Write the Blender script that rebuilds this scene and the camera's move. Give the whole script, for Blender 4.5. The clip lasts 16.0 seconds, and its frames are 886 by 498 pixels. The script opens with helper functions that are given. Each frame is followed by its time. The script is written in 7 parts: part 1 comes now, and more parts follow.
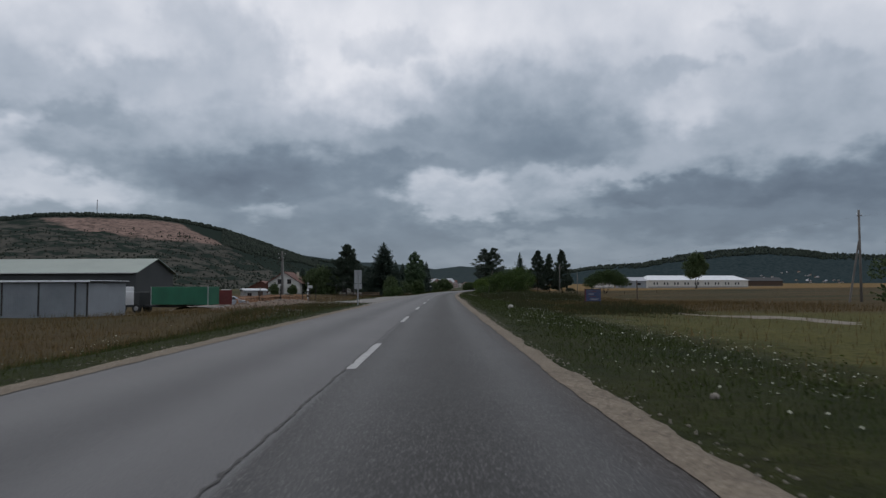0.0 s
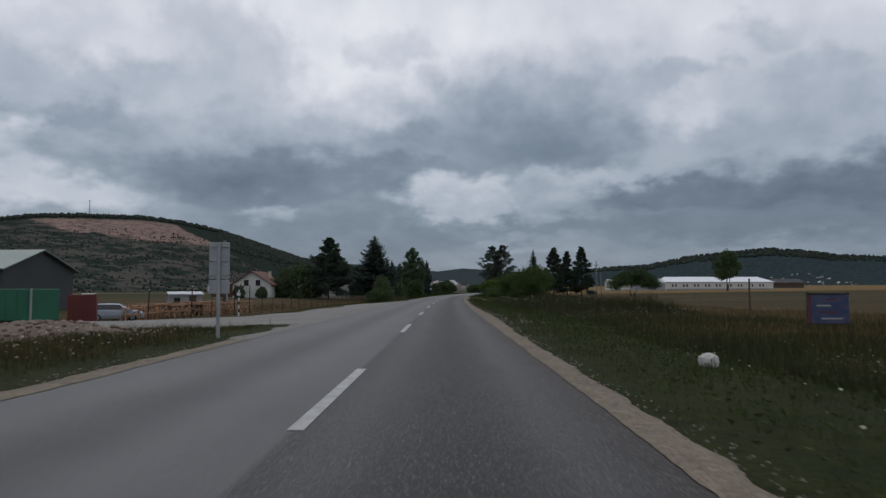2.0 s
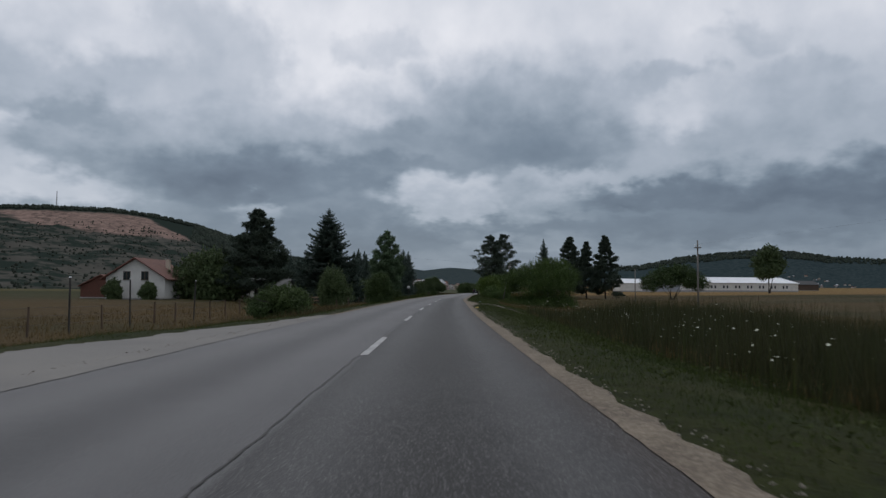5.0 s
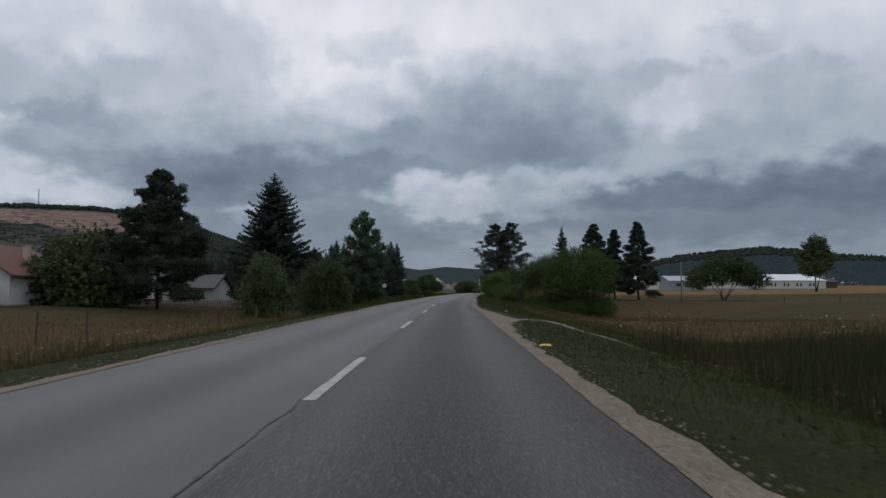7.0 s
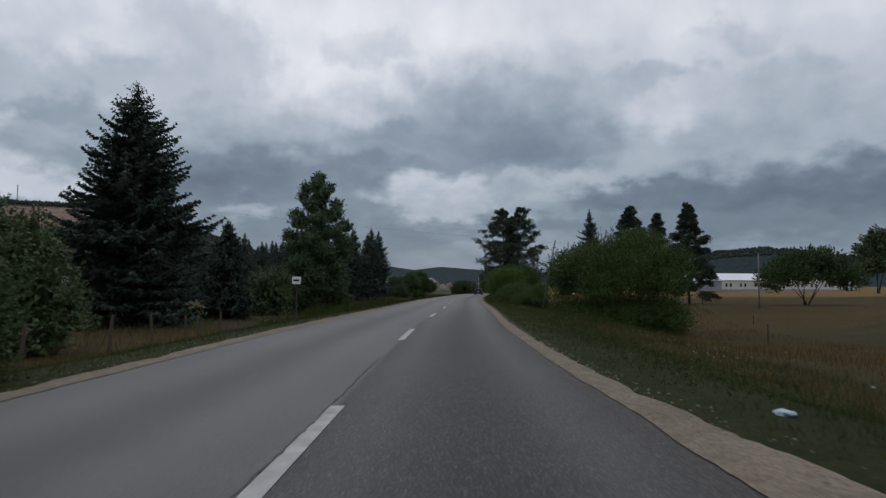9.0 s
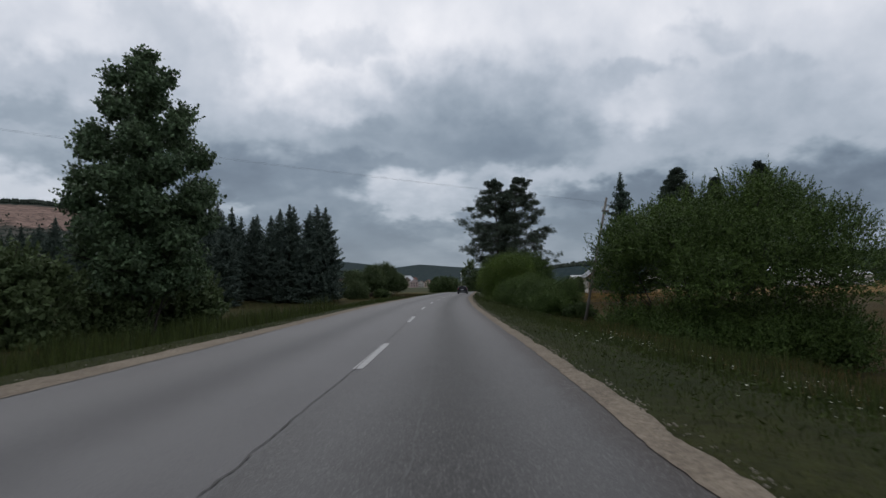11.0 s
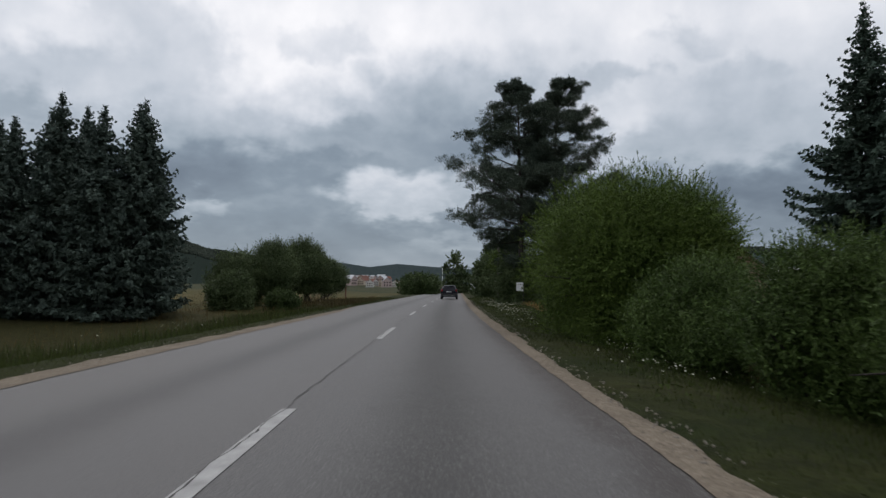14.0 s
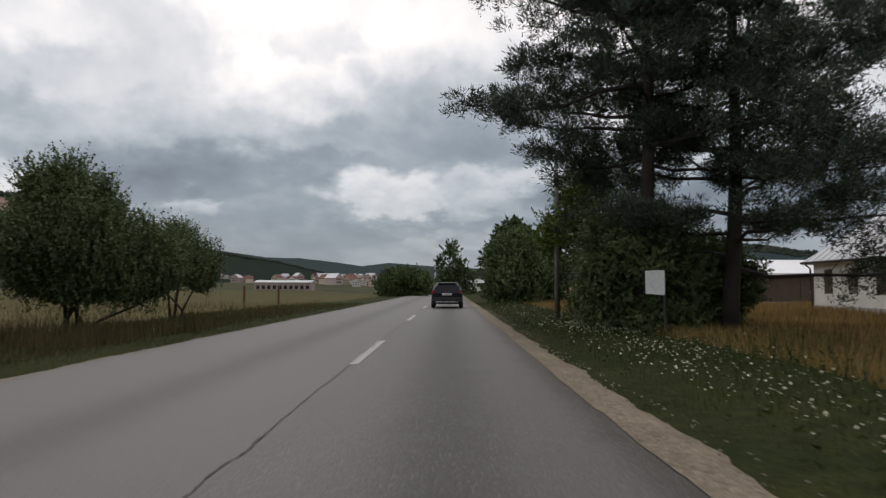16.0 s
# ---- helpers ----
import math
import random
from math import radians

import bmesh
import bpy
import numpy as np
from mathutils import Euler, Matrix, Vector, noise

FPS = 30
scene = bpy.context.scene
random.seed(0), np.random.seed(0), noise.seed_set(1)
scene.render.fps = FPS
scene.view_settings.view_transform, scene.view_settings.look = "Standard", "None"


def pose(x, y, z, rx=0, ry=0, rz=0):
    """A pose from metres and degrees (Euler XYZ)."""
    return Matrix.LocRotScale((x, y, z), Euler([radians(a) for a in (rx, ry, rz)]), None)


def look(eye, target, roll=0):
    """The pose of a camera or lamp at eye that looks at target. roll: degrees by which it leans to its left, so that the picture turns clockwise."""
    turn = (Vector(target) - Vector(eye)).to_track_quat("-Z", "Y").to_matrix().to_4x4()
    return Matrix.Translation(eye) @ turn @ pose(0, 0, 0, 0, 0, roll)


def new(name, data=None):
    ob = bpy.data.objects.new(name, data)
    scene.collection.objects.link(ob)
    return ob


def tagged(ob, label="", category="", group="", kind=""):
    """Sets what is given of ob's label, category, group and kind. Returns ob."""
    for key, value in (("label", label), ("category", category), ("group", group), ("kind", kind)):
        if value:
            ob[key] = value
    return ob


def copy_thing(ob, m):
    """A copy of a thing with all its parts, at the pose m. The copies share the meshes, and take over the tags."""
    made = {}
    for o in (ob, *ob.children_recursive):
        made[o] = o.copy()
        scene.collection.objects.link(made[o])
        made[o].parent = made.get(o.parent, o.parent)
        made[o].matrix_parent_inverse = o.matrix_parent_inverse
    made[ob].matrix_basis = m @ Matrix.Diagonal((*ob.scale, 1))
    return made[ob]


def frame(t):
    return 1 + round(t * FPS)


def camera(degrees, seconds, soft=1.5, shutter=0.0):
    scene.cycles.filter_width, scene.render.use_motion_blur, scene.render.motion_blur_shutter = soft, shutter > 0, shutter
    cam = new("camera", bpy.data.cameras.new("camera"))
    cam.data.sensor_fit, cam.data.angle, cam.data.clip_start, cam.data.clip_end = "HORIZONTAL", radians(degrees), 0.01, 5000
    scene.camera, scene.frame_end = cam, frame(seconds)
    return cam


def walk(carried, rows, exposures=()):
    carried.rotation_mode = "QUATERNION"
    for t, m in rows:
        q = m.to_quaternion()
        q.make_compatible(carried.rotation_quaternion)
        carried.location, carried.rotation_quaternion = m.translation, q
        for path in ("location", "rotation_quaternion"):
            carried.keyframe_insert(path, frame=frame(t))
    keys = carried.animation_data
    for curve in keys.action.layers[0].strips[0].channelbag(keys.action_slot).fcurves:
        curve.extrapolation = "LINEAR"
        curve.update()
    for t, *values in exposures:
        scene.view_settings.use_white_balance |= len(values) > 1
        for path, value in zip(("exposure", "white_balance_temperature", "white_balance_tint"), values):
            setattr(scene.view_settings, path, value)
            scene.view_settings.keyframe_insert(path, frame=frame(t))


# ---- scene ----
FOV = 62.20
cam = camera(FOV, 16.0, soft=1.4, shutter=0.12)
PATH = [
    (0.0, (7.806, 3.774, 1.202), (7.461, 13.754, 1.731), -0.12),
    (0.5, (7.425, 12.311, 1.202), (7.053, 22.289, 1.750), 0.18),
    (1.0, (7.056, 20.865, 1.187), (6.659, 30.845, 1.686), 0.37),
    (1.5, (6.725, 29.515, 1.207), (6.343, 39.493, 1.742), -0.05),
    (2.0, (6.417, 38.312, 1.211), (6.044, 48.289, 1.774), -0.18),
    (2.5, (6.087, 47.124, 1.199), (5.720, 57.104, 1.713), -0.20),
    (3.0, (5.760, 55.951, 1.204), (5.401, 65.932, 1.693), -0.55),
    (3.5, (5.445, 64.769, 1.192), (5.136, 74.743, 1.845), -0.33),
    (4.0, (5.146, 73.608, 1.198), (4.911, 83.590, 1.743), 0.27),
    (6.5, (4.250, 117.812, 1.190), (4.103, 127.795, 1.768), 0.11),
    (7.0, (4.078, 126.702, 1.200), (3.934, 136.686, 1.751), 0.04),
    (7.5, (3.918, 135.569, 1.206), (3.769, 145.553, 1.750), 0.26),
    (8.0, (3.774, 144.401, 1.207), (3.654, 154.385, 1.753), 0.46),
    (8.5, (3.692, 153.216, 1.195), (3.650, 163.201, 1.741), 0.49),
    (9.0, (3.649, 162.059, 1.202), (3.581, 172.043, 1.757), 0.16),
    (11.5, (4.642, 207.707, 1.208), (4.904, 217.690, 1.729), -0.44),
    (12.0, (4.817, 216.640, 1.194), (5.110, 226.622, 1.721), -0.40),
    (12.5, (5.015, 225.623, 1.203), (5.369, 235.604, 1.718), -0.34),
    (13.0, (5.257, 234.539, 1.186), (5.668, 244.517, 1.722), -0.29),
    (13.5, (5.572, 243.426, 1.201), (6.034, 253.400, 1.746), 0.43),
    (14.0, (5.963, 252.313, 1.204), (6.470, 262.286, 1.734), 0.32),
    (14.5, (6.389, 261.261, 1.199), (6.914, 271.234, 1.712), -0.06),
    (15.0, (6.847, 270.239, 1.200), (7.406, 280.209, 1.734), -0.22),
    (15.5, (7.324, 279.247, 1.202), (7.889, 289.216, 1.743), -0.02),
    (16.0, (7.809, 288.230, 1.198), (8.414, 298.198, 1.717), 0.13),
]
walk(cam, [(t, look(eye, target, roll)) for t, eye, target, roll in PATH],
     exposures=((0.0, -0.05, 6500, 10), (9.0, -0.02, 6500, 10), (11.5, 0.16, 6600, 10), (12.5, 0.20, 6600, 10), (14.5, 0.3, 6900, 10), (16.0, 0.45, 7300, 12)))

# ---------------------------------------------------------------- world and light
SUN_ELEV, SUN_AZ = radians(52), radians(-25)      # azimuth from +y towards +x


def build_world():
    w = bpy.data.worlds.new("overcast_sky")
    w.use_nodes = True
    scene.world = w
    nt = w.node_tree
    nt.nodes.clear()
    N = nt.nodes.new
    L = nt.links.new

    def math_node(op, a, b=None, c=None, clamp=False):
        n = N("ShaderNodeMath")
        n.operation = op
        n.use_clamp = clamp
        for i, v in enumerate((a, b, c)):
            if v is None:
                continue
            if isinstance(v, (int, float)):
                n.inputs[i].default_value = v
            else:
                L(v, n.inputs[i])
        return n.outputs[0]

    tc = N("ShaderNodeTexCoord")
    sep = N("ShaderNodeSeparateXYZ")
    L(tc.outputs["Generated"], sep.inputs[0])
    x, y, z = sep.outputs
    zz = math_node("MAXIMUM", z, 0.0)
    az = math_node("MULTIPLY", math_node("ARCTAN2", x, y), 57.2958)
    el = math_node("MULTIPLY", math_node("ARCSINE", zz), 57.2958)
    # cloud cover: billows that flatten towards the horizon
    hgt = math_node("MULTIPLY", math_node("LOGARITHM", math_node("ADD", el, 6.0), 2.71828), 2.4)
    com = N("ShaderNodeCombineXYZ")
    L(math_node("MULTIPLY", az, 0.1), com.inputs[0])
    L(hgt, com.inputs[1])

    def fbm(scale, detail, rough, distort, off, kind="FBM"):
        m = N("ShaderNodeMapping")
        m.inputs["Location"].default_value = off
        L(com.outputs[0], m.inputs["Vector"])
        n = N("ShaderNodeTexNoise")
        n.noise_type = kind
        n.inputs["Scale"].default_value = scale
        n.inputs["Detail"].default_value = detail
        n.inputs["Roughness"].default_value = rough
        n.inputs["Distortion"].default_value = distort
        L(m.outputs[0], n.inputs["Vector"])
        return n.outputs[0]

    big = fbm(0.75, 2, 0.45, 0.1, (3.1, 1.7, 0))
    mid = fbm(1.5, 3, 0.5, 0.15, (7.4, 2.2, 4))
    warp = fbm(1.7, 3, 0.5, 0.1, (2.4, 5.2, 9))
    puff_x = fbm(4.2, 3, 0.55, 0.1, (9.4, 0.2, 6))
    puff_y = fbm(4.2, 3, 0.55, 0.1, (4.4, 6.2, 1))
    fine = fbm(2.8, 4, 0.5, 0.05, (1.4, 8.2, 2))

    def about(n, k):
        return math_node("MULTIPLY", math_node("SUBTRACT", n, 0.5), k)

    azw = math_node("ADD", az, math_node("ADD", about(mid, 8.0), about(puff_x, 5.0)))
    elw = math_node("ADD", el, math_node("ADD", about(warp, 4.0), about(puff_y, 3.2)))
    # a pale deck that darkens towards the horizon
    deck = N("ShaderNodeMapRange")
    deck.inputs[1].default_value, deck.inputs[2].default_value = 0.0, 19.0
    deck.inputs[3].default_value, deck.inputs[4].default_value = 0.50, 0.815
    L(el, deck.inputs[0])
    v = math_node("ADD", deck.outputs[0], about(big, 0.10))
    # cloud banks, each over the last: azimuth, elevation, half width, half height, level, paler head, softness
    for a, e, sa, se, level, head, blur in HIGH_CLOUDS + DARK_CLOUDS + LOW_CLOUDS:
        da = math_node("DIVIDE", math_node("SUBTRACT", azw, a), sa)
        de = math_node("DIVIDE", math_node("SUBTRACT", elw, e), se)
        r = math_node("SQRT", math_node("ADD", math_node("MULTIPLY", da, da), math_node("MULTIPLY", de, de)))
        cover = N("ShaderNodeMapRange")
        cover.interpolation_type = "SMOOTHSTEP"
        cover.inputs[1].default_value, cover.inputs[2].default_value = 1.0 + blur, 1.0 - blur
        L(r, cover.inputs[0])
        tone = math_node("ADD", math_node("MULTIPLY", de, head), level)
        v = math_node("ADD", v, math_node("MULTIPLY", math_node("SUBTRACT", tone, v), cover.outputs[0]))
    v = math_node("ADD", v, math_node("ADD", about(fine, 0.12), math_node("ADD", about(mid, 0.08), about(puff_y, 0.05))))
    ramp = N("ShaderNodeValToRGB")
    r = ramp.color_ramp
    stops = ((0.36, (0.092, 0.120, 0.166)), (0.50, (0.175, 0.222, 0.282)), (0.60, (0.277, 0.330, 0.397)),
             (0.70, (0.412, 0.460, 0.534)), (0.80, (0.590, 0.622, 0.690)), (0.90, (0.806, 0.815, 0.862)))
    r.elements[0].position, r.elements[0].color = stops[0][0], (*stops[0][1], 1)
    r.elements[1].position, r.elements[1].color = stops[-1][0], (*stops[-1][1], 1)
    for p, c in stops[1:-1]:
        e = r.elements.new(p)
        e.color = (*c, 1)
    L(v, ramp.inputs[0])
    sky = N("ShaderNodeTexSky")
    sky.sky_type = "NISHITA"
    sky.sun_disc = False
    sky.sun_elevation = SUN_ELEV
    sky.sun_rotation = SUN_AZ
    bg_sky = N("ShaderNodeBackground")
    bg_sky.inputs[1].default_value = 0.1
    L(sky.outputs[0], bg_sky.inputs[0])
    bg_cloud = N("ShaderNodeBackground")
    bg_cloud.inputs[1].default_value = 1.04
    L(ramp.outputs[0], bg_cloud.inputs[0])
    mix = N("ShaderNodeMixShader")
    mix.inputs[0].default_value = 0.95
    L(bg_sky.outputs[0], mix.inputs[1])
    L(bg_cloud.outputs[0], mix.inputs[2])
    out = N("ShaderNodeOutputWorld")
    L(mix.outputs[0], out.inputs[0])


HIGH_CLOUDS = (
    (-8.6, 18.9, 10.5, 4.9, 0.87, 0.00, 0.60),
    (-21.8, 19.0, 2.0, 1.7, 0.77, 0.02, 0.35),
    (-18.9, 16.7, 4.5, 4.4, 0.73, 0.03, 0.45),
    (-29.6, 14.8, 6.7, 3.6, 0.69, 0.05, 0.35),
    (-26.9, 17.4, 4.2, 1.4, 0.83, 0.00, 0.90),
    (-22.5, 14.4, 4.7, 1.4, 0.73, 0.00, 0.60),
    (-6.4, 18.3, 2.9, 1.4, 0.81, 0.03, 0.35),
    (15.6, 15.6, 3.2, 1.0, 0.69, 0.04, 0.40),
    (25.0, 15.7, 2.7, 1.4, 0.69, 0.03, 0.40),
    (21.7, 18.2, 2.2, 1.1, 0.74, 0.03, 0.50),
    (23.8, 11.1, 7.9, 3.7, 0.65, 0.04, 0.50),
    (16.0, 13.5, 3.4, 1.2, 0.79, 0.00, 0.80),
)
DARK_CLOUDS = (
    (-30.2, 11.9, 7.3, 1.1, 0.56, 0.05, 0.50),
    (-32.2, 10.0, 2.3, 2.1, 0.78, 0.00, 0.50),
    (-26.2, 9.7, 7.0, 1.5, 0.59, 0.05, 0.50),
    (-29.4, 7.1, 5.3, 1.4, 0.75, 0.00, 0.60),
    (-17.6, 10.8, 7.4, 2.1, 0.63, 0.03, 0.70),
    (-7.7, 8.8, 10.4, 1.8, 0.50, 0.06, 0.60),
    (-17.5, 8.3, 6.0, 2.2, 0.43, 0.05, 0.80),
    (4.3, 13.7, 8.7, 3.6, 0.60, 0.05, 0.70),
    (5.6, 11.5, 6.5, 2.3, 0.52, 0.04, 0.60),
    (-4.1, 11.9, 4.0, 1.3, 0.59, 0.04, 0.50),
    (26.1, 7.4, 8.9, 1.9, 0.43, 0.06, 0.60),
)
LOW_CLOUDS = (
    (-9.8, 4.8, 12.4, 2.6, 0.50, 0.04, 0.50),
    (-15.4, 6.0, 1.9, 0.9, 0.62, 0.05, 0.50),
    (-0.1, 8.8, 4.0, 0.7, 0.59, 0.00, 0.50),
    (-0.6, 7.1, 4.6, 1.8, 0.71, 0.07, 0.35),
    (8.2, 7.4, 3.9, 1.6, 0.64, 0.08, 0.35),
    (2.9, 4.9, 9.1, 0.9, 0.50, 0.05, 0.50),
    (4.7, 4.0, 3.9, 0.7, 0.59, 0.00, 0.60),
    (16.8, 6.9, 6.7, 1.1, 0.42, 0.03, 0.50),
    (27.8, 6.9, 6.0, 1.9, 0.40, 0.03, 0.80),
    (19.5, 4.7, 12.5, 1.4, 0.46, 0.00, 0.60),
)
build_world()

sun = new("sun", bpy.data.lights.new("sun", "SUN"))
sun.data.energy, sun.data.angle, sun.data.color = 0.5, radians(40), (1.0, 0.97, 0.93)
sun.matrix_world = look(Vector((math.sin(SUN_AZ) * math.cos(SUN_ELEV), math.cos(SUN_AZ) * math.cos(SUN_ELEV), math.sin(SUN_ELEV))) * 100, (0, 0, 0))


# ---------------------------------------------------------------- materials
def material(name, color, second=None, scale=3.0, fine=40.0, rough=0.85, metal=0.0, bump=0.15, contrast=0.5,
             island=0.0, objects=0.0, translucent=0.0, dist=0.02, fine_amount=0.25):
    """A procedural surface: two tints over a large noise, a fine grain, and relief from the grain."""
    m = bpy.data.materials.new(name)
    m.use_nodes = True
    nt = m.node_tree
    N, L = nt.nodes.new, nt.links.new
    b = nt.nodes["Principled BSDF"]
    second = second or tuple(c * 0.7 for c in color)
    geo = N("ShaderNodeNewGeometry")
    n1, n2 = N("ShaderNodeTexNoise"), N("ShaderNodeTexNoise")
    for n, s, d in ((n1, scale, 5), (n2, fine, 4)):
        n.inputs["Scale"].default_value = s
        n.inputs["Detail"].default_value = d
        L(geo.outputs["Position"], n.inputs["Vector"])
    rmp = N("ShaderNodeMapRange")
    rmp.inputs[1].default_value, rmp.inputs[2].default_value = 0.5 - 0.5 * contrast, 0.5 + 0.5 * contrast
    L(n1.outputs[0], rmp.inputs[0])
    mix = N("ShaderNodeMix")
    mix.data_type = "RGBA"
    mix.inputs[6].default_value, mix.inputs[7].default_value = (*color, 1), (*second, 1)
    L(rmp.outputs[0], mix.inputs[0])
    hsv = N("ShaderNodeHueSaturation")
    L(mix.outputs[2], hsv.inputs["Color"])
    val = N("ShaderNodeMath")
    val.operation = "MULTIPLY_ADD"
    L(n2.outputs[0], val.inputs[0])
    val.inputs[1].default_value, val.inputs[2].default_value = 2 * fine_amount, 1 - fine_amount
    last = val.outputs[0]
    if island or objects:
        if island or name.startswith("dark_blue"):
            src = geo.outputs["Random Per Island"]
        else:
            src = N("ShaderNodeObjectInfo").outputs["Random"]
        k = island or objects
        a = N("ShaderNodeMath")
        a.operation = "MULTIPLY_ADD"
        L(src, a.inputs[0])
        a.inputs[1].default_value, a.inputs[2].default_value = 2 * k, 1 - k
        p = N("ShaderNodeMath")
        p.operation = "MULTIPLY"
        L(a.outputs[0], p.inputs[0])
        L(last, p.inputs[1])
        last = p.outputs[0]
    L(last, hsv.inputs["Value"])
    L(hsv.outputs[0], b.inputs["Base Color"])
    b.inputs["Roughness"].default_value = rough
    b.inputs["Metallic"].default_value = metal
    if island:
        b.inputs["Specular IOR Level"].default_value = 0.18
    if bump:
        bp = N("ShaderNodeBump")
        bp.inputs["Strength"].default_value = bump
        bp.inputs["Distance"].default_value = dist
        L(n2.outputs[0], bp.inputs["Height"])
        L(bp.outputs[0], b.inputs["Normal"])
    if translucent:
        tr = N("ShaderNodeBsdfTranslucent")
        L(hsv.outputs[0], tr.inputs[0])
        ms = N("ShaderNodeMixShader")
        ms.inputs[0].default_value = translucent
        L(b.outputs[0], ms.inputs[1])
        L(tr.outputs[0], ms.inputs[2])
        L(ms.outputs[0], nt.nodes["Material Output"].inputs[0])
    return m


def node_math(nt, op, a, b=None, clamp=False):
    n = nt.nodes.new("ShaderNodeMath")
    n.operation = op
    n.use_clamp = clamp
    for i, v in enumerate((a, b)):
        if v is None:
            continue
        if isinstance(v, (int, float)):
            n.inputs[i].default_value = v
        else:
            nt.links.new(v, n.inputs[i])
    return n.outputs[0]


def node_noise(nt, vec, scale, detail=4, rough=0.55):
    n = nt.nodes.new("ShaderNodeTexNoise")
    n.inputs["Scale"].default_value = scale
    n.inputs["Detail"].default_value = detail
    n.inputs["Roughness"].default_value = rough
    nt.links.new(vec, n.inputs["Vector"])
    return n.outputs[0]


def node_mix(nt, fac, a, b):
    n = nt.nodes.new("ShaderNodeMix")
    n.data_type = "RGBA"
    for i, v in ((0, fac), (6, a), (7, b)):
        if isinstance(v, tuple):
            n.inputs[i].default_value = (*v, 1)
        elif isinstance(v, (int, float)):
            n.inputs[i].default_value = v
        else:
            nt.links.new(v, n.inputs[i])
    return n.outputs[2]


def range_node(nt, v, lo, hi):
    n = nt.nodes.new("ShaderNodeMapRange")
    n.inputs[1].default_value, n.inputs[2].default_value = lo, hi
    nt.links.new(v, n.inputs[0])
    return n.outputs[0]


def asphalt_material():
    m = bpy.data.materials.new("worn_asphalt")
    m.use_nodes = True
    nt = m.node_tree
    L = nt.links.new
    b = nt.nodes["Principled BSDF"]
    uv = nt.nodes.new("ShaderNodeUVMap")
    uv.uv_map = "lane"
    sep = nt.nodes.new("ShaderNodeSeparateXYZ")
    L(uv.outputs[0], sep.inputs[0])
    u, v = sep.outputs[0], sep.outputs[1]
    pos = nt.nodes.new("ShaderNodeNewGeometry").outputs["Position"]
    patches = node_noise(nt, pos, 0.18, 3)
    blotch = node_noise(nt, pos, 1.1, 4)
    grit = node_noise(nt, pos, 55, 3, 0.7)
    stone = nt.nodes.new("ShaderNodeTexVoronoi")
    stone.inputs["Scale"].default_value = 42
    L(pos, stone.inputs["Vector"])
    # the older left lane is paler and finer, the right lane coarse
    side = range_node(nt, u, -0.04, 0.04)
    base = node_mix(nt, side, (0.088, 0.087, 0.090), (0.047, 0.046, 0.047))
    base = node_mix(nt, node_math(nt, "MULTIPLY", range_node(nt, patches, 0.35, 0.65), 0.45), base, (0.058, 0.058, 0.060))
    base = node_mix(nt, node_math(nt, "MULTIPLY", range_node(nt, v, 185, 225), node_math(nt, "MULTIPLY", side, 0.75)), base, (0.110, 0.107, 0.107))
    base = node_mix(nt, node_math(nt, "MULTIPLY", range_node(nt, v, 195, 245), node_math(nt, "MULTIPLY", range_node(nt, u, 0.04, -0.04), 0.7)), base, (0.118, 0.114, 0.113))
    # oil and rubber strips worn into the lanes
    uw = node_math(nt, "ADD", u, node_math(nt, "MULTIPLY", node_math(nt, "SUBTRACT", blotch, 0.5), 0.35))

    def strip(centre, half, amount, col):
        nonlocal base
        d = node_math(nt, "DIVIDE", node_math(nt, "SUBTRACT", uw, centre), half)
        g = node_math(nt, "POWER", 2.718, node_math(nt, "MULTIPLY", node_math(nt, "MULTIPLY", d, d), -1.0))
        base = node_mix(nt, node_math(nt, "MULTIPLY", g, amount), base, col)

    strip(1.45, 0.55, 0.55, (0.030, 0.029, 0.027))
    strip(2.82, 0.22, 0.65, (0.045, 0.035, 0.030))
    strip(-1.75, 0.5, 0.45, (0.044, 0.044, 0.047))
    strip(0.45, 0.3, 0.20, (0.10, 0.10, 0.102))
    strip(2.25, 0.25, 0.25, (0.085, 0.083, 0.081))
    strip(-0.9, 0.35, 0.30, (0.115, 0.115, 0.118))
    strip(-2.8, 0.35, 0.30, (0.110, 0.108, 0.108))
    # pale chippings stand out of the coarse lane
    chip = node_math(nt, "MULTIPLY", node_math(nt, "ADD", node_math(nt, "MULTIPLY", side, 0.35), 0.25), range_node(nt, stone.outputs["Color"], 0.25, 0.8), clamp=True)
    base = node_mix(nt, range_node(nt, stone.outputs["Distance"], 0.10, 0.45), node_mix(nt, chip, base, (0.27, 0.262, 0.255)), base)
    hs = nt.nodes.new("ShaderNodeHueSaturation")
    L(base, hs.inputs["Color"])
    L(node_math(nt, "ADD", node_math(nt, "MULTIPLY", range_node(nt, grit, 0.30, 0.70), 0.90), 0.48), hs.inputs["Value"])
    L(hs.outputs[0], b.inputs["Base Color"])
    bw = nt.nodes.new("ShaderNodeRGBToBW")
    L(base, bw.inputs[0])
    L(node_math(nt, "ADD", node_math(nt, "MULTIPLY", range_node(nt, bw.outputs[0], 0.03, 0.10), 0.30), 0.06), b.inputs["Specular IOR Level"])
    b.inputs["Roughness"].default_value = 0.62
    bp = nt.nodes.new("ShaderNodeBump")
    bp.inputs["Strength"].default_value, bp.inputs["Distance"].default_value = 0.5, 0.012
    L(grit, bp.inputs["Height"])
    L(bp.outputs[0], b.inputs["Normal"])
    return m


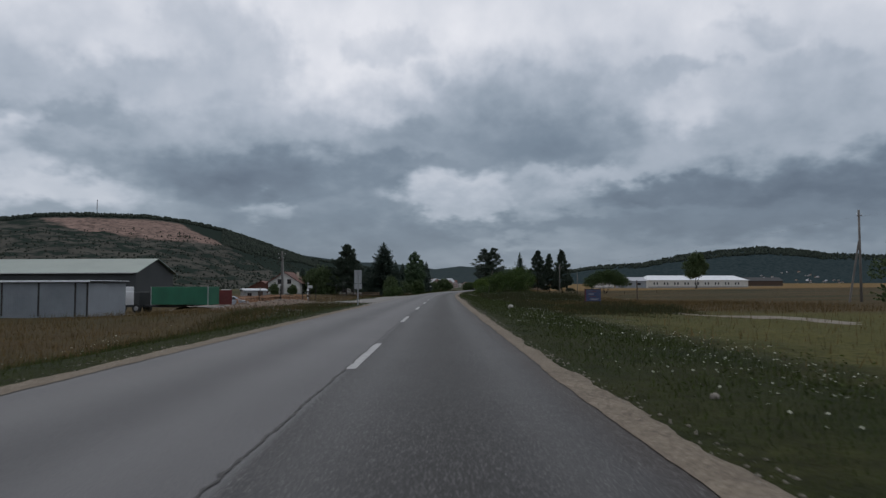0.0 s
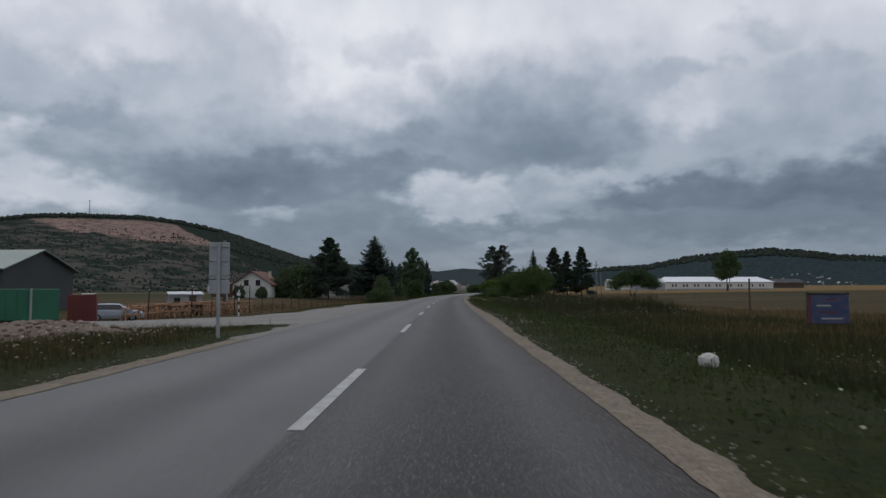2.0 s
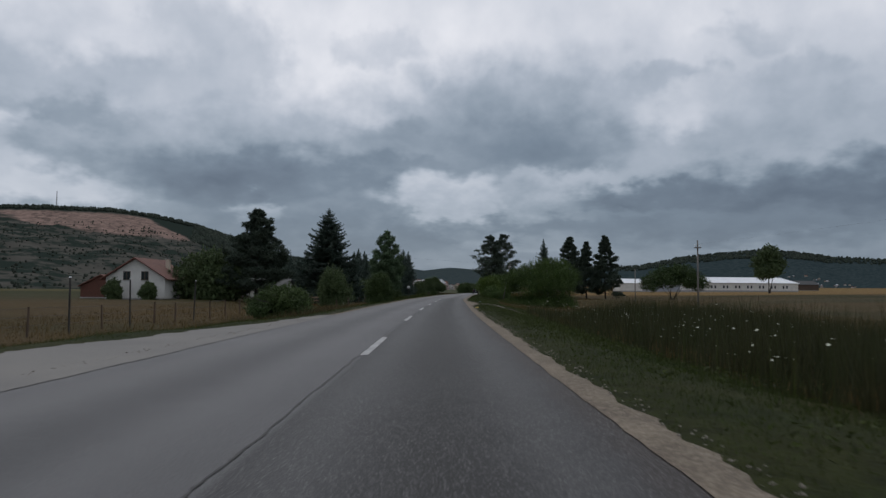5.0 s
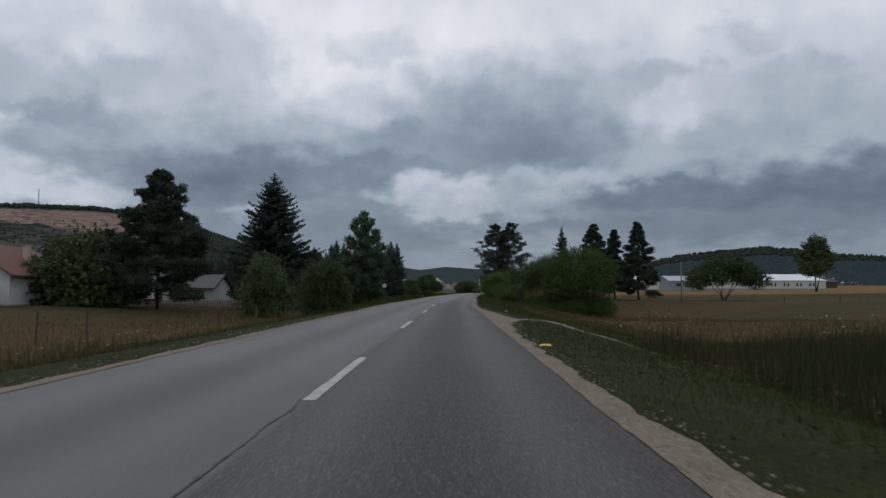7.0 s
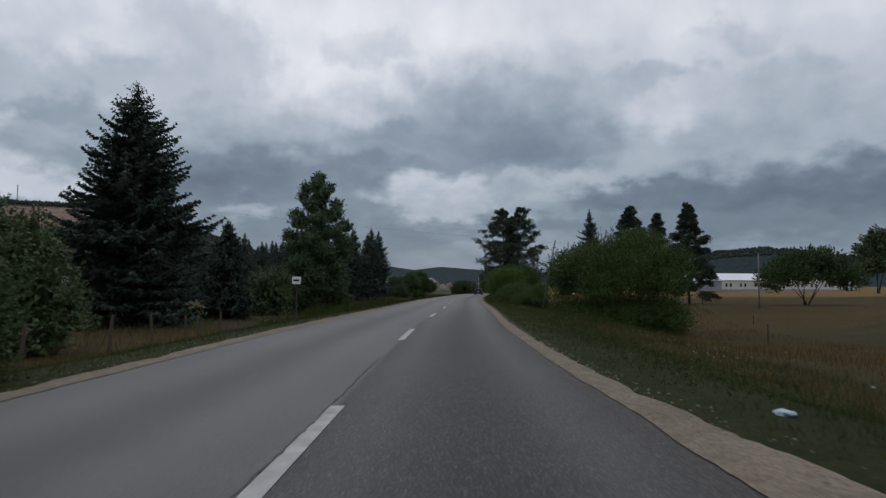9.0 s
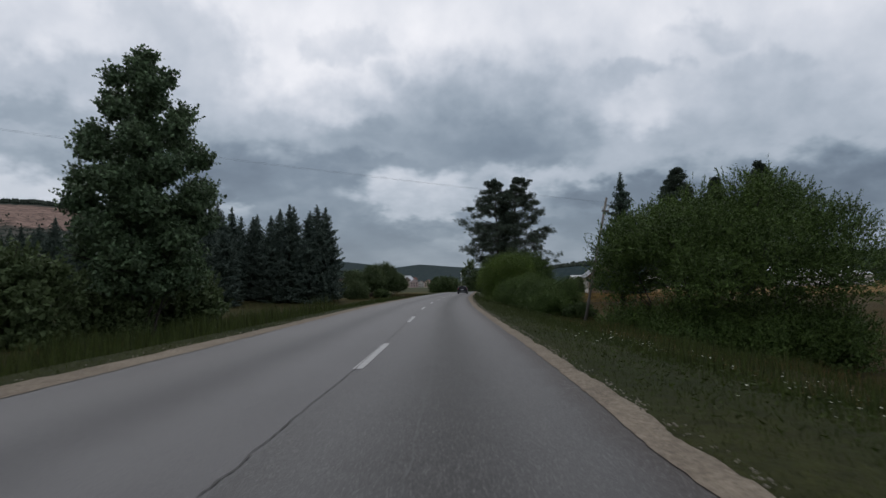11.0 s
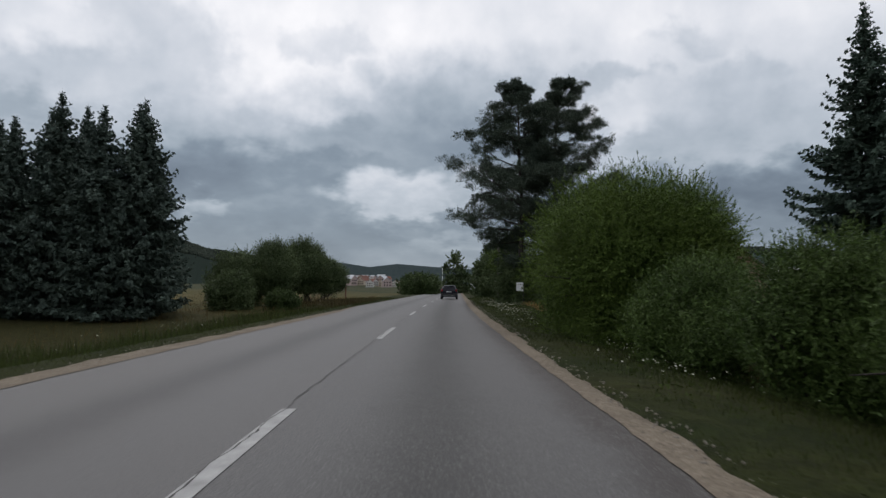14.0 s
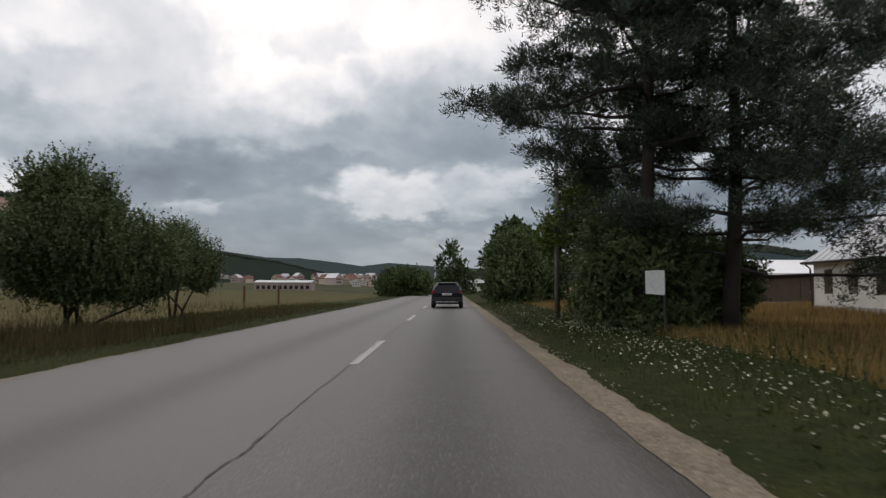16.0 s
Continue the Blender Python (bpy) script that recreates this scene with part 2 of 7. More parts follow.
def ground_material():
    m = bpy.data.materials.new("meadow_soil")
    m.use_nodes = True
    nt = m.node_tree
    L = nt.links.new
    b = nt.nodes["Principled BSDF"]
    uv = nt.nodes.new("ShaderNodeUVMap")
    uv.uv_map = "lane"
    sep = nt.nodes.new("ShaderNodeSeparateXYZ")
    L(uv.outputs[0], sep.inputs[0])
    u, v = sep.outputs[0], sep.outputs[1]
    pos = nt.nodes.new("ShaderNodeNewGeometry").outputs["Position"]
    mp = nt.nodes.new("ShaderNodeMapping")
    mp.inputs["Scale"].default_value = (0.35, 1.0, 1.0)
    L(pos, mp.inputs["Vector"])
    wide = node_noise(nt, mp.outputs[0], 0.035, 4)
    mid = node_noise(nt, pos, 0.35, 5)
    fine = node_noise(nt, pos, 14, 4, 0.65)
    d = node_math(nt, "ADD", node_math(nt, "ABSOLUTE", u), node_math(nt, "MULTIPLY", node_math(nt, "SUBTRACT", mid, 0.5), 7.0))
    green = node_mix(nt, range_node(nt, mid, 0.35, 0.65), (0.016, 0.023, 0.005), (0.029, 0.032, 0.009))
    dry = node_mix(nt, range_node(nt, wide, 0.38, 0.62), (0.070, 0.048, 0.020), (0.038, 0.035, 0.013))
    dry = node_mix(nt, range_node(nt, mid, 0.45, 0.75), dry, (0.058, 0.038, 0.017))
    mown = node_math(nt, "MULTIPLY", range_node(nt, v, 52, 44), range_node(nt, u, 6.0, 9.0), clamp=True)
    dry = node_mix(nt, mown, dry, node_mix(nt, range_node(nt, wide, 0.35, 0.65), (0.092, 0.082, 0.024), (0.058, 0.060, 0.018)))
    beyond = node_math(nt, "MULTIPLY", range_node(nt, u, 45, 110), 0.8, clamp=True)
    dry = node_mix(nt, beyond, dry, node_mix(nt, range_node(nt, wide, 0.44, 0.56), (0.062, 0.044, 0.020), (0.030, 0.034, 0.015)))
    olive = node_math(nt, "MULTIPLY", range_node(nt, v, 292, 300), range_node(nt, u, -2.0, -4.0), clamp=True)
    dry = node_mix(nt, node_math(nt, "MULTIPLY", olive, 0.7), dry, node_mix(nt, range_node(nt, mid, 0.4, 0.6), (0.060, 0.062, 0.020), (0.095, 0.082, 0.030)))
    gold = node_math(nt, "MULTIPLY", range_node(nt, v, 296, 303), range_node(nt, u, 6.0, 8.0), clamp=True)
    dry = node_mix(nt, gold, dry, (0.15, 0.095, 0.034))
    wooded = node_math(nt, "MULTIPLY", range_node(nt, v, 395, 470), range_node(nt, u, 40, 10), clamp=True)
    dry = node_mix(nt, wooded, dry, node_mix(nt, range_node(nt, wide, 0.4, 0.6), (0.030, 0.038, 0.018), (0.055, 0.055, 0.024)))
    # left of the road between 200 and 302 the dry tone turns darker and greener
    dark_green_side = node_math(nt, "MULTIPLY", node_math(nt, "MULTIPLY", range_node(nt, v, 200, 212), range_node(nt, v, 302, 292)), range_node(nt, u, -2.0, -4.0), clamp=True)
    dry = node_mix(nt, node_math(nt, "MULTIPLY", dark_green_side, 0.7), dry, (0.028, 0.034, 0.011))
    col = node_mix(nt, range_node(nt, d, 7.5, 11.0), green, dry)
    hs = nt.nodes.new("ShaderNodeHueSaturation")
    L(col, hs.inputs["Color"])
    tuft = node_noise(nt, pos, 3.2, 4, 0.6)
    L(node_math(nt, "MULTIPLY", node_math(nt, "ADD", node_math(nt, "MULTIPLY", fine, 1.6), 0.2), node_math(nt, "ADD", node_math(nt, "MULTIPLY", tuft, 1.6), 0.15)), hs.inputs["Value"])
    L(hs.outputs[0], b.inputs["Base Color"])
    b.inputs["Roughness"].default_value = 0.95
    b.inputs["Specular IOR Level"].default_value = 0.1
    bp = nt.nodes.new("ShaderNodeBump")
    bp.inputs["Strength"].default_value, bp.inputs["Distance"].default_value = 0.7, 0.08
    L(fine, bp.inputs["Height"])
    L(bp.outputs[0], b.inputs["Normal"])
    return m


def hill_material(name, wood, scrub, rock=None, scale=0.02):
    """Wooded hillside; rock = (x, y, half width, z low, z high) of a quarry face."""
    m = bpy.data.materials.new(name)
    m.use_nodes = True
    nt = m.node_tree
    L = nt.links.new
    b = nt.nodes["Principled BSDF"]
    pos = nt.nodes.new("ShaderNodeNewGeometry").outputs["Position"]
    n1 = node_noise(nt, pos, scale, 6, 0.6)
    n2 = node_noise(nt, pos, scale * 6, 5, 0.65)
    col = node_mix(nt, range_node(nt, n2, 0.42, 0.60), scrub, wood)
    if rock:
        sep = nt.nodes.new("ShaderNodeSeparateXYZ")
        L(pos, sep.inputs[0])
        # dense wood along the crest, open scrub below, bare pink rock of the quarry between
        uvn = nt.nodes.new("ShaderNodeUVMap")
        uvn.uv_map = "slope"
        su = nt.nodes.new("ShaderNodeSeparateXYZ")
        L(uvn.outputs[0], su.inputs[0])
        along, up = su.outputs[0], su.outputs[1]
        wob = node_math(nt, "MULTIPLY", node_math(nt, "SUBTRACT", n1, 0.5), 0.22)
        up_w = node_math(nt, "ADD", up, wob)
        crest = range_node(nt, node_math(nt, "ADD", up, node_math(nt, "MULTIPLY", wob, 0.10)), 0.95, 0.965)
        # drifts of scrub along the slope with pale stony ground between
        mps = nt.nodes.new("ShaderNodeMapping")
        mps.inputs["Scale"].default_value = (0.7, 0.7, 1.9)
        L(pos, mps.inputs["Vector"])
        drift = node_noise(nt, mps.outputs[0], 0.045, 7, 0.68)
        stony = node_mix(nt, range_node(nt, n1, 0.35, 0.65), scrub, tuple(c * 1.35 for c in scrub))
        col = node_mix(nt, range_node(nt, drift, 0.455, 0.535), stony, wood)
        col = node_mix(nt, crest, col, wood)
        for a0, a1 in rock:
            aw = node_math(nt, "ADD", along, node_math(nt, "MULTIPLY", wob, 0.25))
            top = node_math(nt, "MINIMUM", 0.955, node_math(nt, "SUBTRACT", 0.955, node_math(nt, "MULTIPLY", node_math(nt, "SUBTRACT", aw, 0.45), 2.6)))
            low = node_math(nt, "MAXIMUM", 0.68, node_math(nt, "SUBTRACT", 0.90, node_math(nt, "MULTIPLY", node_math(nt, "SUBTRACT", aw, 0.24), 1.7)))
            under = range_node(nt, node_math(nt, "SUBTRACT", top, up), 0.0, 0.02)
            col = node_mix(nt, range_node(nt, node_math(nt, "SUBTRACT", up, top), 0.0, 0.015), col, wood)
            over = range_node(nt, node_math(nt, "SUBTRACT", up_w, low), 0.0, 0.04)
            inside = node_math(nt, "MULTIPLY", node_math(nt, "MULTIPLY", under, over),
                               node_math(nt, "MULTIPLY", range_node(nt, along, a0, a0 + 0.03), range_node(nt, along, a1, a1 - 0.04)), clamp=True)
            mp = nt.nodes.new("ShaderNodeMapping")
            mp.inputs["Scale"].default_value = (1.0, 1.0, 0.25)
            L(pos, mp.inputs["Vector"])
            streak = node_noise(nt, mp.outputs[0], 0.09, 5, 0.7)
            rc = node_mix(nt, range_node(nt, streak, 0.35, 0.65), (0.105, 0.078, 0.068), (0.285, 0.200, 0.170))
            inside = node_math(nt, "MULTIPLY", inside, range_node(nt, n2, 0.30, 0.46), clamp=True)
            col = node_mix(nt, inside, col, rc)
    L(col, b.inputs["Base Color"])
    b.inputs["Roughness"].default_value = 1.0
    b.inputs["Specular IOR Level"].default_value = 0.0
    return m


def gravel_material():
    """Pale crushed stone: single stones of differing tints with dark gaps between."""
    m = bpy.data.materials.new("gravel_shoulder")
    m.use_nodes = True
    nt = m.node_tree
    L = nt.links.new
    b = nt.nodes["Principled BSDF"]
    pos = nt.nodes.new("ShaderNodeNewGeometry").outputs["Position"]
    wide = node_noise(nt, pos, 0.9, 4)
    grit = node_noise(nt, pos, 60, 3, 0.7)
    col = node_mix(nt, range_node(nt, wide, 0.35, 0.65), (0.205, 0.170, 0.128), (0.135, 0.110, 0.084))
    height = None
    for scale, amount in ((34, 0.75), (13, 0.45)):
        vor = nt.nodes.new("ShaderNodeTexVoronoi")
        vor.inputs["Scale"].default_value = scale
        L(pos, vor.inputs["Vector"])
        bw = nt.nodes.new("ShaderNodeRGBToBW")
        L(vor.outputs["Color"], bw.inputs[0])
        tint = node_mix(nt, range_node(nt, bw.outputs[0], 0.2, 0.8), (0.075, 0.060, 0.048), (0.33, 0.285, 0.225))
        inside = node_math(nt, "MULTIPLY", range_node(nt, vor.outputs["Distance"], 0.65, 0.35), amount, clamp=True)
        col = node_mix(nt, node_math(nt, "MULTIPLY", inside, 0.7), col, tint)
        height = vor.outputs["Distance"] if height is None else height
    hs = nt.nodes.new("ShaderNodeHueSaturation")
    L(col, hs.inputs["Color"])
    L(node_math(nt, "ADD", node_math(nt, "MULTIPLY", grit, 1.1), 0.42), hs.inputs["Value"])
    L(hs.outputs[0], b.inputs["Base Color"])
    b.inputs["Roughness"].default_value = 0.95
    b.inputs["Specular IOR Level"].default_value = 0.15
    bp = nt.nodes.new("ShaderNodeBump")
    bp.inputs["Strength"].default_value, bp.inputs["Distance"].default_value = 0.8, 0.02
    bp.invert = True
    L(height, bp.inputs["Height"])
    L(bp.outputs[0], b.inputs["Normal"])
    return m


M = {}
M["asphalt"] = asphalt_material()
M["ground"] = ground_material()
M["apron"] = material("dusty_apron", (0.165, 0.155, 0.14), (0.115, 0.11, 0.105), 0.35, 30, 0.85, bump=0.3, contrast=0.5)
M["gravel"] = gravel_material()
M["track"] = material("dirt_track", (0.19, 0.165, 0.135), (0.13, 0.108, 0.083), 0.6, 25, 0.95, bump=0.5, fine_amount=0.35)
M["paint"] = material("road_paint", (0.38, 0.38, 0.375), (0.20, 0.20, 0.20), 3.5, 30, 0.6, bump=0.2, fine_amount=0.22)
M["crack"] = material("crack_tar", (0.022, 0.021, 0.02), None, 3, 40, 0.7)
M["seam"] = material("tar_seam", (0.07, 0.07, 0.07), None, 3, 40, 0.7)
M["spruce"] = material("spruce_needles", (0.036, 0.055, 0.045), (0.056, 0.078, 0.059), 0.8, 9, 0.75, bump=0, island=0.2)
M["spruce_pale"] = material("spruce_needles_pale", (0.043, 0.070, 0.055), (0.069, 0.100, 0.073), 0.8, 9, 0.75, bump=0, island=0.35)
# paler than the other spruces: haze is put into the needle colour
M["row_spruce"] = material("hazy_row_spruce_needles", (0.058, 0.082, 0.070), (0.080, 0.108, 0.086), 0.8, 9, 0.75, bump=0, island=0.2)
M["pine"] = material("pine_needles", (0.046, 0.065, 0.050), (0.074, 0.096, 0.068), 0.8, 9, 0.75, bump=0, island=0.4)
M["willow"] = material("willow_leaves", (0.052, 0.088, 0.016), (0.098, 0.146, 0.028), 0.6, 9, 0.65, bump=0, island=0.45, translucent=0.14)
M["willow_dark"] = material("willow_leaves_dark", (0.036, 0.060, 0.020), (0.062, 0.092, 0.030), 0.6, 9, 0.65, bump=0, island=0.45, translucent=0.2)
M["willow_mid"] = material("willow_leaves_mid", (0.040, 0.070, 0.018), (0.074, 0.116, 0.028), 0.6, 9, 0.65, bump=0, island=0.45, translucent=0.14)
M["leaf"] = material("broad_leaves", (0.060, 0.089, 0.038), (0.094, 0.128, 0.054), 0.7, 9, 0.6, bump=0, island=0.28, translucent=0.2)
M["poplar"] = material("poplar_leaves", (0.066, 0.108, 0.058), (0.104, 0.152, 0.078), 0.7, 9, 0.5, bump=0, island=0.5, translucent=0.2)
M["bark"] = material("dark_bark", (0.022, 0.019, 0.017), (0.042, 0.034, 0.029), 2.5, 30, 0.95, bump=0.8, dist=0.05)
M["grass"] = material("green_grass", (0.027, 0.044, 0.010), (0.050, 0.060, 0.016), 0.4, 6, 0.7, bump=0, island=0.5, translucent=0.25)
M["hay"] = material("dry_grass", (0.135, 0.088, 0.036), (0.076, 0.058, 0.023), 0.25, 6, 0.8, bump=0, island=0.5, translucent=0.2)
M["weed"] = material("tall_weeds", (0.055, 0.050, 0.021), (0.088, 0.066, 0.032), 0.5, 6, 0.8, bump=0, island=0.5, translucent=0.15)
M["petal"] = material("white_petals", (0.48, 0.48, 0.40), (0.34, 0.35, 0.26), 3, 20, 0.7, bump=0, island=0.2)
M["petal_yellow"] = material("yellow_petals", (0.60, 0.52, 0.10), (0.5, 0.45, 0.12), 3, 20, 0.7, bump=0, island=0.2)
M["plaster"] = material("white_plaster", (0.62, 0.61, 0.58), (0.50, 0.49, 0.46), 0.8, 18, 0.9, bump=0.15)
M["cream"] = material("cream_plaster", (0.52, 0.44, 0.36), (0.42, 0.35, 0.28), 0.8, 18, 0.9, bump=0.15)
M["pink"] = material("pink_plaster", (0.42, 0.33, 0.31), (0.36, 0.28, 0.265), 0.8, 18, 0.9, bump=0.15, objects=0.25)
M["tile_roof"] = material("clay_tile_roof", (0.152, 0.060, 0.042), (0.096, 0.042, 0.032), 0.8, 14, 0.85, bump=0.5, objects=0.25)
M["tin_roof"] = material("grey_sheet_roof", (0.42, 0.44, 0.47), (0.32, 0.335, 0.36), 0.5, 10, 0.5, 0.2, bump=0.1)
M["white_roof"] = material("white_sheet_roof", (0.74, 0.76, 0.78), (0.64, 0.66, 0.69), 0.3, 10, 0.5, 0.0, bump=0.1)
M["green_roof"] = material("pale_green_sheet_roof", (0.20, 0.245, 0.22), (0.16, 0.20, 0.18), 0.3, 10, 0.55, 0.1, bump=0.1)
M["green_wall"] = material("dark_green_cladding", (0.048, 0.052, 0.054), (0.035, 0.040, 0.042), 0.3, 10, 0.7, bump=0.1)
M["grey_sheet"] = material("grey_corrugated_sheet", (0.286, 0.312, 0.338), (0.208, 0.227, 0.247), 0.6, 15, 0.6, 0.2, bump=0.1)
M["dark_sheet"] = material("dark_sheet", (0.03, 0.032, 0.034), None, 0.6, 15, 0.7)
M["tarp"] = material("green_tarpaulin", (0.013, 0.131, 0.069), (0.007, 0.081, 0.044), 0.5, 12, 0.6, bump=0.2)
M["red_box"] = material("red_container_paint", (0.15, 0.02, 0.018), (0.10, 0.016, 0.014), 0.6, 15, 0.6)
M["white_paint"] = material("white_vehicle_paint", (0.72, 0.73, 0.74), (0.62, 0.63, 0.64), 1.0, 20, 0.35, bump=0.02)
M["silver"] = material("silver_vehicle_paint", (0.40, 0.44, 0.50), (0.32, 0.36, 0.41), 1.0, 20, 0.35, 0.3, bump=0.02)
M["car"] = material("dark_blue_vehicle_paint", (0.006, 0.007, 0.013), (0.009, 0.010, 0.016), 1.5, 25, 0.35, 0.0, bump=0.02)
M["car"].node_tree.nodes["Principled BSDF"].inputs["Specular IOR Level"].default_value = 0.18
M["rubber"] = material("black_rubber", (0.014, 0.014, 0.014), None, 6, 60, 0.85, bump=0.2)
M["rim"] = material("alloy_rim", (0.35, 0.35, 0.36), None, 6, 60, 0.35, 0.8)
M["black_plastic"] = material("black_plastic", (0.02, 0.02, 0.022), None, 6, 60, 0.6)
M["tail_red"] = material("red_lens", (0.30, 0.012, 0.012), (0.2, 0.01, 0.01), 6, 60, 0.2)
M["plate"] = material("plate_white", (0.75, 0.76, 0.78), (0.68, 0.69, 0.7), 6, 60, 0.4)
M["chrome"] = material("chrome_strip", (0.7, 0.71, 0.72), None, 6, 60, 0.2, 1.0)
M["glass"] = material("dark_window_glass", (0.012, 0.014, 0.018), (0.02, 0.023, 0.027), 1, 6, 0.08, bump=0)
M["wood"] = material("weathered_timber", (0.27, 0.19, 0.13), (0.19, 0.13, 0.09), 1.5, 30, 0.85, bump=0.3, objects=0.3)
M["raw_wood"] = material("raw_orange_timber", (0.36, 0.20, 0.115), (0.26, 0.15, 0.09), 1.5, 30, 0.85, bump=0.3, objects=0.35)
M["pole_wood"] = material("grey_pole_timber", (0.18, 0.165, 0.15), (0.12, 0.108, 0.098), 1.2, 40, 0.9, bump=0.4)
M["concrete"] = material("pole_concrete", (0.32, 0.31, 0.30), (0.24, 0.235, 0.23), 0.9, 30, 0.9, bump=0.25)
M["old_concrete"] = material("weathered_pole_concrete", (0.13, 0.125, 0.118), (0.085, 0.08, 0.075), 0.9, 30, 0.9, bump=0.25)
M["galv"] = material("galvanised_steel", (0.36, 0.37, 0.38), (0.28, 0.29, 0.30), 1.5, 25, 0.5, 0.5, bump=0.05)
M["rust"] = material("rusty_steel", (0.12, 0.045, 0.03), (0.08, 0.035, 0.025), 3, 40, 0.9)
M["dark_steel"] = material("dark_post_steel", (0.022, 0.021, 0.02), (0.035, 0.03, 0.028), 3, 40, 0.8)
M["wire"] = material("black_wire", (0.03, 0.03, 0.032), None, 6, 40, 0.6)
M["board_blue"] = material("faded_blue_print", (0.028, 0.046, 0.11), (0.06, 0.066, 0.12), 4.0, 20, 0.6, contrast=0.25)
M["board_red"] = material("faded_red_print", (0.11, 0.026, 0.03), (0.08, 0.022, 0.026), 4.0, 20, 0.6)
M["sign_white"] = material("white_sign_sheet", (0.70, 0.71, 0.72), (0.62, 0.63, 0.64), 2, 20, 0.5)
M["bag_blue"] = material("blue_white_plastic", (0.20, 0.34, 0.48), (0.42, 0.48, 0.52), 8, 20, 0.4)
M["bag_yellow"] = material("yellow_plastic", (0.58, 0.40, 0.03), (0.48, 0.36, 0.06), 8, 20, 0.4)
M["brown_wood"] = material("brown_boards", (0.085, 0.055, 0.038), (0.055, 0.038, 0.028), 1.5, 20, 0.85)
M["stone"] = material("pale_stone", (0.24, 0.215, 0.18), (0.16, 0.14, 0.12), 2, 20, 0.9, bump=0.4)
M["white_stone"] = material("white_limestone", (0.52, 0.50, 0.46), (0.38, 0.36, 0.33), 4, 20, 0.9, bump=0.4)
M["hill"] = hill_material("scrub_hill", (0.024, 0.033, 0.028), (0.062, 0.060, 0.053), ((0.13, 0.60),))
# bluish haze of distance is mixed into the colours of these two hills
M["hill_far"] = hill_material("hazy_far_wood_hill", (0.032, 0.045, 0.048), (0.047, 0.061, 0.062))
M["hill_right"] = hill_material("hazy_wood_hill", (0.021, 0.034, 0.037), (0.040, 0.055, 0.058))


# ---------------------------------------------------------------- mesh helpers
def mesh_object(name, verts, faces, mat, parent=None, label="", smooth=False):
    me = bpy.data.meshes.new(name)
    me.from_pydata([tuple(v) for v in verts], [], [tuple(f) for f in faces])
    me.update()
    me.materials.append(mat)
    if smooth:
        me.shade_smooth()
    ob = new(name, me)
    if parent is not None:
        ob.parent = parent
    if label:
        tagged(ob, label)
    return ob


def part(name, bm, mat, parent=None, label="", smooth=False):
    me = bpy.data.meshes.new(name)
    bm.normal_update()
    bm.to_mesh(me)
    bm.free()
    me.materials.append(mat)
    if smooth:
        me.shade_smooth()
    ob = new(name, me)
    if parent is not None:
        ob.parent = parent
    if label:
        tagged(ob, label)
    return ob


def box(bm, centre, size, bevel=0.0, turn=None):
    m = Matrix.Translation(centre)
    if turn is not None:
        m = m @ turn
    r = bmesh.ops.create_cube(bm, size=1, matrix=m @ Matrix.Diagonal((*size, 1)))
    if bevel:
        edges = list({e for v in r["verts"] for e in v.link_edges})
        bmesh.ops.bevel(bm, geom=edges, offset=bevel, segments=2, affect="EDGES", profile=0.6)
    return bm


def box_part(name, centre, size, mat, parent, bevel=0.01, label="", turn=None):
    return part(name, box(bmesh.new(), centre, size, bevel, turn), mat, parent, label)


def rod(bm, a, b, r0, r1=None, sides=8):
    a, b = Vector(a), Vector(b)
    r1 = r0 if r1 is None else r1
    d = b - a
    m = Matrix.Translation((a + b) / 2) @ d.to_track_quat("Z", "Y").to_matrix().to_4x4()
    bmesh.ops.create_cone(bm, cap_ends=True, segments=sides, radius1=r0, radius2=r1, depth=d.length, matrix=m)
    return bm


def thing(name, x, y, z, turn, label, category, group="", kind=""):
    e = new(name)
    e.matrix_world = pose(x, y, z, 0, 0, turn)
    return tagged(e, label, category, group, kind)


def quick_mesh(name, verts, polys, mat, parent=None, label=""):
    """Many alike polygons from arrays: verts (n, 3), polys (m, k)."""
    me = bpy.data.meshes.new(name)
    n, (m, k) = len(verts), polys.shape
    me.vertices.add(n)
    me.vertices.foreach_set("co", np.ascontiguousarray(verts, dtype=np.float32).ravel())
    me.loops.add(m * k)
    me.loops.foreach_set("vertex_index", np.ascontiguousarray(polys, dtype=np.int32).ravel())
    me.polygons.add(m)
    me.polygons.foreach_set("loop_start", np.arange(0, m * k, k, dtype=np.int32))
    me.update(calc_edges=True)
    me.materials.append(mat)
    ob = new(name, me)
    if parent is not None:
        ob.parent = parent
    if label:
        tagged(ob, label)
    return ob


def unit(v):
    return v / np.maximum(np.linalg.norm(v, axis=-1, keepdims=True), 1e-9)


def leaf_blades(base, way, length, width, rng, facing=None, loose=0.45):
    """Pointed leaves: base points, directions, lengths and widths; facing is the way their upper sides look."""
    n = len(base)
    way = unit(way)
    turn = rng.normal(size=(n, 3))
    side = unit(np.cross(way, unit(turn) if facing is None else facing + loose * turn))
    length = np.broadcast_to(np.asarray(length, float), (n,))[:, None]
    width = np.broadcast_to(np.asarray(width, float), (n,))[:, None]
    v = np.stack([base + side * width * 0.5, base + way * length, base - side * width * 0.5 + way * length * 0.15], 1).reshape(-1, 3)
    return v, np.arange(3 * n).reshape(n, 3)


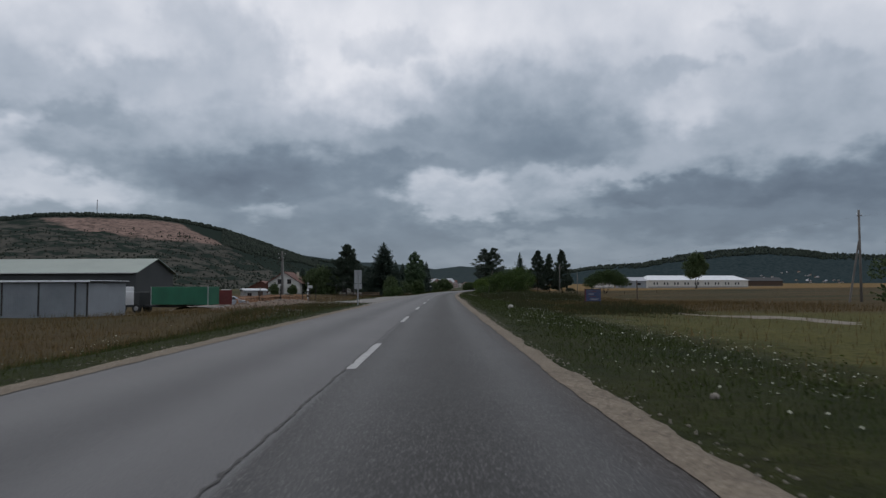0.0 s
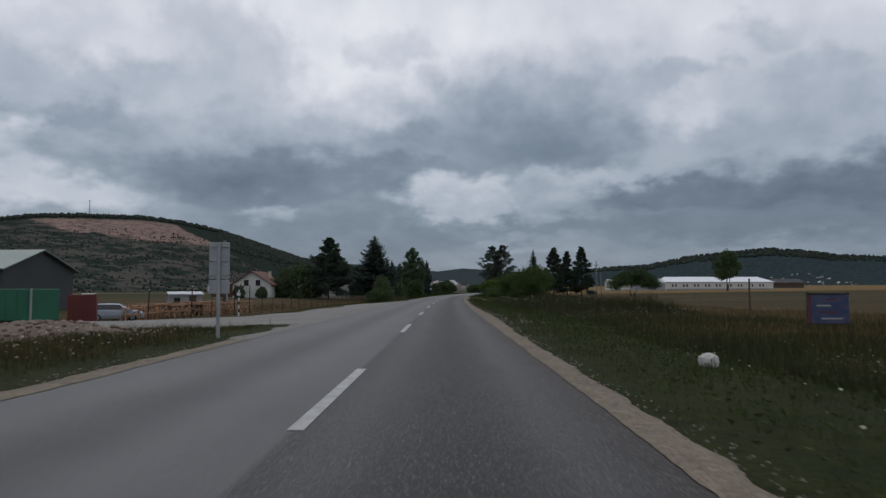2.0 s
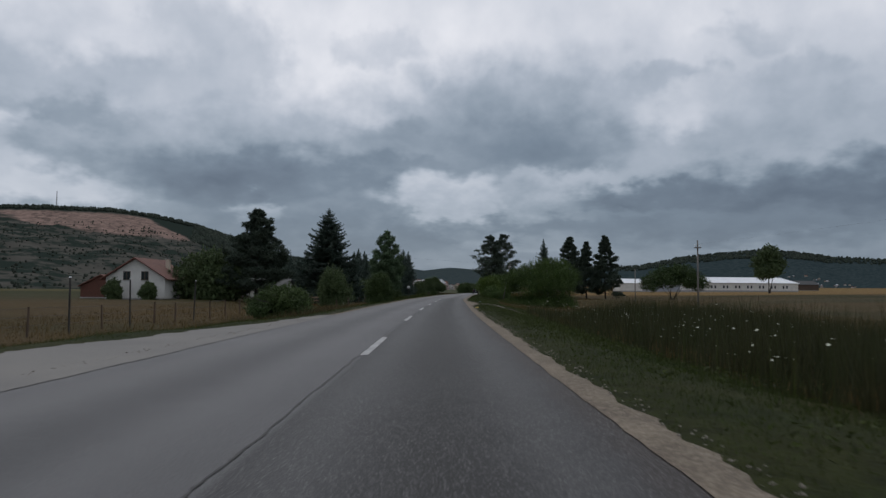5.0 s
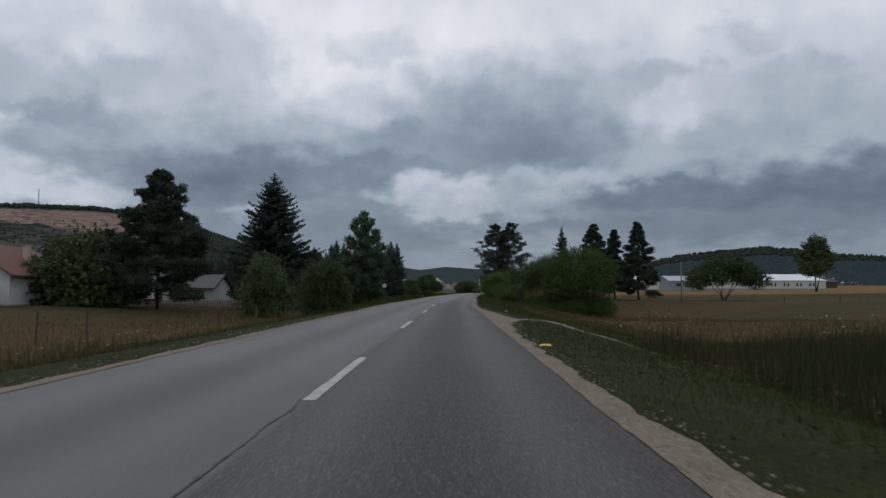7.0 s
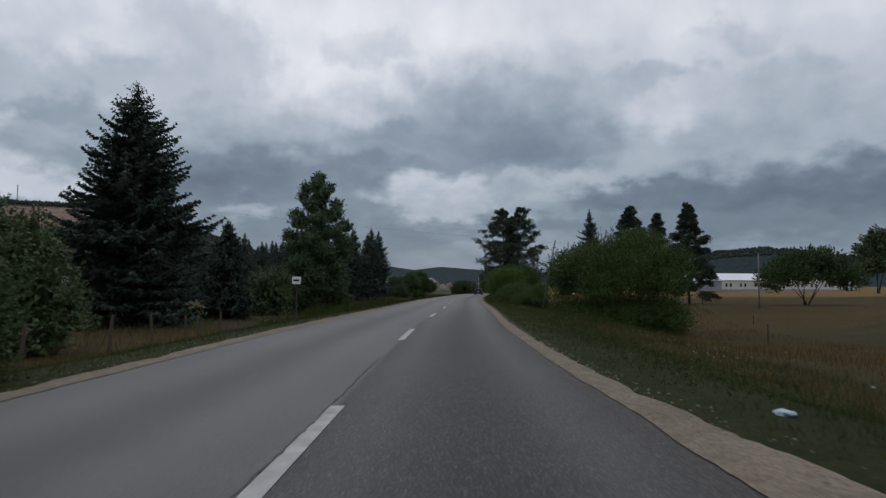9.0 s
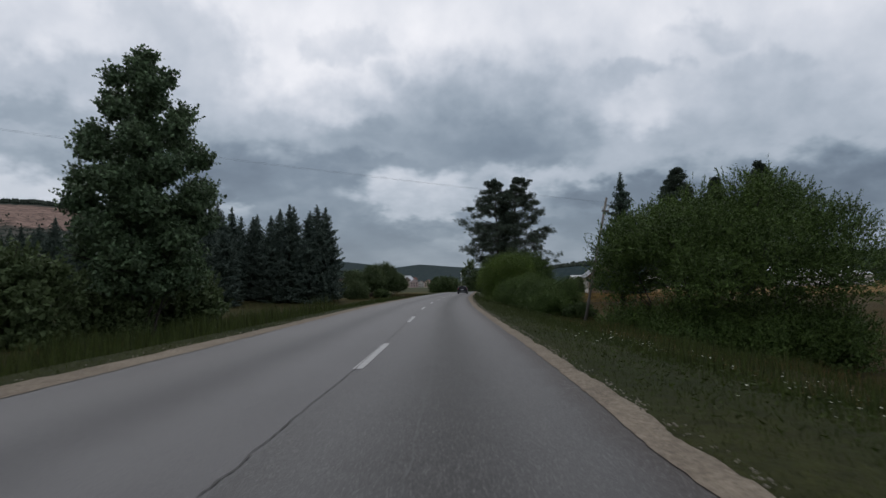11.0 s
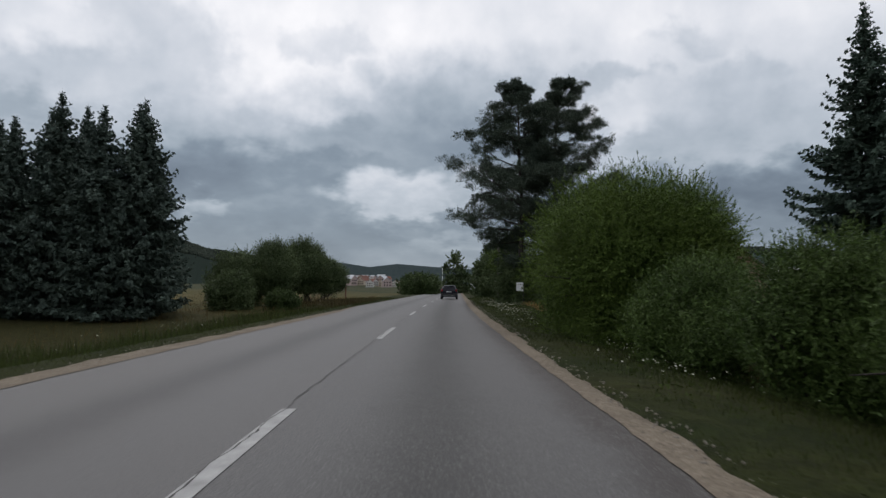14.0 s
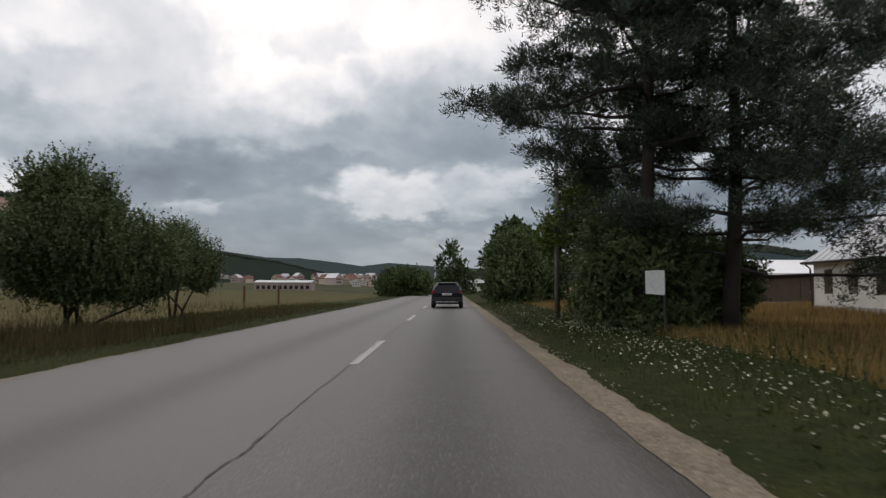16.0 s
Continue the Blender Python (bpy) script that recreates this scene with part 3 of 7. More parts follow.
# ---------------------------------------------------------------- lie of the land
def bend_table():
    """Small sideways shifts of the centre line's smooth curve, fitted to the camera's view."""
    ys = np.arange(-40.0, 360.0, 1.0)
    k = np.interp(ys, (5, 20, 35, 50, 80, 95, 125, 140, 155, 170, 185, 198, 214, 230, 245, 260, 275, 290, 320),
                  (-0.06, -0.09, 0, 0.08, 0.08, 0.01, -0.07, -0.10, -0.10, -0.10, -0.20, 0.05, 0.28, 0.14, -0.04, -0.08, -0.04, 0, 0))
    k = k + np.interp(ys, (-5, 8, 15, 19, 34, 45, 60, 78, 134, 139, 166, 225, 230, 276, 285, 292),
                      (-0.22, -0.22, -0.14, -0.06, -0.08, -0.08, 0.0, -0.04, -0.09, -0.06, 0.0, -0.08, -0.08, 0.0, -0.06, -0.04))
    g = np.exp(-(np.arange(-15, 16) / 6.0) ** 2)
    return ys, np.convolve(np.pad(k, 15, "edge"), g / g.sum(), "valid")


BEND_Y, BEND_X = bend_table()


def line_x(y):
    """x of the road's centre line."""
    y = np.asarray(y, float)
    c = np.clip(y, -10, 310)
    v = 1.195e-7 * c ** 3 + 1.467e-4 * c ** 2 - 0.05427 * c + 7.014
    s = 3.585e-7 * c ** 2 + 2.934e-4 * c - 0.05427
    bend = np.interp(y, BEND_Y, BEND_X)
    return v + s * (y - c) + bend


def left_edge(y):
    return np.interp(y, (58, 66, 69, 72, 79, 81.5, 86, 92, 99, 110, 126), (-4.4, -4.6, -12.0, -22.0, -22.0, -13.0, -11.0, -9.9, -8.3, -6.7, -4.4))


def right_edge(y):
    """Outer edge of the gravel."""
    return np.interp(y, (5, 9, 14, 21, 35, 60, 70, 76, 84, 95, 143, 148, 154, 157.5, 161, 167, 170, 173, 177, 222, 228, 258, 264, 294, 300),
                     (3.52, 3.5, 3.32, 3.27, 3.46, 3.44, 3.74, 3.80, 3.66, 3.5, 3.55, 3.5, 3.9, 4.6, 4.2, 3.95, 3.66, 3.46, 3.36, 3.37, 3.42, 3.57, 3.52, 3.56, 3.50))


def asphalt_edge(y):
    """Right edge of the asphalt."""
    return np.interp(y, (5, 9, 13, 35, 60, 72, 100, 143, 168, 174, 190, 222, 240, 259, 275, 294), (2.97, 2.97, 2.93, 3.0, 2.97, 3.0, 3.04, 3.13, 3.08, 2.96, 2.98, 3.05, 3.12, 3.18, 3.05, 3.01))


def ease(t):
    t = np.clip(t, 0, 1)
    return t * t * (3 - 2 * t)


def ground_z(x, y):
    x, y = np.asarray(x, float), np.asarray(y, float)
    u = x - line_x(y)
    kr = np.interp(y, (70, 110, 286, 300), (0.25, 1.0, 1.0, 0.0))
    kl = np.interp(y, (-20, 40, 285, 302), (0.9, 1.0, 1.15, 0.15))
    zr = -0.95 * ease((u - right_edge(y) - 0.2) / 6.0) * kr + 1.3 * ease((u - 30) / 150.0)
    zl = -0.95 * ease((left_edge(y) - 0.3 - u) / np.interp(y, (38, 50, 66, 71), (5.5, 24, 24, 5.5))) * kl
    zl = zl - 0.05 * np.clip(-u - 4.5, 0, 9) * np.interp(y, (60, 68, 92, 104), (0, 1, 1, 0))
    zl = zl + np.interp(y, (140, 165), (0.0, 0.75)) * ease((-u - 20) / 15.0)
    # a wet hollow under the large willows
    hollow = ease((u - 9.5) / 8.0) * ease((60 - u) / 25.0) * np.interp(y, (178, 222, 246, 264), (0.0, 1.0, 1.0, 0.0))
    zr = zr - 2.3 * hollow
    z = np.where(u > 0, zr, zl) - 0.05 + np.interp(y, (600, 800, 1200, 2000), (0, 2, 6, 10))
    bump = 0.07 * np.sin(x * 0.9 + 1.3 * np.sin(y * 0.31)) * np.sin(y * 0.7 + x * 0.23)
    return z + bump * ease((np.abs(u) - 5) / 3)


def gz(x, y):
    return float(ground_z(x, y))


def strip_mesh(name, us, ys, mat, zf, uvmap="lane", stretch=None):
    """A sheet on a grid of offsets from the centre line and distances along it."""
    U, Y = np.meshgrid(us, ys)
    X = line_x(Y) + (stretch(U, Y) if stretch else U)
    V = np.stack([X, Y, zf(X, Y, U)], -1).reshape(-1, 3)
    n, m = len(ys), len(us)
    i = np.arange((n - 1) * (m - 1))
    r, c = i // (m - 1), i % (m - 1)
    a = r * m + c
    ob = quick_mesh(name, V, np.stack([a, a + 1, a + m + 1, a + m], 1), mat)
    uv = ob.data.uv_layers.new(name=uvmap)
    idx = np.zeros(len(ob.data.loops), np.int32)
    ob.data.loops.foreach_get("vertex_index", idx)
    uv.data.foreach_set("uv", np.stack([U.ravel()[idx], Y.ravel()[idx]], 1).astype(np.float32).ravel())
    ob.data.shade_smooth()
    return ob


def build_land():
    near = np.arange(-16, 16.1, 0.5)
    out = np.array([18, 21, 25, 30, 36, 44, 55, 70, 90, 120, 160, 220, 320, 500, 800, 1300, 2200, 3800])
    us = np.concatenate([-out[::-1], near, out])
    ys = np.concatenate([[-600, -300, -120, -60, -40], np.arange(-30, 345, 1.5), [350, 360, 375, 400, 440, 500, 600, 800, 1200, 2000, 3300, 4600]])
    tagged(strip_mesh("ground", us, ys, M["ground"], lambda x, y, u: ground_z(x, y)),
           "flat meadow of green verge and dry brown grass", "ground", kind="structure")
    ys = np.concatenate([[-600, -100], np.arange(-30, 420, 1.5), [450, 520, 700]])
    us = np.array([-3.68, -2.5, -1.2, -0.05, 0.05, 1.2, 2.2, 2.98])
    tagged(strip_mesh("road", us, ys, M["asphalt"], lambda x, y, u: 0.0 * u, stretch=lambda u, y: np.where(u > 2.2, 2.2 + (u - 2.2) * (asphalt_edge(y) + 0.07 - 2.2) / 0.78, np.where(u < -3, u - np.interp(y, (288, 299), (0.0, 0.58)), u))),
           "worn grey two-lane asphalt road with dark wheel strips", "road", kind="structure")


build_land()


def ragged_strip(name, inner, outer, y0, y1, z_in, z_out, mat, label, seed, rag=0.055, step=0.2):
    """A shoulder between two offsets with a ragged outer edge."""
    rng = np.random.default_rng(seed)
    ys = np.arange(y0, y1, step)
    a, b = np.array([inner(v) for v in ys]), np.array([outer(v) for v in ys])
    j = np.convolve(rng.normal(size=len(ys) + 4), np.ones(5) / 5, "valid")
    a = a - np.sign(a) * (0.05 + 0.05 * np.abs(np.convolve(rng.normal(size=len(ys) + 8), np.ones(9) / 9, "valid")) + 0.006 * rng.normal(size=len(ys)))
    b = b + np.sign(b) * rag * (j * 2.0 + rng.normal(size=len(ys)) * 0.25)
    k = 5
    W = np.linspace(0, 1, k)
    Uo = a[:, None] * (1 - W) + b[:, None] * W
    Y = np.repeat(ys[:, None], k, 1)
    X = line_x(Y) + Uo
    Z = z_in * (1 - W) + z_out * W
    Z = np.maximum(Z, ground_z(X, Y) + 0.025)
    Z = np.where((Uo < 3.3) & (Uo > -3.8), np.maximum(Z, 0.008), Z)
    Z[:, -1] = ground_z(X[:, -1], Y[:, -1]) - 0.03
    V = np.stack([X, Y, Z], -1).reshape(-1, 3)
    n = len(ys)
    i = np.arange((n - 1) * (k - 1))
    q = (i // (k - 1)) * k + i % (k - 1)
    ob = quick_mesh(name, V, np.stack([q, q + 1, q + k + 1, q + k], 1), mat)
    return tagged(ob, label, "road shoulder", kind="structure")


ragged_strip("shoulder_right", asphalt_edge, right_edge, -30, 420, 0.004, -0.03, M["gravel"], "pale gravel shoulder along the asphalt edge", 5)
ragged_strip("shoulder_left", lambda y: -3.66, lambda y: -4.35, -30, 57, 0.004, -0.03, M["gravel"], "pale gravel shoulder along the asphalt edge", 6)
ragged_strip("shoulder_left_far", lambda y: np.interp(y, (288, 299), (-3.66, -4.22)), lambda y: np.interp(y, (126, 136, 171, 205, 228, 280), (-4.15, -4.1, -4.3, -4.62, -4.5, -4.45)), 126, 420, 0.004, -0.03, M["gravel"], "pale gravel shoulder along the asphalt edge", 7)
ragged_strip("apron", lambda y: -3.66, left_edge, 56.5, 126.5, 0.004, -0.6, M["apron"], "dusty paved junction apron beside the road", 8, 0.15)


def path_sheet(name, pts, width, mat, label):
    """A dirt track over the meadow along a few points."""
    P = [Vector((*p, 0)) for p in pts]
    V, F = [], []
    n = 40
    for i in range(n + 1):
        t = i / n * (len(P) - 1)
        k = min(int(t), len(P) - 2)
        c = P[k].lerp(P[k + 1], t - k)
        d = (P[k + 1] - P[k]).normalized()
        s = Vector((-d.y, d.x, 0))
        for j in range(5):
            q = c + s * width * (j / 4 - 0.5) * (1 + 0.12 * math.sin(i * 1.7 + j))
            V.append((q.x, q.y, gz(q.x, q.y) + (0.03 if 0 < j < 4 else -0.03)))
        if i:
            for j in range(4):
                a = (i - 1) * 5 + j
                F.append((a, a + 1, a + 6, a + 5))
    return tagged(mesh_object(name, V, F, mat), label, "dirt track", kind="structure")


path_sheet("dirt_track_yard", ((-17, 75.5), (-23, 76), (-30, 77), (-40, 78)), 7, M["track"], "pale dirt track leading into the yard")
path_sheet("dirt_track_field", ((19, 48), (22, 40.5), (24.5, 33.5), (30, 20), (40, 0)), 2.2, M["track"], "pale dirt track across the dry field")


path_sheet("foot_path", ((5.6, 157.4), (8.0, 156.6), (9.5, 152.2), (10.7, 148.5), (12.6, 142), (15.5, 134)), 0.5, M["track"], "narrow pale foot path leading off the gravel edge")


def bare_patch(x, y, length, width, seed):
    """A thin spill of gravel where the grass is worn off."""
    rng = np.random.default_rng(seed)
    n = 22
    a = np.linspace(0, 2 * np.pi, n, endpoint=False)
    r = 1 + 0.28 * np.sin(3 * a + seed) + 0.16 * rng.normal(size=n)
    V = [(x, y, gz(x, y) + 0.03)]
    for q in (0.6, 1.0):
        for t, k in zip(a, r):
            px, py = x + math.cos(t) * k * q * width / 2, y + math.sin(t) * k * q * length / 2
            V.append((px, py, gz(px, py) + (0.025 if q < 1 else -0.01)))
    F = [(0, 1 + i, 1 + (i + 1) % n) for i in range(n)] + [(1 + i, 1 + n + i, 1 + n + (i + 1) % n, 1 + (i + 1) % n) for i in range(n)]
    return tagged(mesh_object("bare_patch", V, F, M["gravel"]), "worn patch of pale gravel in the grass verge", "gravel patch", kind="structure")


rp = random.Random(12)
for k in range(20):
    yb = rp.uniform(67, 79)
    bare_patch(float(line_x(yb)) + float(right_edge(yb)) + rp.uniform(0.25, 1.7), yb, rp.uniform(0.4, 1.4), rp.uniform(0.05, 0.14), k)


# ---------------------------------------------------------------- road marks
def build_marks():
    for k in range(-2, 26):
        far_y = 19.7 + 15 * k
        ys = np.linspace(far_y - 5.0, far_y, 11)
        xs = line_x(ys) + 0.02
        w = 0.075
        V = [(x + s * w, y, 0.004) for x, y in zip(xs, ys) for s in (-1, 1)] + [(x + s * w, y, 0.007) for x, y in zip(xs, ys) for s in (-1, 1)]
        n = 22
        F = []
        for i in range(10):
            a = n + 2 * i
            F.append((a, a + 1, a + 3, a + 2))
            F.append((2 * i, a, a + 2, 2 * i + 2))
            F.append((2 * i + 1, 2 * i + 3, a + 3, a + 1))
        F += [(0, 1, n + 1, n), (20, n + 20, n + 21, 21)]
        tagged(mesh_object("lane_mark", V, F, M["paint"]), "worn white dashed centre line mark on asphalt", "lane mark", "centre line marks")


build_marks()


def crack(name, path, width, mat, seed, label, wander=0.012, step=0.09):
    rng = np.random.default_rng(seed)
    V, F = [], []
    (u0, y0), (u1, y1) = path
    n = max(3, int(math.hypot(u1 - u0, y1 - y0) / step))
    off = np.convolve(rng.normal(size=n + 7), np.ones(6) / 6, "valid") * wander * 2.0 + rng.normal(size=n + 2) * wander * 0.35
    wid = np.clip(width * (0.2 + 0.5 * np.abs(rng.normal(size=n + 2))), 0.002, 0.03)
    dx, dy = u1 - u0, y1 - y0
    L = math.hypot(dx, dy)
    nx, ny = dy / L, -dx / L
    for i in range(n + 1):
        t = i / n
        u, y = u0 + dx * t + nx * off[i], y0 + dy * t + ny * off[i]
        for s in (-1, 1):
            uu, yy = u + s * nx * wid[i], y + s * ny * wid[i]
            V.append((float(line_x(yy)) + uu, yy, 0.0045 + 0.004 * (abs(u) < 0.2)))
        if i:
            a = 2 * i
            F.append((a - 2, a - 1, a + 1, a))
    return tagged(mesh_object(name, V, F, mat), label, "crack", kind="structure")


crack("joint_crack", ((-0.06, -12), (-0.06, 42)), 0.018, M["crack"], 1, "dark open crack along the joint between the lanes", 0.022)
crack("joint_crack_far", ((-0.06, 55), (-0.06, 175)), 0.014, M["crack"], 2, "dark open crack along the joint between the lanes")
crack("joint_crack_end", ((-0.03, 186), (-0.03, 330)), 0.010, M["crack"], 3, "dark open crack along the joint between the lanes")
crack("seam_line", ((1.15, 203), (1.02, 243)), 0.012, M["seam"], 4, "dark tar seam in the lane", 0.015)
rngc = random.Random(8)
for i in range(26):
    y = rngc.choice((27, 52, 66, 120, 210, 218, 226, 232, 262, 268)) + rngc.uniform(-4, 6)
    u = rngc.uniform(-3.2, 1.0)
    crack("cross_crack", ((u, y), (u + rngc.uniform(0.8, 2.6), y + rngc.uniform(-0.8, 0.8))), 0.007, M["seam"], 30 + i, "fine branching crack across the asphalt", 0.06)
for u, y in ((-8.0, 88), (-6.2, 92), (-7.1, 80), (-5.5, 84)):
    crack("apron_crack", ((u, y), (u + 3.4, y + 1.4)), 0.02, M["crack"], int(y), "dark crack in the junction apron", 0.12)


# ---------------------------------------------------------------- hills and sky line
def hill(name, ridge, foot, mat, label, rough=3.0, seed=1, back=1.25, rows=26, sub=14, crest_trees=None):
    """A hillside from foot points up to ridge points; both are short outlines in plan."""
    noise.seed_set(seed)
    n = (len(ridge) - 1) * sub + 1
    V, UV = [], []
    for i in range(n):
        t = i / sub
        k = min(int(t), len(ridge) - 2)
        f = t - k
        f = f * f * (3 - 2 * f) * 0.5 + f * 0.5
        R = Vector(ridge[k]).lerp(Vector(ridge[k + 1]), f)
        Ft = Vector(foot[k]).lerp(Vector(foot[k + 1]), f)
        for j in range(rows + 6):
            s = j / rows
            if s <= 1:
                p = Ft.lerp(R, s)
                h = s ** 1.5
                z = Ft.z + (R.z - Ft.z) * h
                amp = rough * math.sin(math.pi * min(s, 1)) * 2.0 + rough * 0.2 * s
            else:
                p = R + (R - Ft).normalized() * (s - 1) * 1500
                z = R.z * max(0.0, 1 - (s - 1) * 4.5) - 2
                amp = rough
            q = Vector((p.x, p.y, z)) * 0.012
            z += amp * noise.fractal(q, 1.0, 2.1, 5) + 0.35 * rough * noise.noise(q * 9)
            V.append((p.x, p.y, z))
            UV.append((i / (n - 1), min(s, 1.2)))
    m = rows + 6
    F = [(a * m + b, (a + 1) * m + b, (a + 1) * m + b + 1, a * m + b + 1) for a in range(n - 1) for b in range(m - 1)]
    ob = mesh_object(name, V, F, mat, smooth=True)
    uv = ob.data.uv_layers.new(name="slope")
    idx = np.zeros(len(ob.data.loops), np.int32)
    ob.data.loops.foreach_get("vertex_index", idx)
    uv.data.foreach_set("uv", np.array(UV, np.float32)[idx].ravel())
    return tagged(ob, label, "hill", kind="structure"), V, n, m, rows


LEFT_RIDGE = ((-1500, 500, 70), (-1000, 850, 100), (-701, 1088, 107), (-650, 1119, 116), (-603, 1167, 121), (-531, 1213, 122), (-477, 1247, 117), (-419, 1280, 103),
              (-379, 1315, 88), (-338, 1358, 72), (-320, 1466, 62), (-288, 1677, 58), (-266, 1984, 56), (-200, 2500, 40))
LEFT_FOOT = ((-700, 150, -1), (-420, 260, -1), (-300, 330, -1), (-270, 360, -1), (-240, 400, -1), (-215, 440, -1), (-190, 480, -1), (-170, 520, -1),
             (-150, 570, -1), (-135, 640, -1), (-140, 760, -1), (-150, 950, -1), (-150, 1200, -1), (-140, 1500, -1))
left_hill, LV, ln, lm, lrows = hill("hill_left", LEFT_RIDGE, LEFT_FOOT, M["hill"], "scrub covered hill with a bare pink quarry face", 4.0, 3)
FAR_RIDGE = ((-2400, 2400, 150), (-1400, 2750, 170), (-900, 2850, 155), (-654, 2900, 133), (-458, 2900, 104), (-340, 2900, 102), (-221, 2900, 89), (-122, 2900, 75), (-22, 2900, 87),
             (118, 2900, 76), (260, 2900, 69), (420, 2900, 66), (700, 2900, 60))
FAR_FOOT = tuple((x * 0.55, 1750 if abs(x) < 900 else 1500, 0) for x, y, z in FAR_RIDGE)
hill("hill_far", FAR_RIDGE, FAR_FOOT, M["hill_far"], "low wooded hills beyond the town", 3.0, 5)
RIGHT_RIDGE = ((150, 2250, 30), (269, 2000, 44), (360, 2000, 58), (481, 2000, 66), (572, 2000, 85), (678, 2000, 98), (783, 2000, 108), (872, 2000, 102), (946, 2000, 93),
               (1121, 2000, 83), (1500, 1800, 86), (2200, 1300, 90), (2800, 500, 80))
RIGHT_FOOT = tuple((x * 0.68, y * 0.62, 1) for x, y, z in RIGHT_RIDGE)
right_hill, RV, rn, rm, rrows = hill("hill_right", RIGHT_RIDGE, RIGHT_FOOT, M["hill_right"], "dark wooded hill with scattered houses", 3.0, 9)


def crest_wood(name, V, n, m, rows, mat, count, s0, s1, size, seed, label, lo=0.0, hi=1.0):
    """Small tree clumps over a band of a hillside."""
    rng = np.random.default_rng(seed)
    V = np.array(V).reshape(n, m, 3)
    a = rng.uniform(lo * (n - 1), hi * (n - 1) - 1e-3, count)
    b = rng.uniform(s0 * rows, s1 * rows, count)
    i, j = a.astype(int), np.minimum(b.astype(int), m - 2)
    fa, fb = (a - i)[:, None], (b - j)[:, None]
    P = (V[i, j] * (1 - fa) + V[i + 1, j] * fa) * (1 - fb) + (V[i, j + 1] * (1 - fa) + V[i + 1, j + 1] * fa) * fb
    h = size * rng.uniform(0.5, 1.25, count)
    vs, fs = [], []
    k = 7
    ang = np.linspace(0, 2 * np.pi, k, endpoint=False)
    for p, s in zip(P, h):
        w = s * rng.uniform(0.35, 0.6)
        base = len(vs)
        for lev, rr in ((-0.2, 0.7), (0.35, 1.0), (0.75, 0.65)):
            jit = rng.uniform(0.7, 1.25, k)
            for t, q in zip(ang, jit):
                vs.append((p[0] + math.cos(t) * w * rr * q, p[1] + math.sin(t) * w * rr * q, p[2] + lev * s))
        vs.append((p[0], p[1], p[2] + s))
        for lev in range(2):
            for t in range(k):
                o = base + lev * k
                fs.append((o + t, o + (t + 1) % k, o + k + (t + 1) % k, o + k + t))
        for t in range(k):
            fs.append((base + 2 * k + t, base + 2 * k + (t + 1) % k, base + 3 * k, base + 3 * k))
    fs = [f if f[2] != f[3] else f[:3] for f in fs]
    return tagged(mesh_object(name, vs, fs, mat), label, "woodland", kind="stuff")


M["far_wood"] = material("far_wood_foliage", (0.022, 0.031, 0.024), (0.036, 0.046, 0.034), 0.05, 0.4, 0.95, bump=0, island=0.3)
M["far_scrub"] = material("far_scrub_foliage", (0.024, 0.032, 0.024), (0.040, 0.046, 0.034), 0.05, 0.4, 0.95, bump=0, island=0.3)
crest_wood("hill_wood", LV, ln, lm, lrows, M["far_wood"], 4200, 0.965, 1.02, 4.2, 1, "dark wood along the crest of the hill")
crest_wood("hill_wood_slope", LV, ln, lm, lrows, M["far_wood"], 3600, 0.72, 0.99, 4.0, 2, "dark wood on the falling flank of the hill", 0.53, 0.8)
crest_wood("hill_scrub", LV, ln, lm, lrows, M["far_scrub"], 2600, 0.03, 0.80, 1.9, 3, "scattered scrub bushes on the hillside", 0.05, 0.75)
crest_wood("ridge_wood", RV, rn, rm, rrows, M["far_wood"], 4000, 0.85, 1.02, 5.5, 4, "dark wood along the distant ridge")


# ---------------------------------------------------------------- trees
def limb(bm, pts, r0, r1, sides=6):
    """One tapering tube along points."""
    P = [Vector(p) for p in pts]
    n = len(P) - 1
    rings = []
    for i, p in enumerate(P):
        d = (P[min(i + 1, n)] - P[max(i - 1, 0)]).normalized()
        s = d.cross(Vector((0.31, 0.95, 0.05)) if abs(d.y) < 0.8 else Vector((1, 0, 0.1))).normalized()
        w = d.cross(s)
        r = r0 + (r1 - r0) * i / n
        rings.append([bm.verts.new(p + (s * math.cos(2 * math.pi * k / sides) + w * math.sin(2 * math.pi * k / sides)) * r) for k in range(sides)])
    for a, b in zip(rings, rings[1:]):
        for k in range(sides):
            bm.faces.new((a[k], a[(k + 1) % sides], b[(k + 1) % sides], b[k]))
    bm.faces.new(rings[0][::-1])
    bm.faces.new(rings[-1])
    return bm


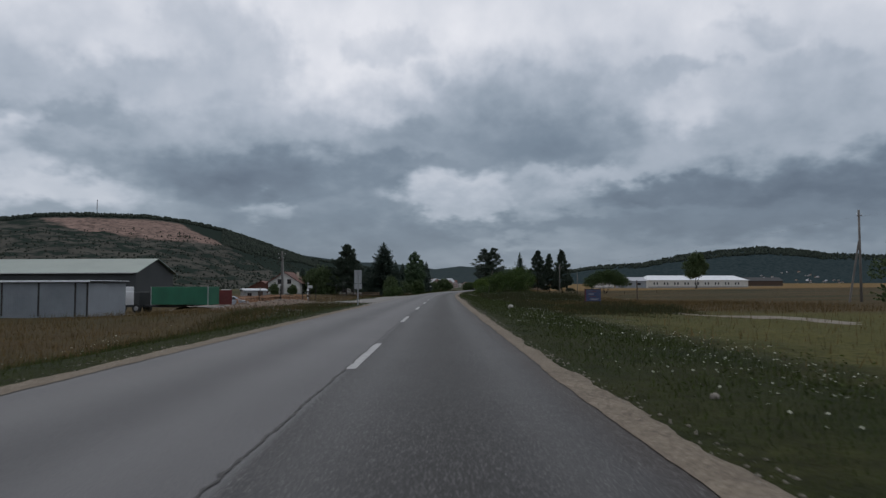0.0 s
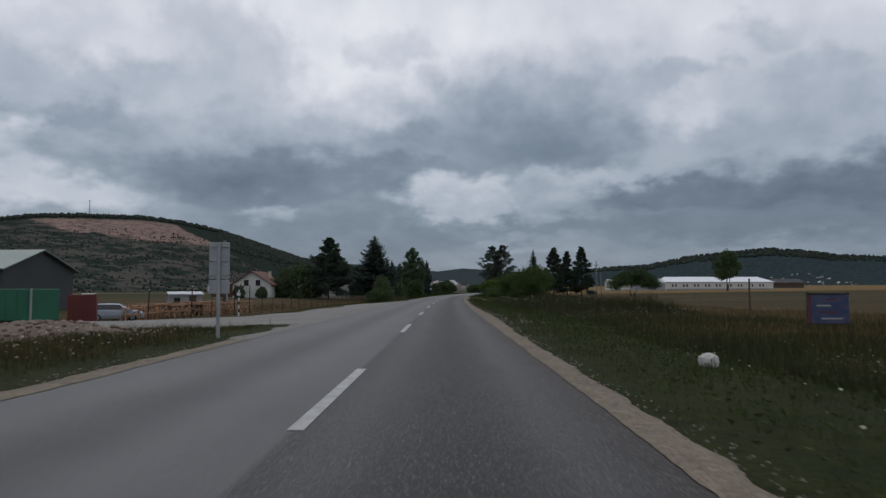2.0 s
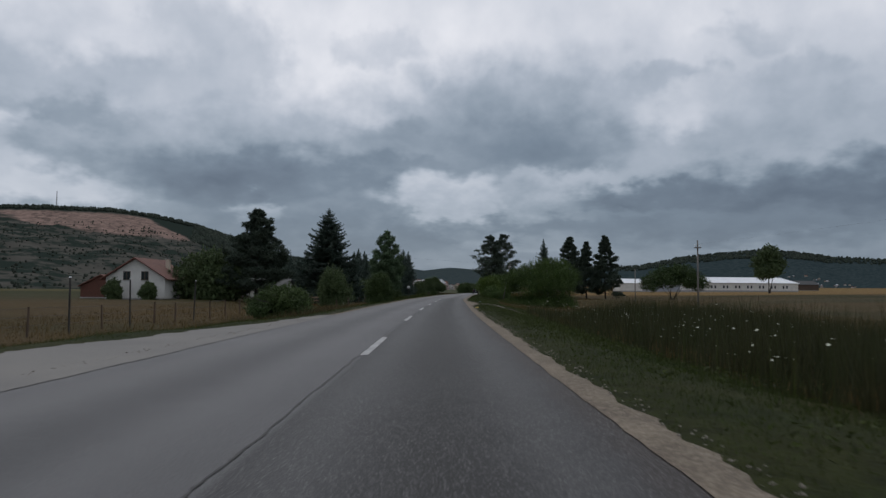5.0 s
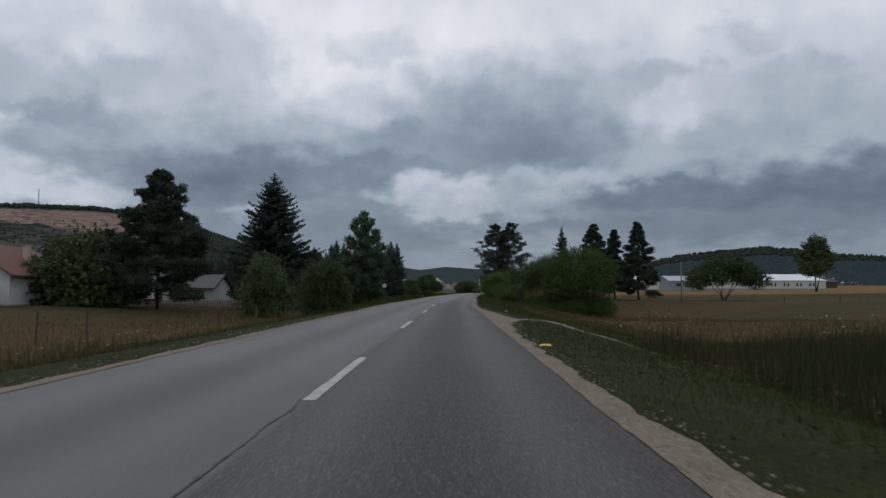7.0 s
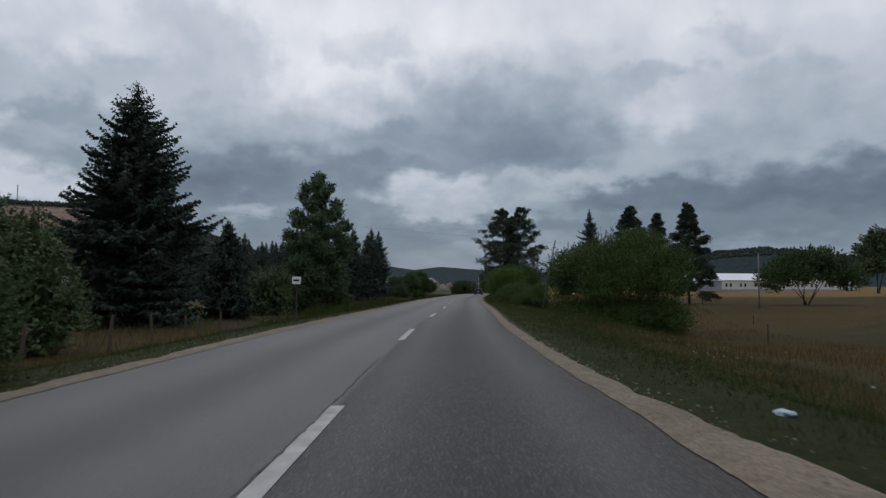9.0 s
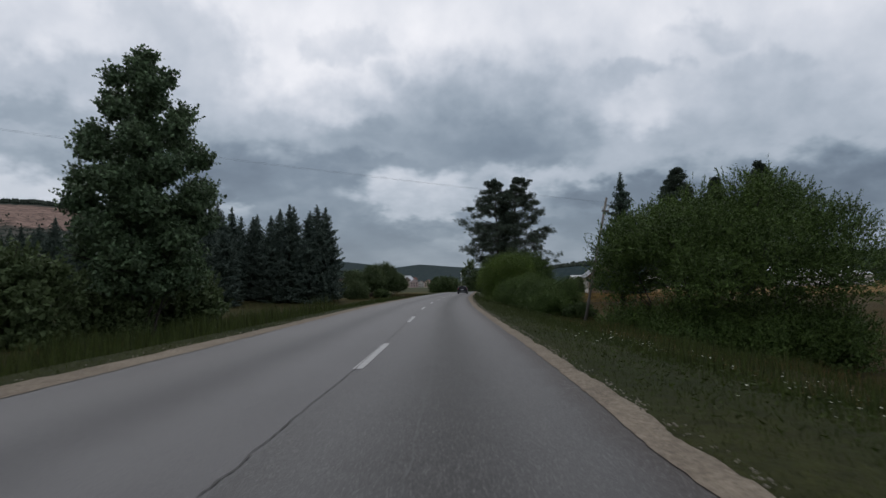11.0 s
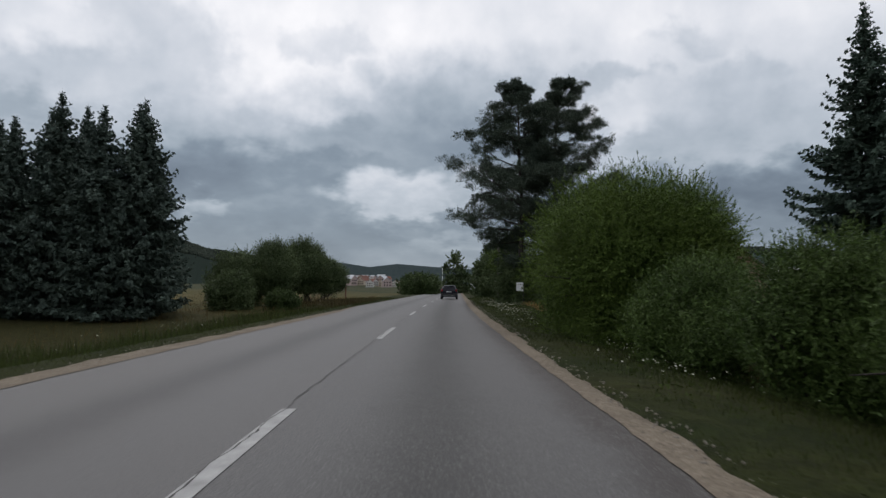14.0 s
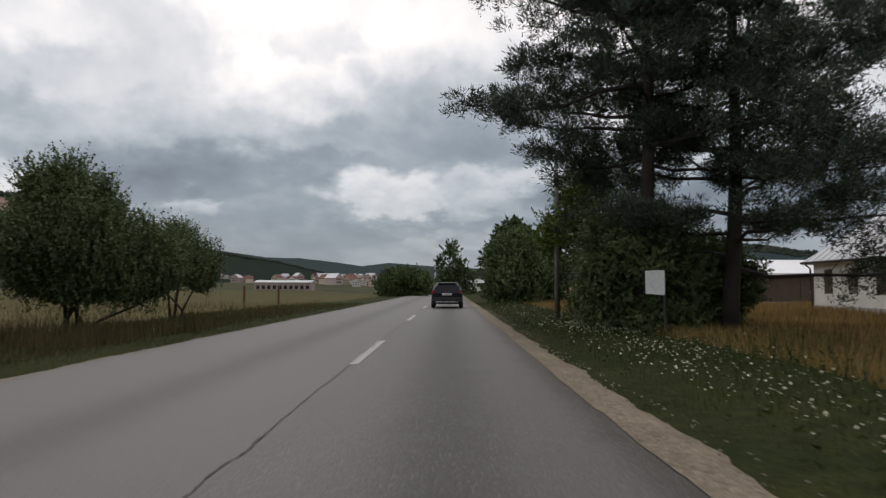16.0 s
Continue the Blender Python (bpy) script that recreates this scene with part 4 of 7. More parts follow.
def spruce(name, h, r, seed, mat, label, x, y, trunk_bare=0.05, dens=1.0, droop=0.25, z=None, full=2.0):
    """A spruce: whorls of drooping boughs with hanging sprays round a tapered trunk."""
    rng = np.random.default_rng(seed)
    t = thing(name, x, y, gz(x, y) - 0.05 if z is None else z, rng.uniform(0, 360), label, "conifer tree")
    part("trunk", limb(bmesh.new(), [(0, 0, 0), (0, 0, h * 0.5), (0.03, 0, h * 0.97)], 0.018 * h, 0.012, 8), M["bark"], t, smooth=True)
    B, W, Ln, Wd = [], [], [], []
    z = h * trunk_bare
    while z < h * 0.985:
        f = 1 - z / h
        L = r * (1 - (1 - f) ** full) * rng.uniform(0.8, 1.12) + 0.04
        for b in range(int(rng.integers(9, 13))):
            a = rng.uniform(0, 2 * np.pi)
            Lb = L * (rng.uniform(1.0, 1.16) if rng.uniform() < 0.14 else rng.uniform(0.5, 0.97))
            d = np.array([np.cos(a), np.sin(a), 0])
            n = max(3, int(Lb / 0.20 * dens))
            q = np.linspace(0.12, 1, n)[:, None]
            rise = 0.35 * f + (0.55 * (1 - f))
            zz = rise * Lb * q * 0.40 - droop * Lb * q ** 1.5 + (0.16 + 0.16 * (1 - f)) * Lb * q ** 4
            p = d * Lb * q + np.array([0, 0, 1]) * (z + zz + rng.uniform(-0.024, 0.024) * h)
            side = np.array([-d[1], d[0], 0])
            nh = n
            B.append(p + rng.normal(size=(nh, 3)) * 0.06)
            W.append(np.array([0, 0, -1.0]) + d * 0.25 + rng.normal(size=(nh, 3)) * 0.3)
            Ln.append(rng.uniform(0.22, 0.60, nh) * (1.25 - 0.75 * q[:, 0]) * min(1.0, 0.45 + Lb * 0.25) * min(1.0, 0.3 + 4.5 * f))
            Wd.append(rng.uniform(0.15, 0.26, nh) / dens ** 0.5 * min(1.0, 0.35 + 4.5 * f))
            for s in (-1, 1, 0, 0.5):
                k = rng.uniform(0.6, 1.0, (n, 1))
                way = d * 0.75 + side * s * 1.0 * (1 if s else rng.normal(size=(n, 1))) + np.array([0, 0, -0.35]) * k + rng.normal(size=(n, 3)) * 0.18
                B.append(p + rng.normal(size=(n, 3)) * 0.03)
                W.append(way)
                Ln.append((0.13 + 0.56 * Lb * 0.45 * (1.08 - q[:, 0])).clip(0.16, 0.95) * rng.uniform(0.8, 1.3, n) * min(1.0, 0.35 + 4.5 * f))
                Wd.append(rng.uniform(0.14, 0.27, n) / dens ** 0.5 * min(1.0, 0.35 + 4.5 * f))
        z += h * 0.018 * rng.uniform(0.7, 1.3) / dens ** 0.5
    n = 24
    B.append(np.stack([np.zeros(n), np.zeros(n), rng.uniform(h * 0.9, h, n)], 1))
    W.append(np.stack([rng.normal(size=n) * 0.5, rng.normal(size=n) * 0.5, np.full(n, 0.9)], 1))
    Ln.append(np.full(n, 0.3))
    Wd.append(np.full(n, 0.07))
    v, q = leaf_blades(np.concatenate(B), np.concatenate(W), np.concatenate(Ln), np.concatenate(Wd), rng)
    quick_mesh("crown", v, q, mat, t)
    return t


def pine(name, h, r, seed, label, x, y, bare=0.3, limbs=48, plates=7, tufts=10, needles=36, lean=0.0, cone=2.0, fat=1.0, z=None, turn=0, twin=0.0):
    """A pine: tall dark trunk, limbs that carry flat plates of needle tufts, with gaps between."""
    rng = np.random.default_rng(seed)
    t = thing(name, x, y, gz(x, y) - 0.05 if z is None else z, turn, label, "conifer tree")
    bend = lambda zz: np.array([lean * zz / h + 0.12 * math.sin(zz * 0.45 + seed), 0.10 * math.sin(zz * 0.37 + 2 * seed), zz])
    bm = limb(bmesh.new(), [bend(v) for v in np.linspace(0, h * 0.97, 14)], 0.0135 * h, 0.03, 9)
    part("trunk", bm, M["bark"], t, smooth=True)
    C, CW, CR = [], [], []
    for i in range(limbs):
        f = (i + rng.uniform(0, 1)) / limbs
        z0 = h * (bare + (0.965 - bare) * f)
        prof = (1 - f ** cone) * (0.86 + 0.14 * min(1, f * 6)) + 0.07
        L = r * prof * rng.uniform(0.66, 1.12)
        a = i * 2.4 + rng.uniform(-0.5, 0.5)
        d = np.array([math.cos(a), math.sin(a), 0])
        L *= 1 - 0.6 * max(0.0, twin * d[0]) * min(1.0, 0.3 + f)
        side = np.array([-d[1], d[0], 0])
        up = rng.uniform(-0.22, 0.22) + 0.45 * f
        sway = rng.uniform(-0.18, 0.18)
        pts = [bend(z0)]
        for s in np.linspace(0.2, 1, 5):
            pts.append(bend(z0) + d * L * s + side * L * sway * s * s + np.array([0, 0, L * (up * s + 0.10 * s * s)]) + rng.normal(size=3) * 0.022 * L)
        bl = limb(bmesh.new(), pts, 0.022 + 0.011 * L, 0.010, 5)
        P = np.array(pts)
        n = max(3, int(plates * (0.45 + 0.6 * prof)))
        for j in range(n):
            s = min(1.0, 0.40 + 0.62 * (j + rng.uniform(0, 1)) / n)
            k = min(int(s * 5), 4)
            c = P[k] + (P[k + 1] - P[k]) * (s * 5 - k)
            o = side * (1 if j % 2 else -1) * rng.uniform(0.05, 0.34) * L * (1.15 - 0.6 * s) + d * 0.05 * L + np.array([0, 0, rng.uniform(-0.08, 0.17) * L])
            limb(bl, [c, c + o * 0.5 - np.array([0, 0, 0.03]), c + o], 0.016, 0.006, 4)
            pr = (0.28 + 0.075 * L) * rng.uniform(0.7, 1.35)
            q = rng.uniform(0, 1, (tufts, 1)) ** 0.5
            b = rng.uniform(0, 2 * np.pi, tufts)
            e = d[None] * np.cos(b)[:, None] + side[None] * np.sin(b)[:, None]
            C.append(c + o + e * q * pr + np.array([0, 0, 1.0]) * (0.22 * pr * (1 - q ** 2) + rng.normal(size=(tufts, 1)) * 0.30 * pr))
            CW.append(e * 0.8 + d[None] * 0.6)
            CR.append(np.full(tufts, 0.12 + 0.12 * pr))
        part("limb", bl, M["bark"], t)
    C, CW, CR = np.concatenate(C), np.concatenate(CW), np.concatenate(CR)
    n = len(C) * needles
    ci = np.repeat(np.arange(len(C)), needles)
    off = rng.normal(size=(n, 3)) * CR[ci][:, None] * np.array([0.62, 0.62, 0.46])
    way = unit(off + 1e-6) * 0.5 + unit(CW)[ci] * 0.5 + np.array([0, 0, 0.45]) + rng.normal(size=(n, 3)) * 0.4
    v, q = leaf_blades(C[ci] + off, way, rng.uniform(0.14, 0.28, n) * fat ** 0.3, rng.uniform(0.045, 0.08, n) * fat, rng)
    quick_mesh("crown", v, q, M["pine"], t)
    return t


def bush(name, x, y, lobes, seed, mat, label, category="bush", twigs=1500, leaves=14, leaf=(0.16, 0.045), twig=0.75, up=0.55,
         trunks=5, hollow=0.55, z=None, kind="", skirt=True):
    """Leafy bush or broadleaf crown: lobes are (dx, dy, z, rx, ry, rz); twigs with leaves grow out of each lobe."""
    rng = np.random.default_rng(seed)
    t = thing(name, x, y, gz(x, y) - 0.06 if z is None else z, 0, label, category, kind=kind)
    bm = bmesh.new()
    lo = [tuple(k) for k in lobes]
    if skirt:
        lo += [(k[0] * 0.95, k[1] * 0.95, max(0.35 * k[5], 0.3 * (k[2] - k[5])), k[3] * 0.9, k[4] * 0.9, min(k[5], 0.6 * k[2])) for k in lobes if k[2] - k[5] > 0.25]
    lo = np.array(lo, float)
    for i in range(trunks):
        k = lo[i % len(lo)]
        b = np.array([rng.normal() * 0.12 * trunks ** 0.5, rng.normal() * 0.12 * trunks ** 0.5, -0.1])
        e = k[:3] + rng.normal(size=3) * k[3:] * 0.25
        m = (b + e) / 2 + np.array([rng.normal() * 0.2, rng.normal() * 0.2, 0.1])
        limb(bm, [b, (b * 2 + m) / 3 + np.array([0, 0, 0.2]), m, e], 0.035 + 0.014 * k[2], 0.015, 6)
        for j in range(5):
            q = e + rng.normal(size=3) * k[3:] * 0.5
            limb(bm, [m * 0.4 + e * 0.6, q], 0.02 + 0.004 * k[2], 0.008, 4)
    part("trunk", bm, M["bark"], t)
    vol = (lo[:, 3] * lo[:, 4] + lo[:, 4] * lo[:, 5] + lo[:, 3] * lo[:, 5])
    cnt = np.maximum((0.95 * twigs * vol / vol.sum()).astype(int), 8)
    B, W, Ln, Fc = [], [], [], []
    for k, c in zip(lo, cnt):
        d = unit(rng.normal(size=(c, 3)))
        d[:, 2] = np.where(d[:, 2] < -0.35, -d[:, 2], d[:, 2])
        rad = rng.uniform(hollow, 1.0, (c, 1)) ** 0.6
        lump = 1 + 0.20 * np.sin(d[:, :1] * 5 + seed) * np.sin(d[:, 1:2] * 6 + k[0]) + 0.08 * rng.normal(size=(c, 1))
        p = k[:3] + d * rad * lump * k[3:]
        way = unit(d * 0.8 + np.array([0, 0, up]) + rng.normal(size=(c, 3)) * 0.35)
        s = np.linspace(-0.55, 0.45, leaves)[None, :, None]
        tl = twig * rng.uniform(0.5, 1.2, (c, 1, 1))
        pts = p[:, None] + way[:, None] * s * tl + np.array([0, 0, -0.10]) * (s + 0.5) ** 2 * tl
        lw = way[:, None] * 0.6 + rng.normal(size=(c, leaves, 3)) * 0.6
        keep = pts.reshape(-1, 3)[:, 2] > 0.02
        B.append(pts.reshape(-1, 3)[keep])
        W.append(lw.reshape(-1, 3)[keep])
        Ln.append((leaf[0] * rng.uniform(0.6, 1.3, c * leaves))[keep])
        Fc.append(np.repeat(unit(d + np.array([0, 0, 0.45])), leaves, 0)[keep])
        m = max(10, int(c * leaves * 0.20))
        p = k[:3] + unit(rng.normal(size=(m, 3))) * rng.uniform(0.05, 0.75, (m, 1)) ** 0.5 * k[3:] * 0.88
        p = p[p[:, 2] > 0.05]
        B.append(p)
        W.append(rng.normal(size=p.shape))
        Ln.append(leaf[0] * rng.uniform(1.4, 1.9, len(p)))
        Fc.append(unit(p - k[:3] + np.array([0, 0, 0.2])))
    B, W, Ln, Fc = np.concatenate(B), np.concatenate(W), np.concatenate(Ln), np.concatenate(Fc)
    v, q = leaf_blades(B, W, Ln * 1.25, Ln * np.maximum(leaf[1] / leaf[0] * 1.9, np.where(Ln > leaf[0] * 1.38, 0.30, 0)), rng, Fc)
    quick_mesh("crown", v, q, mat, t)
    return t


def round_lobes(n, w, d, h, seed, base=0.3, top=0.7):
    """An uneven heap of lobes that fills w x d x h."""
    rng = np.random.default_rng(seed)
    out = [(0, 0, h * 0.55, w * 0.36, d * 0.36, h * 0.42)]
    for i in range(n):
        a = i * 2.39996 + rng.uniform(-0.3, 0.3)
        s = math.sqrt((i + 0.6) / n)
        zc = h * (base + (top - base) * (1 - s ** 1.6)) * rng.uniform(0.85, 1.12)
        k = rng.uniform(0.20, 0.30)
        out.append((math.cos(a) * s * w * 0.37, math.sin(a) * s * d * 0.37, max(zc, h * k * 0.7), w * k * 0.85, d * k * 0.85, h * k * 1.1))
    return out


# pines and spruces
pine("pine_tree", 17.7, 5.4, 11, "tall dark pine with bare trunk and ragged crown", 14.8, 308.6, bare=0.27, limbs=52, plates=8, tufts=11, needles=50, cone=2.3, twin=0.8, fat=0.60)
pine("pine_tree", 18.3, 5.3, 12, "tall dark pine standing beside its twin", 17.3, 308.8, bare=0.10, limbs=62, plates=8, tufts=11, needles=50, cone=2.6, lean=0.6, twin=-0.8, fat=0.60)
pine("pine_tree", 16.6, 4.1, 13, "dark pine behind the meadow with layered crown", 34.2, 285.8, bare=0.12, limbs=56, plates=9, tufts=11, needles=22, cone=1.5, fat=1.9)
pine("pine_tree", 15.4, 3.1, 14, "dark pine in a group at the meadow edge", 38.4, 284.5, bare=0.10, limbs=56, plates=8, tufts=11, needles=22, cone=1.2, fat=1.9)
pine("pine_tree", 16.6, 4.1, 15, "dark pine with layered crown at the meadow edge", 43.0, 282.5, bare=0.08, limbs=60, plates=9, tufts=11, needles=22, cone=1.4, fat=1.9)
spruce("spruce_tree", 15.7, 4.3, 21, M["spruce_pale"], "slim green spruce with a pointed top", 27.4, 285.2, 0.12, 1.0, full=1.5)
spruce("spruce_tree", 15.1, 4.75, 22, M["spruce"], "large dark spruce with drooping boughs beside the road", -15.7, 207.0, 0.02, 1.2, 0.30, full=3.0)
pine("pine_tree", 13.6, 4.6, 23, "dark spreading pine in front of a cottage", -24.4, 197.3, bare=0.10, limbs=58, plates=10, tufts=13, needles=28, cone=1.7, fat=1.4)
spruce("spruce_tree", 10.5, 2.6, 24, M["spruce"], "dark narrow spruce behind the roadside trees", -17.5, 216.5, 0.02, 0.8)
spruce("spruce_tree", 7.6, 2.3, 25, M["spruce"], "small dark spruce behind the roadside trees", -13.5, 219.0, 0.02, 0.8)
spruce("spruce_tree", 8.4, 2.3, 26, M["spruce"], "small dark spruce behind the roadside trees", -22.0, 221.0, 0.02, 0.8)


def conifer_row():
    """The dense planted row along the left verge."""
    a = spruce("row_spruce", 12.4, 2.9, 31, M["row_spruce"], "dark spruce in a dense planted row", -8.9, 294.6, 0.03, 1.0)
    b = spruce("row_spruce", 11.8, 2.7, 32, M["row_spruce"], "dark spruce in a dense planted row", -10.8, 293.6, 0.03, 1.0)
    c = spruce("row_spruce", 12.8, 2.8, 33, M["row_spruce"], "dark spruce in a dense planted row", -13.6, 294.6, 0.03, 1.0)
    kinds = (a, b, c)
    for o in kinds:
        tagged(o, group="planted spruce row")
    rr = random.Random(9)
    spots = [(-15.9 - 2.35 * i + rr.uniform(-0.5, 0.5), 294.6 + rr.uniform(-1.6, 1.6)) for i in range(19)]
    spots += [(-10.5 - 2.7 * i + rr.uniform(-0.6, 0.6), 298.6 + rr.uniform(-1.5, 1.5)) for i in range(16)]
    spots += [(-19.5, 285), (-25, 284), (-31, 286), (-28, 276), (-36, 279), (-44, 283), (-22.4, 289), (-29, 290.5), (-34, 289), (-40, 288), (-47, 290), (-52, 286)]
    r = random.Random(4)
    for i, (x, y) in enumerate(spots):
        low = float(np.interp(x, (-30, -24, -19), (0.79, 0.93, 1.03))) * (0.88 if y < 291 else 1.0)
        copy_thing(kinds[i % 3], pose(x, y, gz(x, y) - 0.05, 0, 0, r.uniform(0, 360)) @ Matrix.Diagonal((*([low * r.uniform(0.86, 1.10)] * 3), 1)))


conifer_row()

# broadleaf trees
def poplar_tree(x, y):
    rr = random.Random(5)
    lobes = []
    for i in range(38):
        f = i / 37
        w = 5.1 * (1 - f) ** 0.50 * min(1.0, 0.5 + 1.1 * f)
        a = i * 2.4
        k = 0.5 + 0.55 * (1 - f)
        lobes.append((math.cos(a) * w * 0.72, math.sin(a) * w * 0.72, 3.0 + f * 9.8 + rr.uniform(-0.3, 0.3), k * 1.15, k * 1.15, k * 0.9))
    lobes += [(0, 0, 2.6 + 1.65 * i, 2.1 * (1 - i / 7.5) + 0.3, 2.1 * (1 - i / 7.5) + 0.3, 1.1) for i in range(7)]
    return bush("poplar_tree", x, y, lobes, 41, M["poplar"], "tall poplar with loose rustling leaves", "tree", 6600, 13, (0.11, 0.085), 0.95, 0.6, 6, 0.3, skirt=False)


poplar_tree(-8.9, 233.0)
bush("broadleaf_tree", -31.0, 196.7, round_lobes(14, 11, 8, 8.0, 3), 51, M["leaf"], "broad dark leafy tree beside the white house", "tree", 2200, 12, (0.20, 0.13), 0.8, 0.3, 5)
bush("broadleaf_tree", 114.4, 352, [(dx, dy, z, 3.6, 3.6, 3.0) for dx, dy, z in ((0, 0, 12.5), (2.5, 0, 10), (-2.5, 1, 10.3), (0, -2, 7.5), (2, 2, 7.8), (-2.4, -1, 6.8), (0.5, 0.5, 14))], 52,
     M["leaf"], "tall dark broadleaf tree standing alone in the field", "tree", 1200, 12, (0.34, 0.22), 1.2, 0.3, 4, skirt=False)
bush("field_willow", 57.5, 272.7, [(dx, dy, z, 2.9, 2.9, 2.2) for dx, dy, z in ((-4.5, 0, 4.6), (-2, 1, 6.2), (0.5, -1, 6.6), (3, 0, 6.4), (5.2, 0.5, 5.0), (-5.5, -1, 3.4), (6, -1, 3.6), (1, 2, 4.8), (-2, -2, 4.4), (3, -2, 4.2))], 53,
     M["willow_dark"], "round-headed green willow with forked trunks in a field", "tree", 2200, 12, (0.22, 0.08), 0.9, 0.3, 5, skirt=False)
bush("field_tree", 63, 97, [(dx, dy, z, 2.6, 2.6, 2.2) for dx, dy, z in ((0, 0, 5), (2.4, 0, 4), (-2.2, 0, 3.8), (0.6, 1, 6.6), (1, -1, 3))], 54,
     M["leaf"], "dark bushy tree at the field edge", "tree", 1000, 12, (0.2, 0.12), 0.8, 0.4, 4)

# willows along the right verge
bush("willow_tree", 21.5, 241.0, [(dx, dy, z + 2.1, rx, ry, rz) for dx, dy, z, rx, ry, rz in (
    (-5.0, 3, 3.0, 2.4, 2.6, 2.6), (-3.6, -2, 4.6, 2.5, 2.5, 2.4), (-1.2, 1, 6.0, 2.6, 2.6, 2.3), (1.6, -1, 6.9, 2.7, 2.7, 2.2), (4.2, 1, 6.6, 2.6, 2.6, 2.3),
    (5.6, -2.5, 4.6, 2.3, 2.4, 2.6), (-2.5, -4, 2.4, 2.4, 2.4, 2.4), (1.0, -4.5, 3.4, 2.6, 2.4, 2.8), (4.0, -5, 2.6, 2.4, 2.4, 2.5), (0, 3, 3.8, 4.0, 3.0, 3.2), (-0.6, -2.8, 5.2, 2.0, 2.0, 1.8), (3.2, -3.4, 5.4, 2.0, 2.0, 1.8),
    (-5.4, 0.4, 4.6, 2.0, 2.2, 2.0), (-3.4, 2.2, 5.5, 2.2, 2.2, 1.9))] + [(-3.6, -3.6, 1.3, 2.6, 2.4, 1.5), (0.4, -5.0, 1.3, 2.6, 2.4, 1.6), (4.4, -4.6, 1.3, 2.4, 2.4, 1.6), (-5.6, 0.5, 1.6, 2.0, 2.4, 1.6)], 61,
     M["willow_mid"], "large spreading willow thicket in full leaf", "tree", 15000, 15, (0.12, 0.036), 0.95, 0.45, 9, 0.6)
bush("willow_bush", 12.4, 272.9, [(0, 0, 2.9, 2.6, 2.5, 2.3), (-1.4, -0.8, 2.3, 1.8, 1.8, 2.1), (1.4, 0.7, 2.7, 1.8, 2.0, 2.2), (0.8, -1.2, 2.8, 1.8, 1.5, 2.0), (-0.9, 1.3, 2.7, 1.8, 1.8, 2.2), (1.6, -0.7, 2.4, 1.4, 1.6, 2.0), (-0.6, -1.2, 2.6, 1.7, 1.4, 2.0), (1.7, 0.4, 1.9, 1.4, 1.8, 1.8)], 62,
     M["willow"], "rounded bright green willow bush beside the road", "bush", 24000, 17, (0.048, 0.013), 0.42, 0.25, 7, 0.62)
bush("willow_bush", 14.6, 281.4, [(0, 0, 3.8, 2.8, 2.6, 2.5), (-2.0, -0.5, 3.0, 1.6, 1.8, 2.2), (1.6, 0.5, 3.8, 2.0, 2.2, 2.3), (0.8, -1.4, 3.7, 1.8, 1.5, 2.1), (-1.0, 1.0, 3.5, 1.8, 1.8, 2.2), (2.6, -0.6, 2.8, 1.6, 1.8, 2.2), (-0.8, -1.6, 2.9, 1.7, 1.4, 2.0), (2.4, -1.8, 1.8, 1.8, 1.6, 1.7), (-2.2, -1.4, 1.6, 1.4, 1.4, 1.4)], 63,
     M["willow_mid"], "tall leafy willow bush shading the dry grass behind it", "bush", 19000, 17, (0.062, 0.020), 0.55, 0.35, 7, 0.55)
bush("willow_shrub", 12.9, 277.0, round_lobes(8, 2.8, 3.0, 2.9, 88), 88, M["willow_mid"], "low feathery willow shrub on the roadside bank", "bush", 5000, 15, (0.058, 0.014), 0.55, 0.8, 6, 0.6)
for x, y, w, d, h, sd in ((12.9, 249.6, 3.0, 3.2, 1.9, 71), (13.0, 252.8, 3.2, 3.4, 2.6, 72), (12.9, 256.3, 3.5, 3.8, 3.3, 73), (12.8, 259.9, 3.5, 3.8, 3.2, 74), (12.8, 263.4, 3.4, 3.8, 3.0, 75),
                          (12.0, 267.2, 3.2, 3.6, 2.5, 76), (15.4, 257.6, 3.4, 4.4, 3.1, 78), (15.4, 262.4, 3.4, 4.4, 3.0, 79), (15.2, 267.0, 3.4, 4.4, 3.0, 80)):
    bush("willow_shrub", x, y, round_lobes(8, w, d, h, sd), sd, M["willow_mid"], "low feathery willow shrub on the roadside bank", "bush", 6000, 15, (0.058, 0.014), 0.55, 0.8, 6, 0.6)
bush("verge_bush", 14.6, 247.6, round_lobes(7, 2.2, 2.2, 1.2, 77), 77, M["willow_dark"], "low green shrub around a leaning pole", "bush", 900, 14, (0.095, 0.03), 0.5, 0.8, 5)
for x, y, w, h, sd in ((-41.6, 189.4, 2.6, 2.9, 86), (-36.9, 189.6, 2.4, 2.4, 87)):
    bush("garden_bush", x, y, round_lobes(6, w, w, h, sd), sd, M["leaf"], "small dark garden bush in front of the white house", "bush", 700, 12, (0.16, 0.08), 0.5, 0.6, 3)
bush("garden_bush", 28.3, 315.4, round_lobes(7, 2.6, 2.6, 3.0, 85), 85, M["leaf"], "dark garden bush in front of the cottage", "bush", 1600, 13, (0.10, 0.05), 0.6, 0.6, 3)
bush("hedge_bush", 17.0, 316.3, round_lobes(12, 5.8, 6.4, 4.6, 81), 81, M["willow_dark"], "dark dense thicket behind the twin pines", "bush", 6500, 14, (0.10, 0.042), 0.8, 0.6, 8)
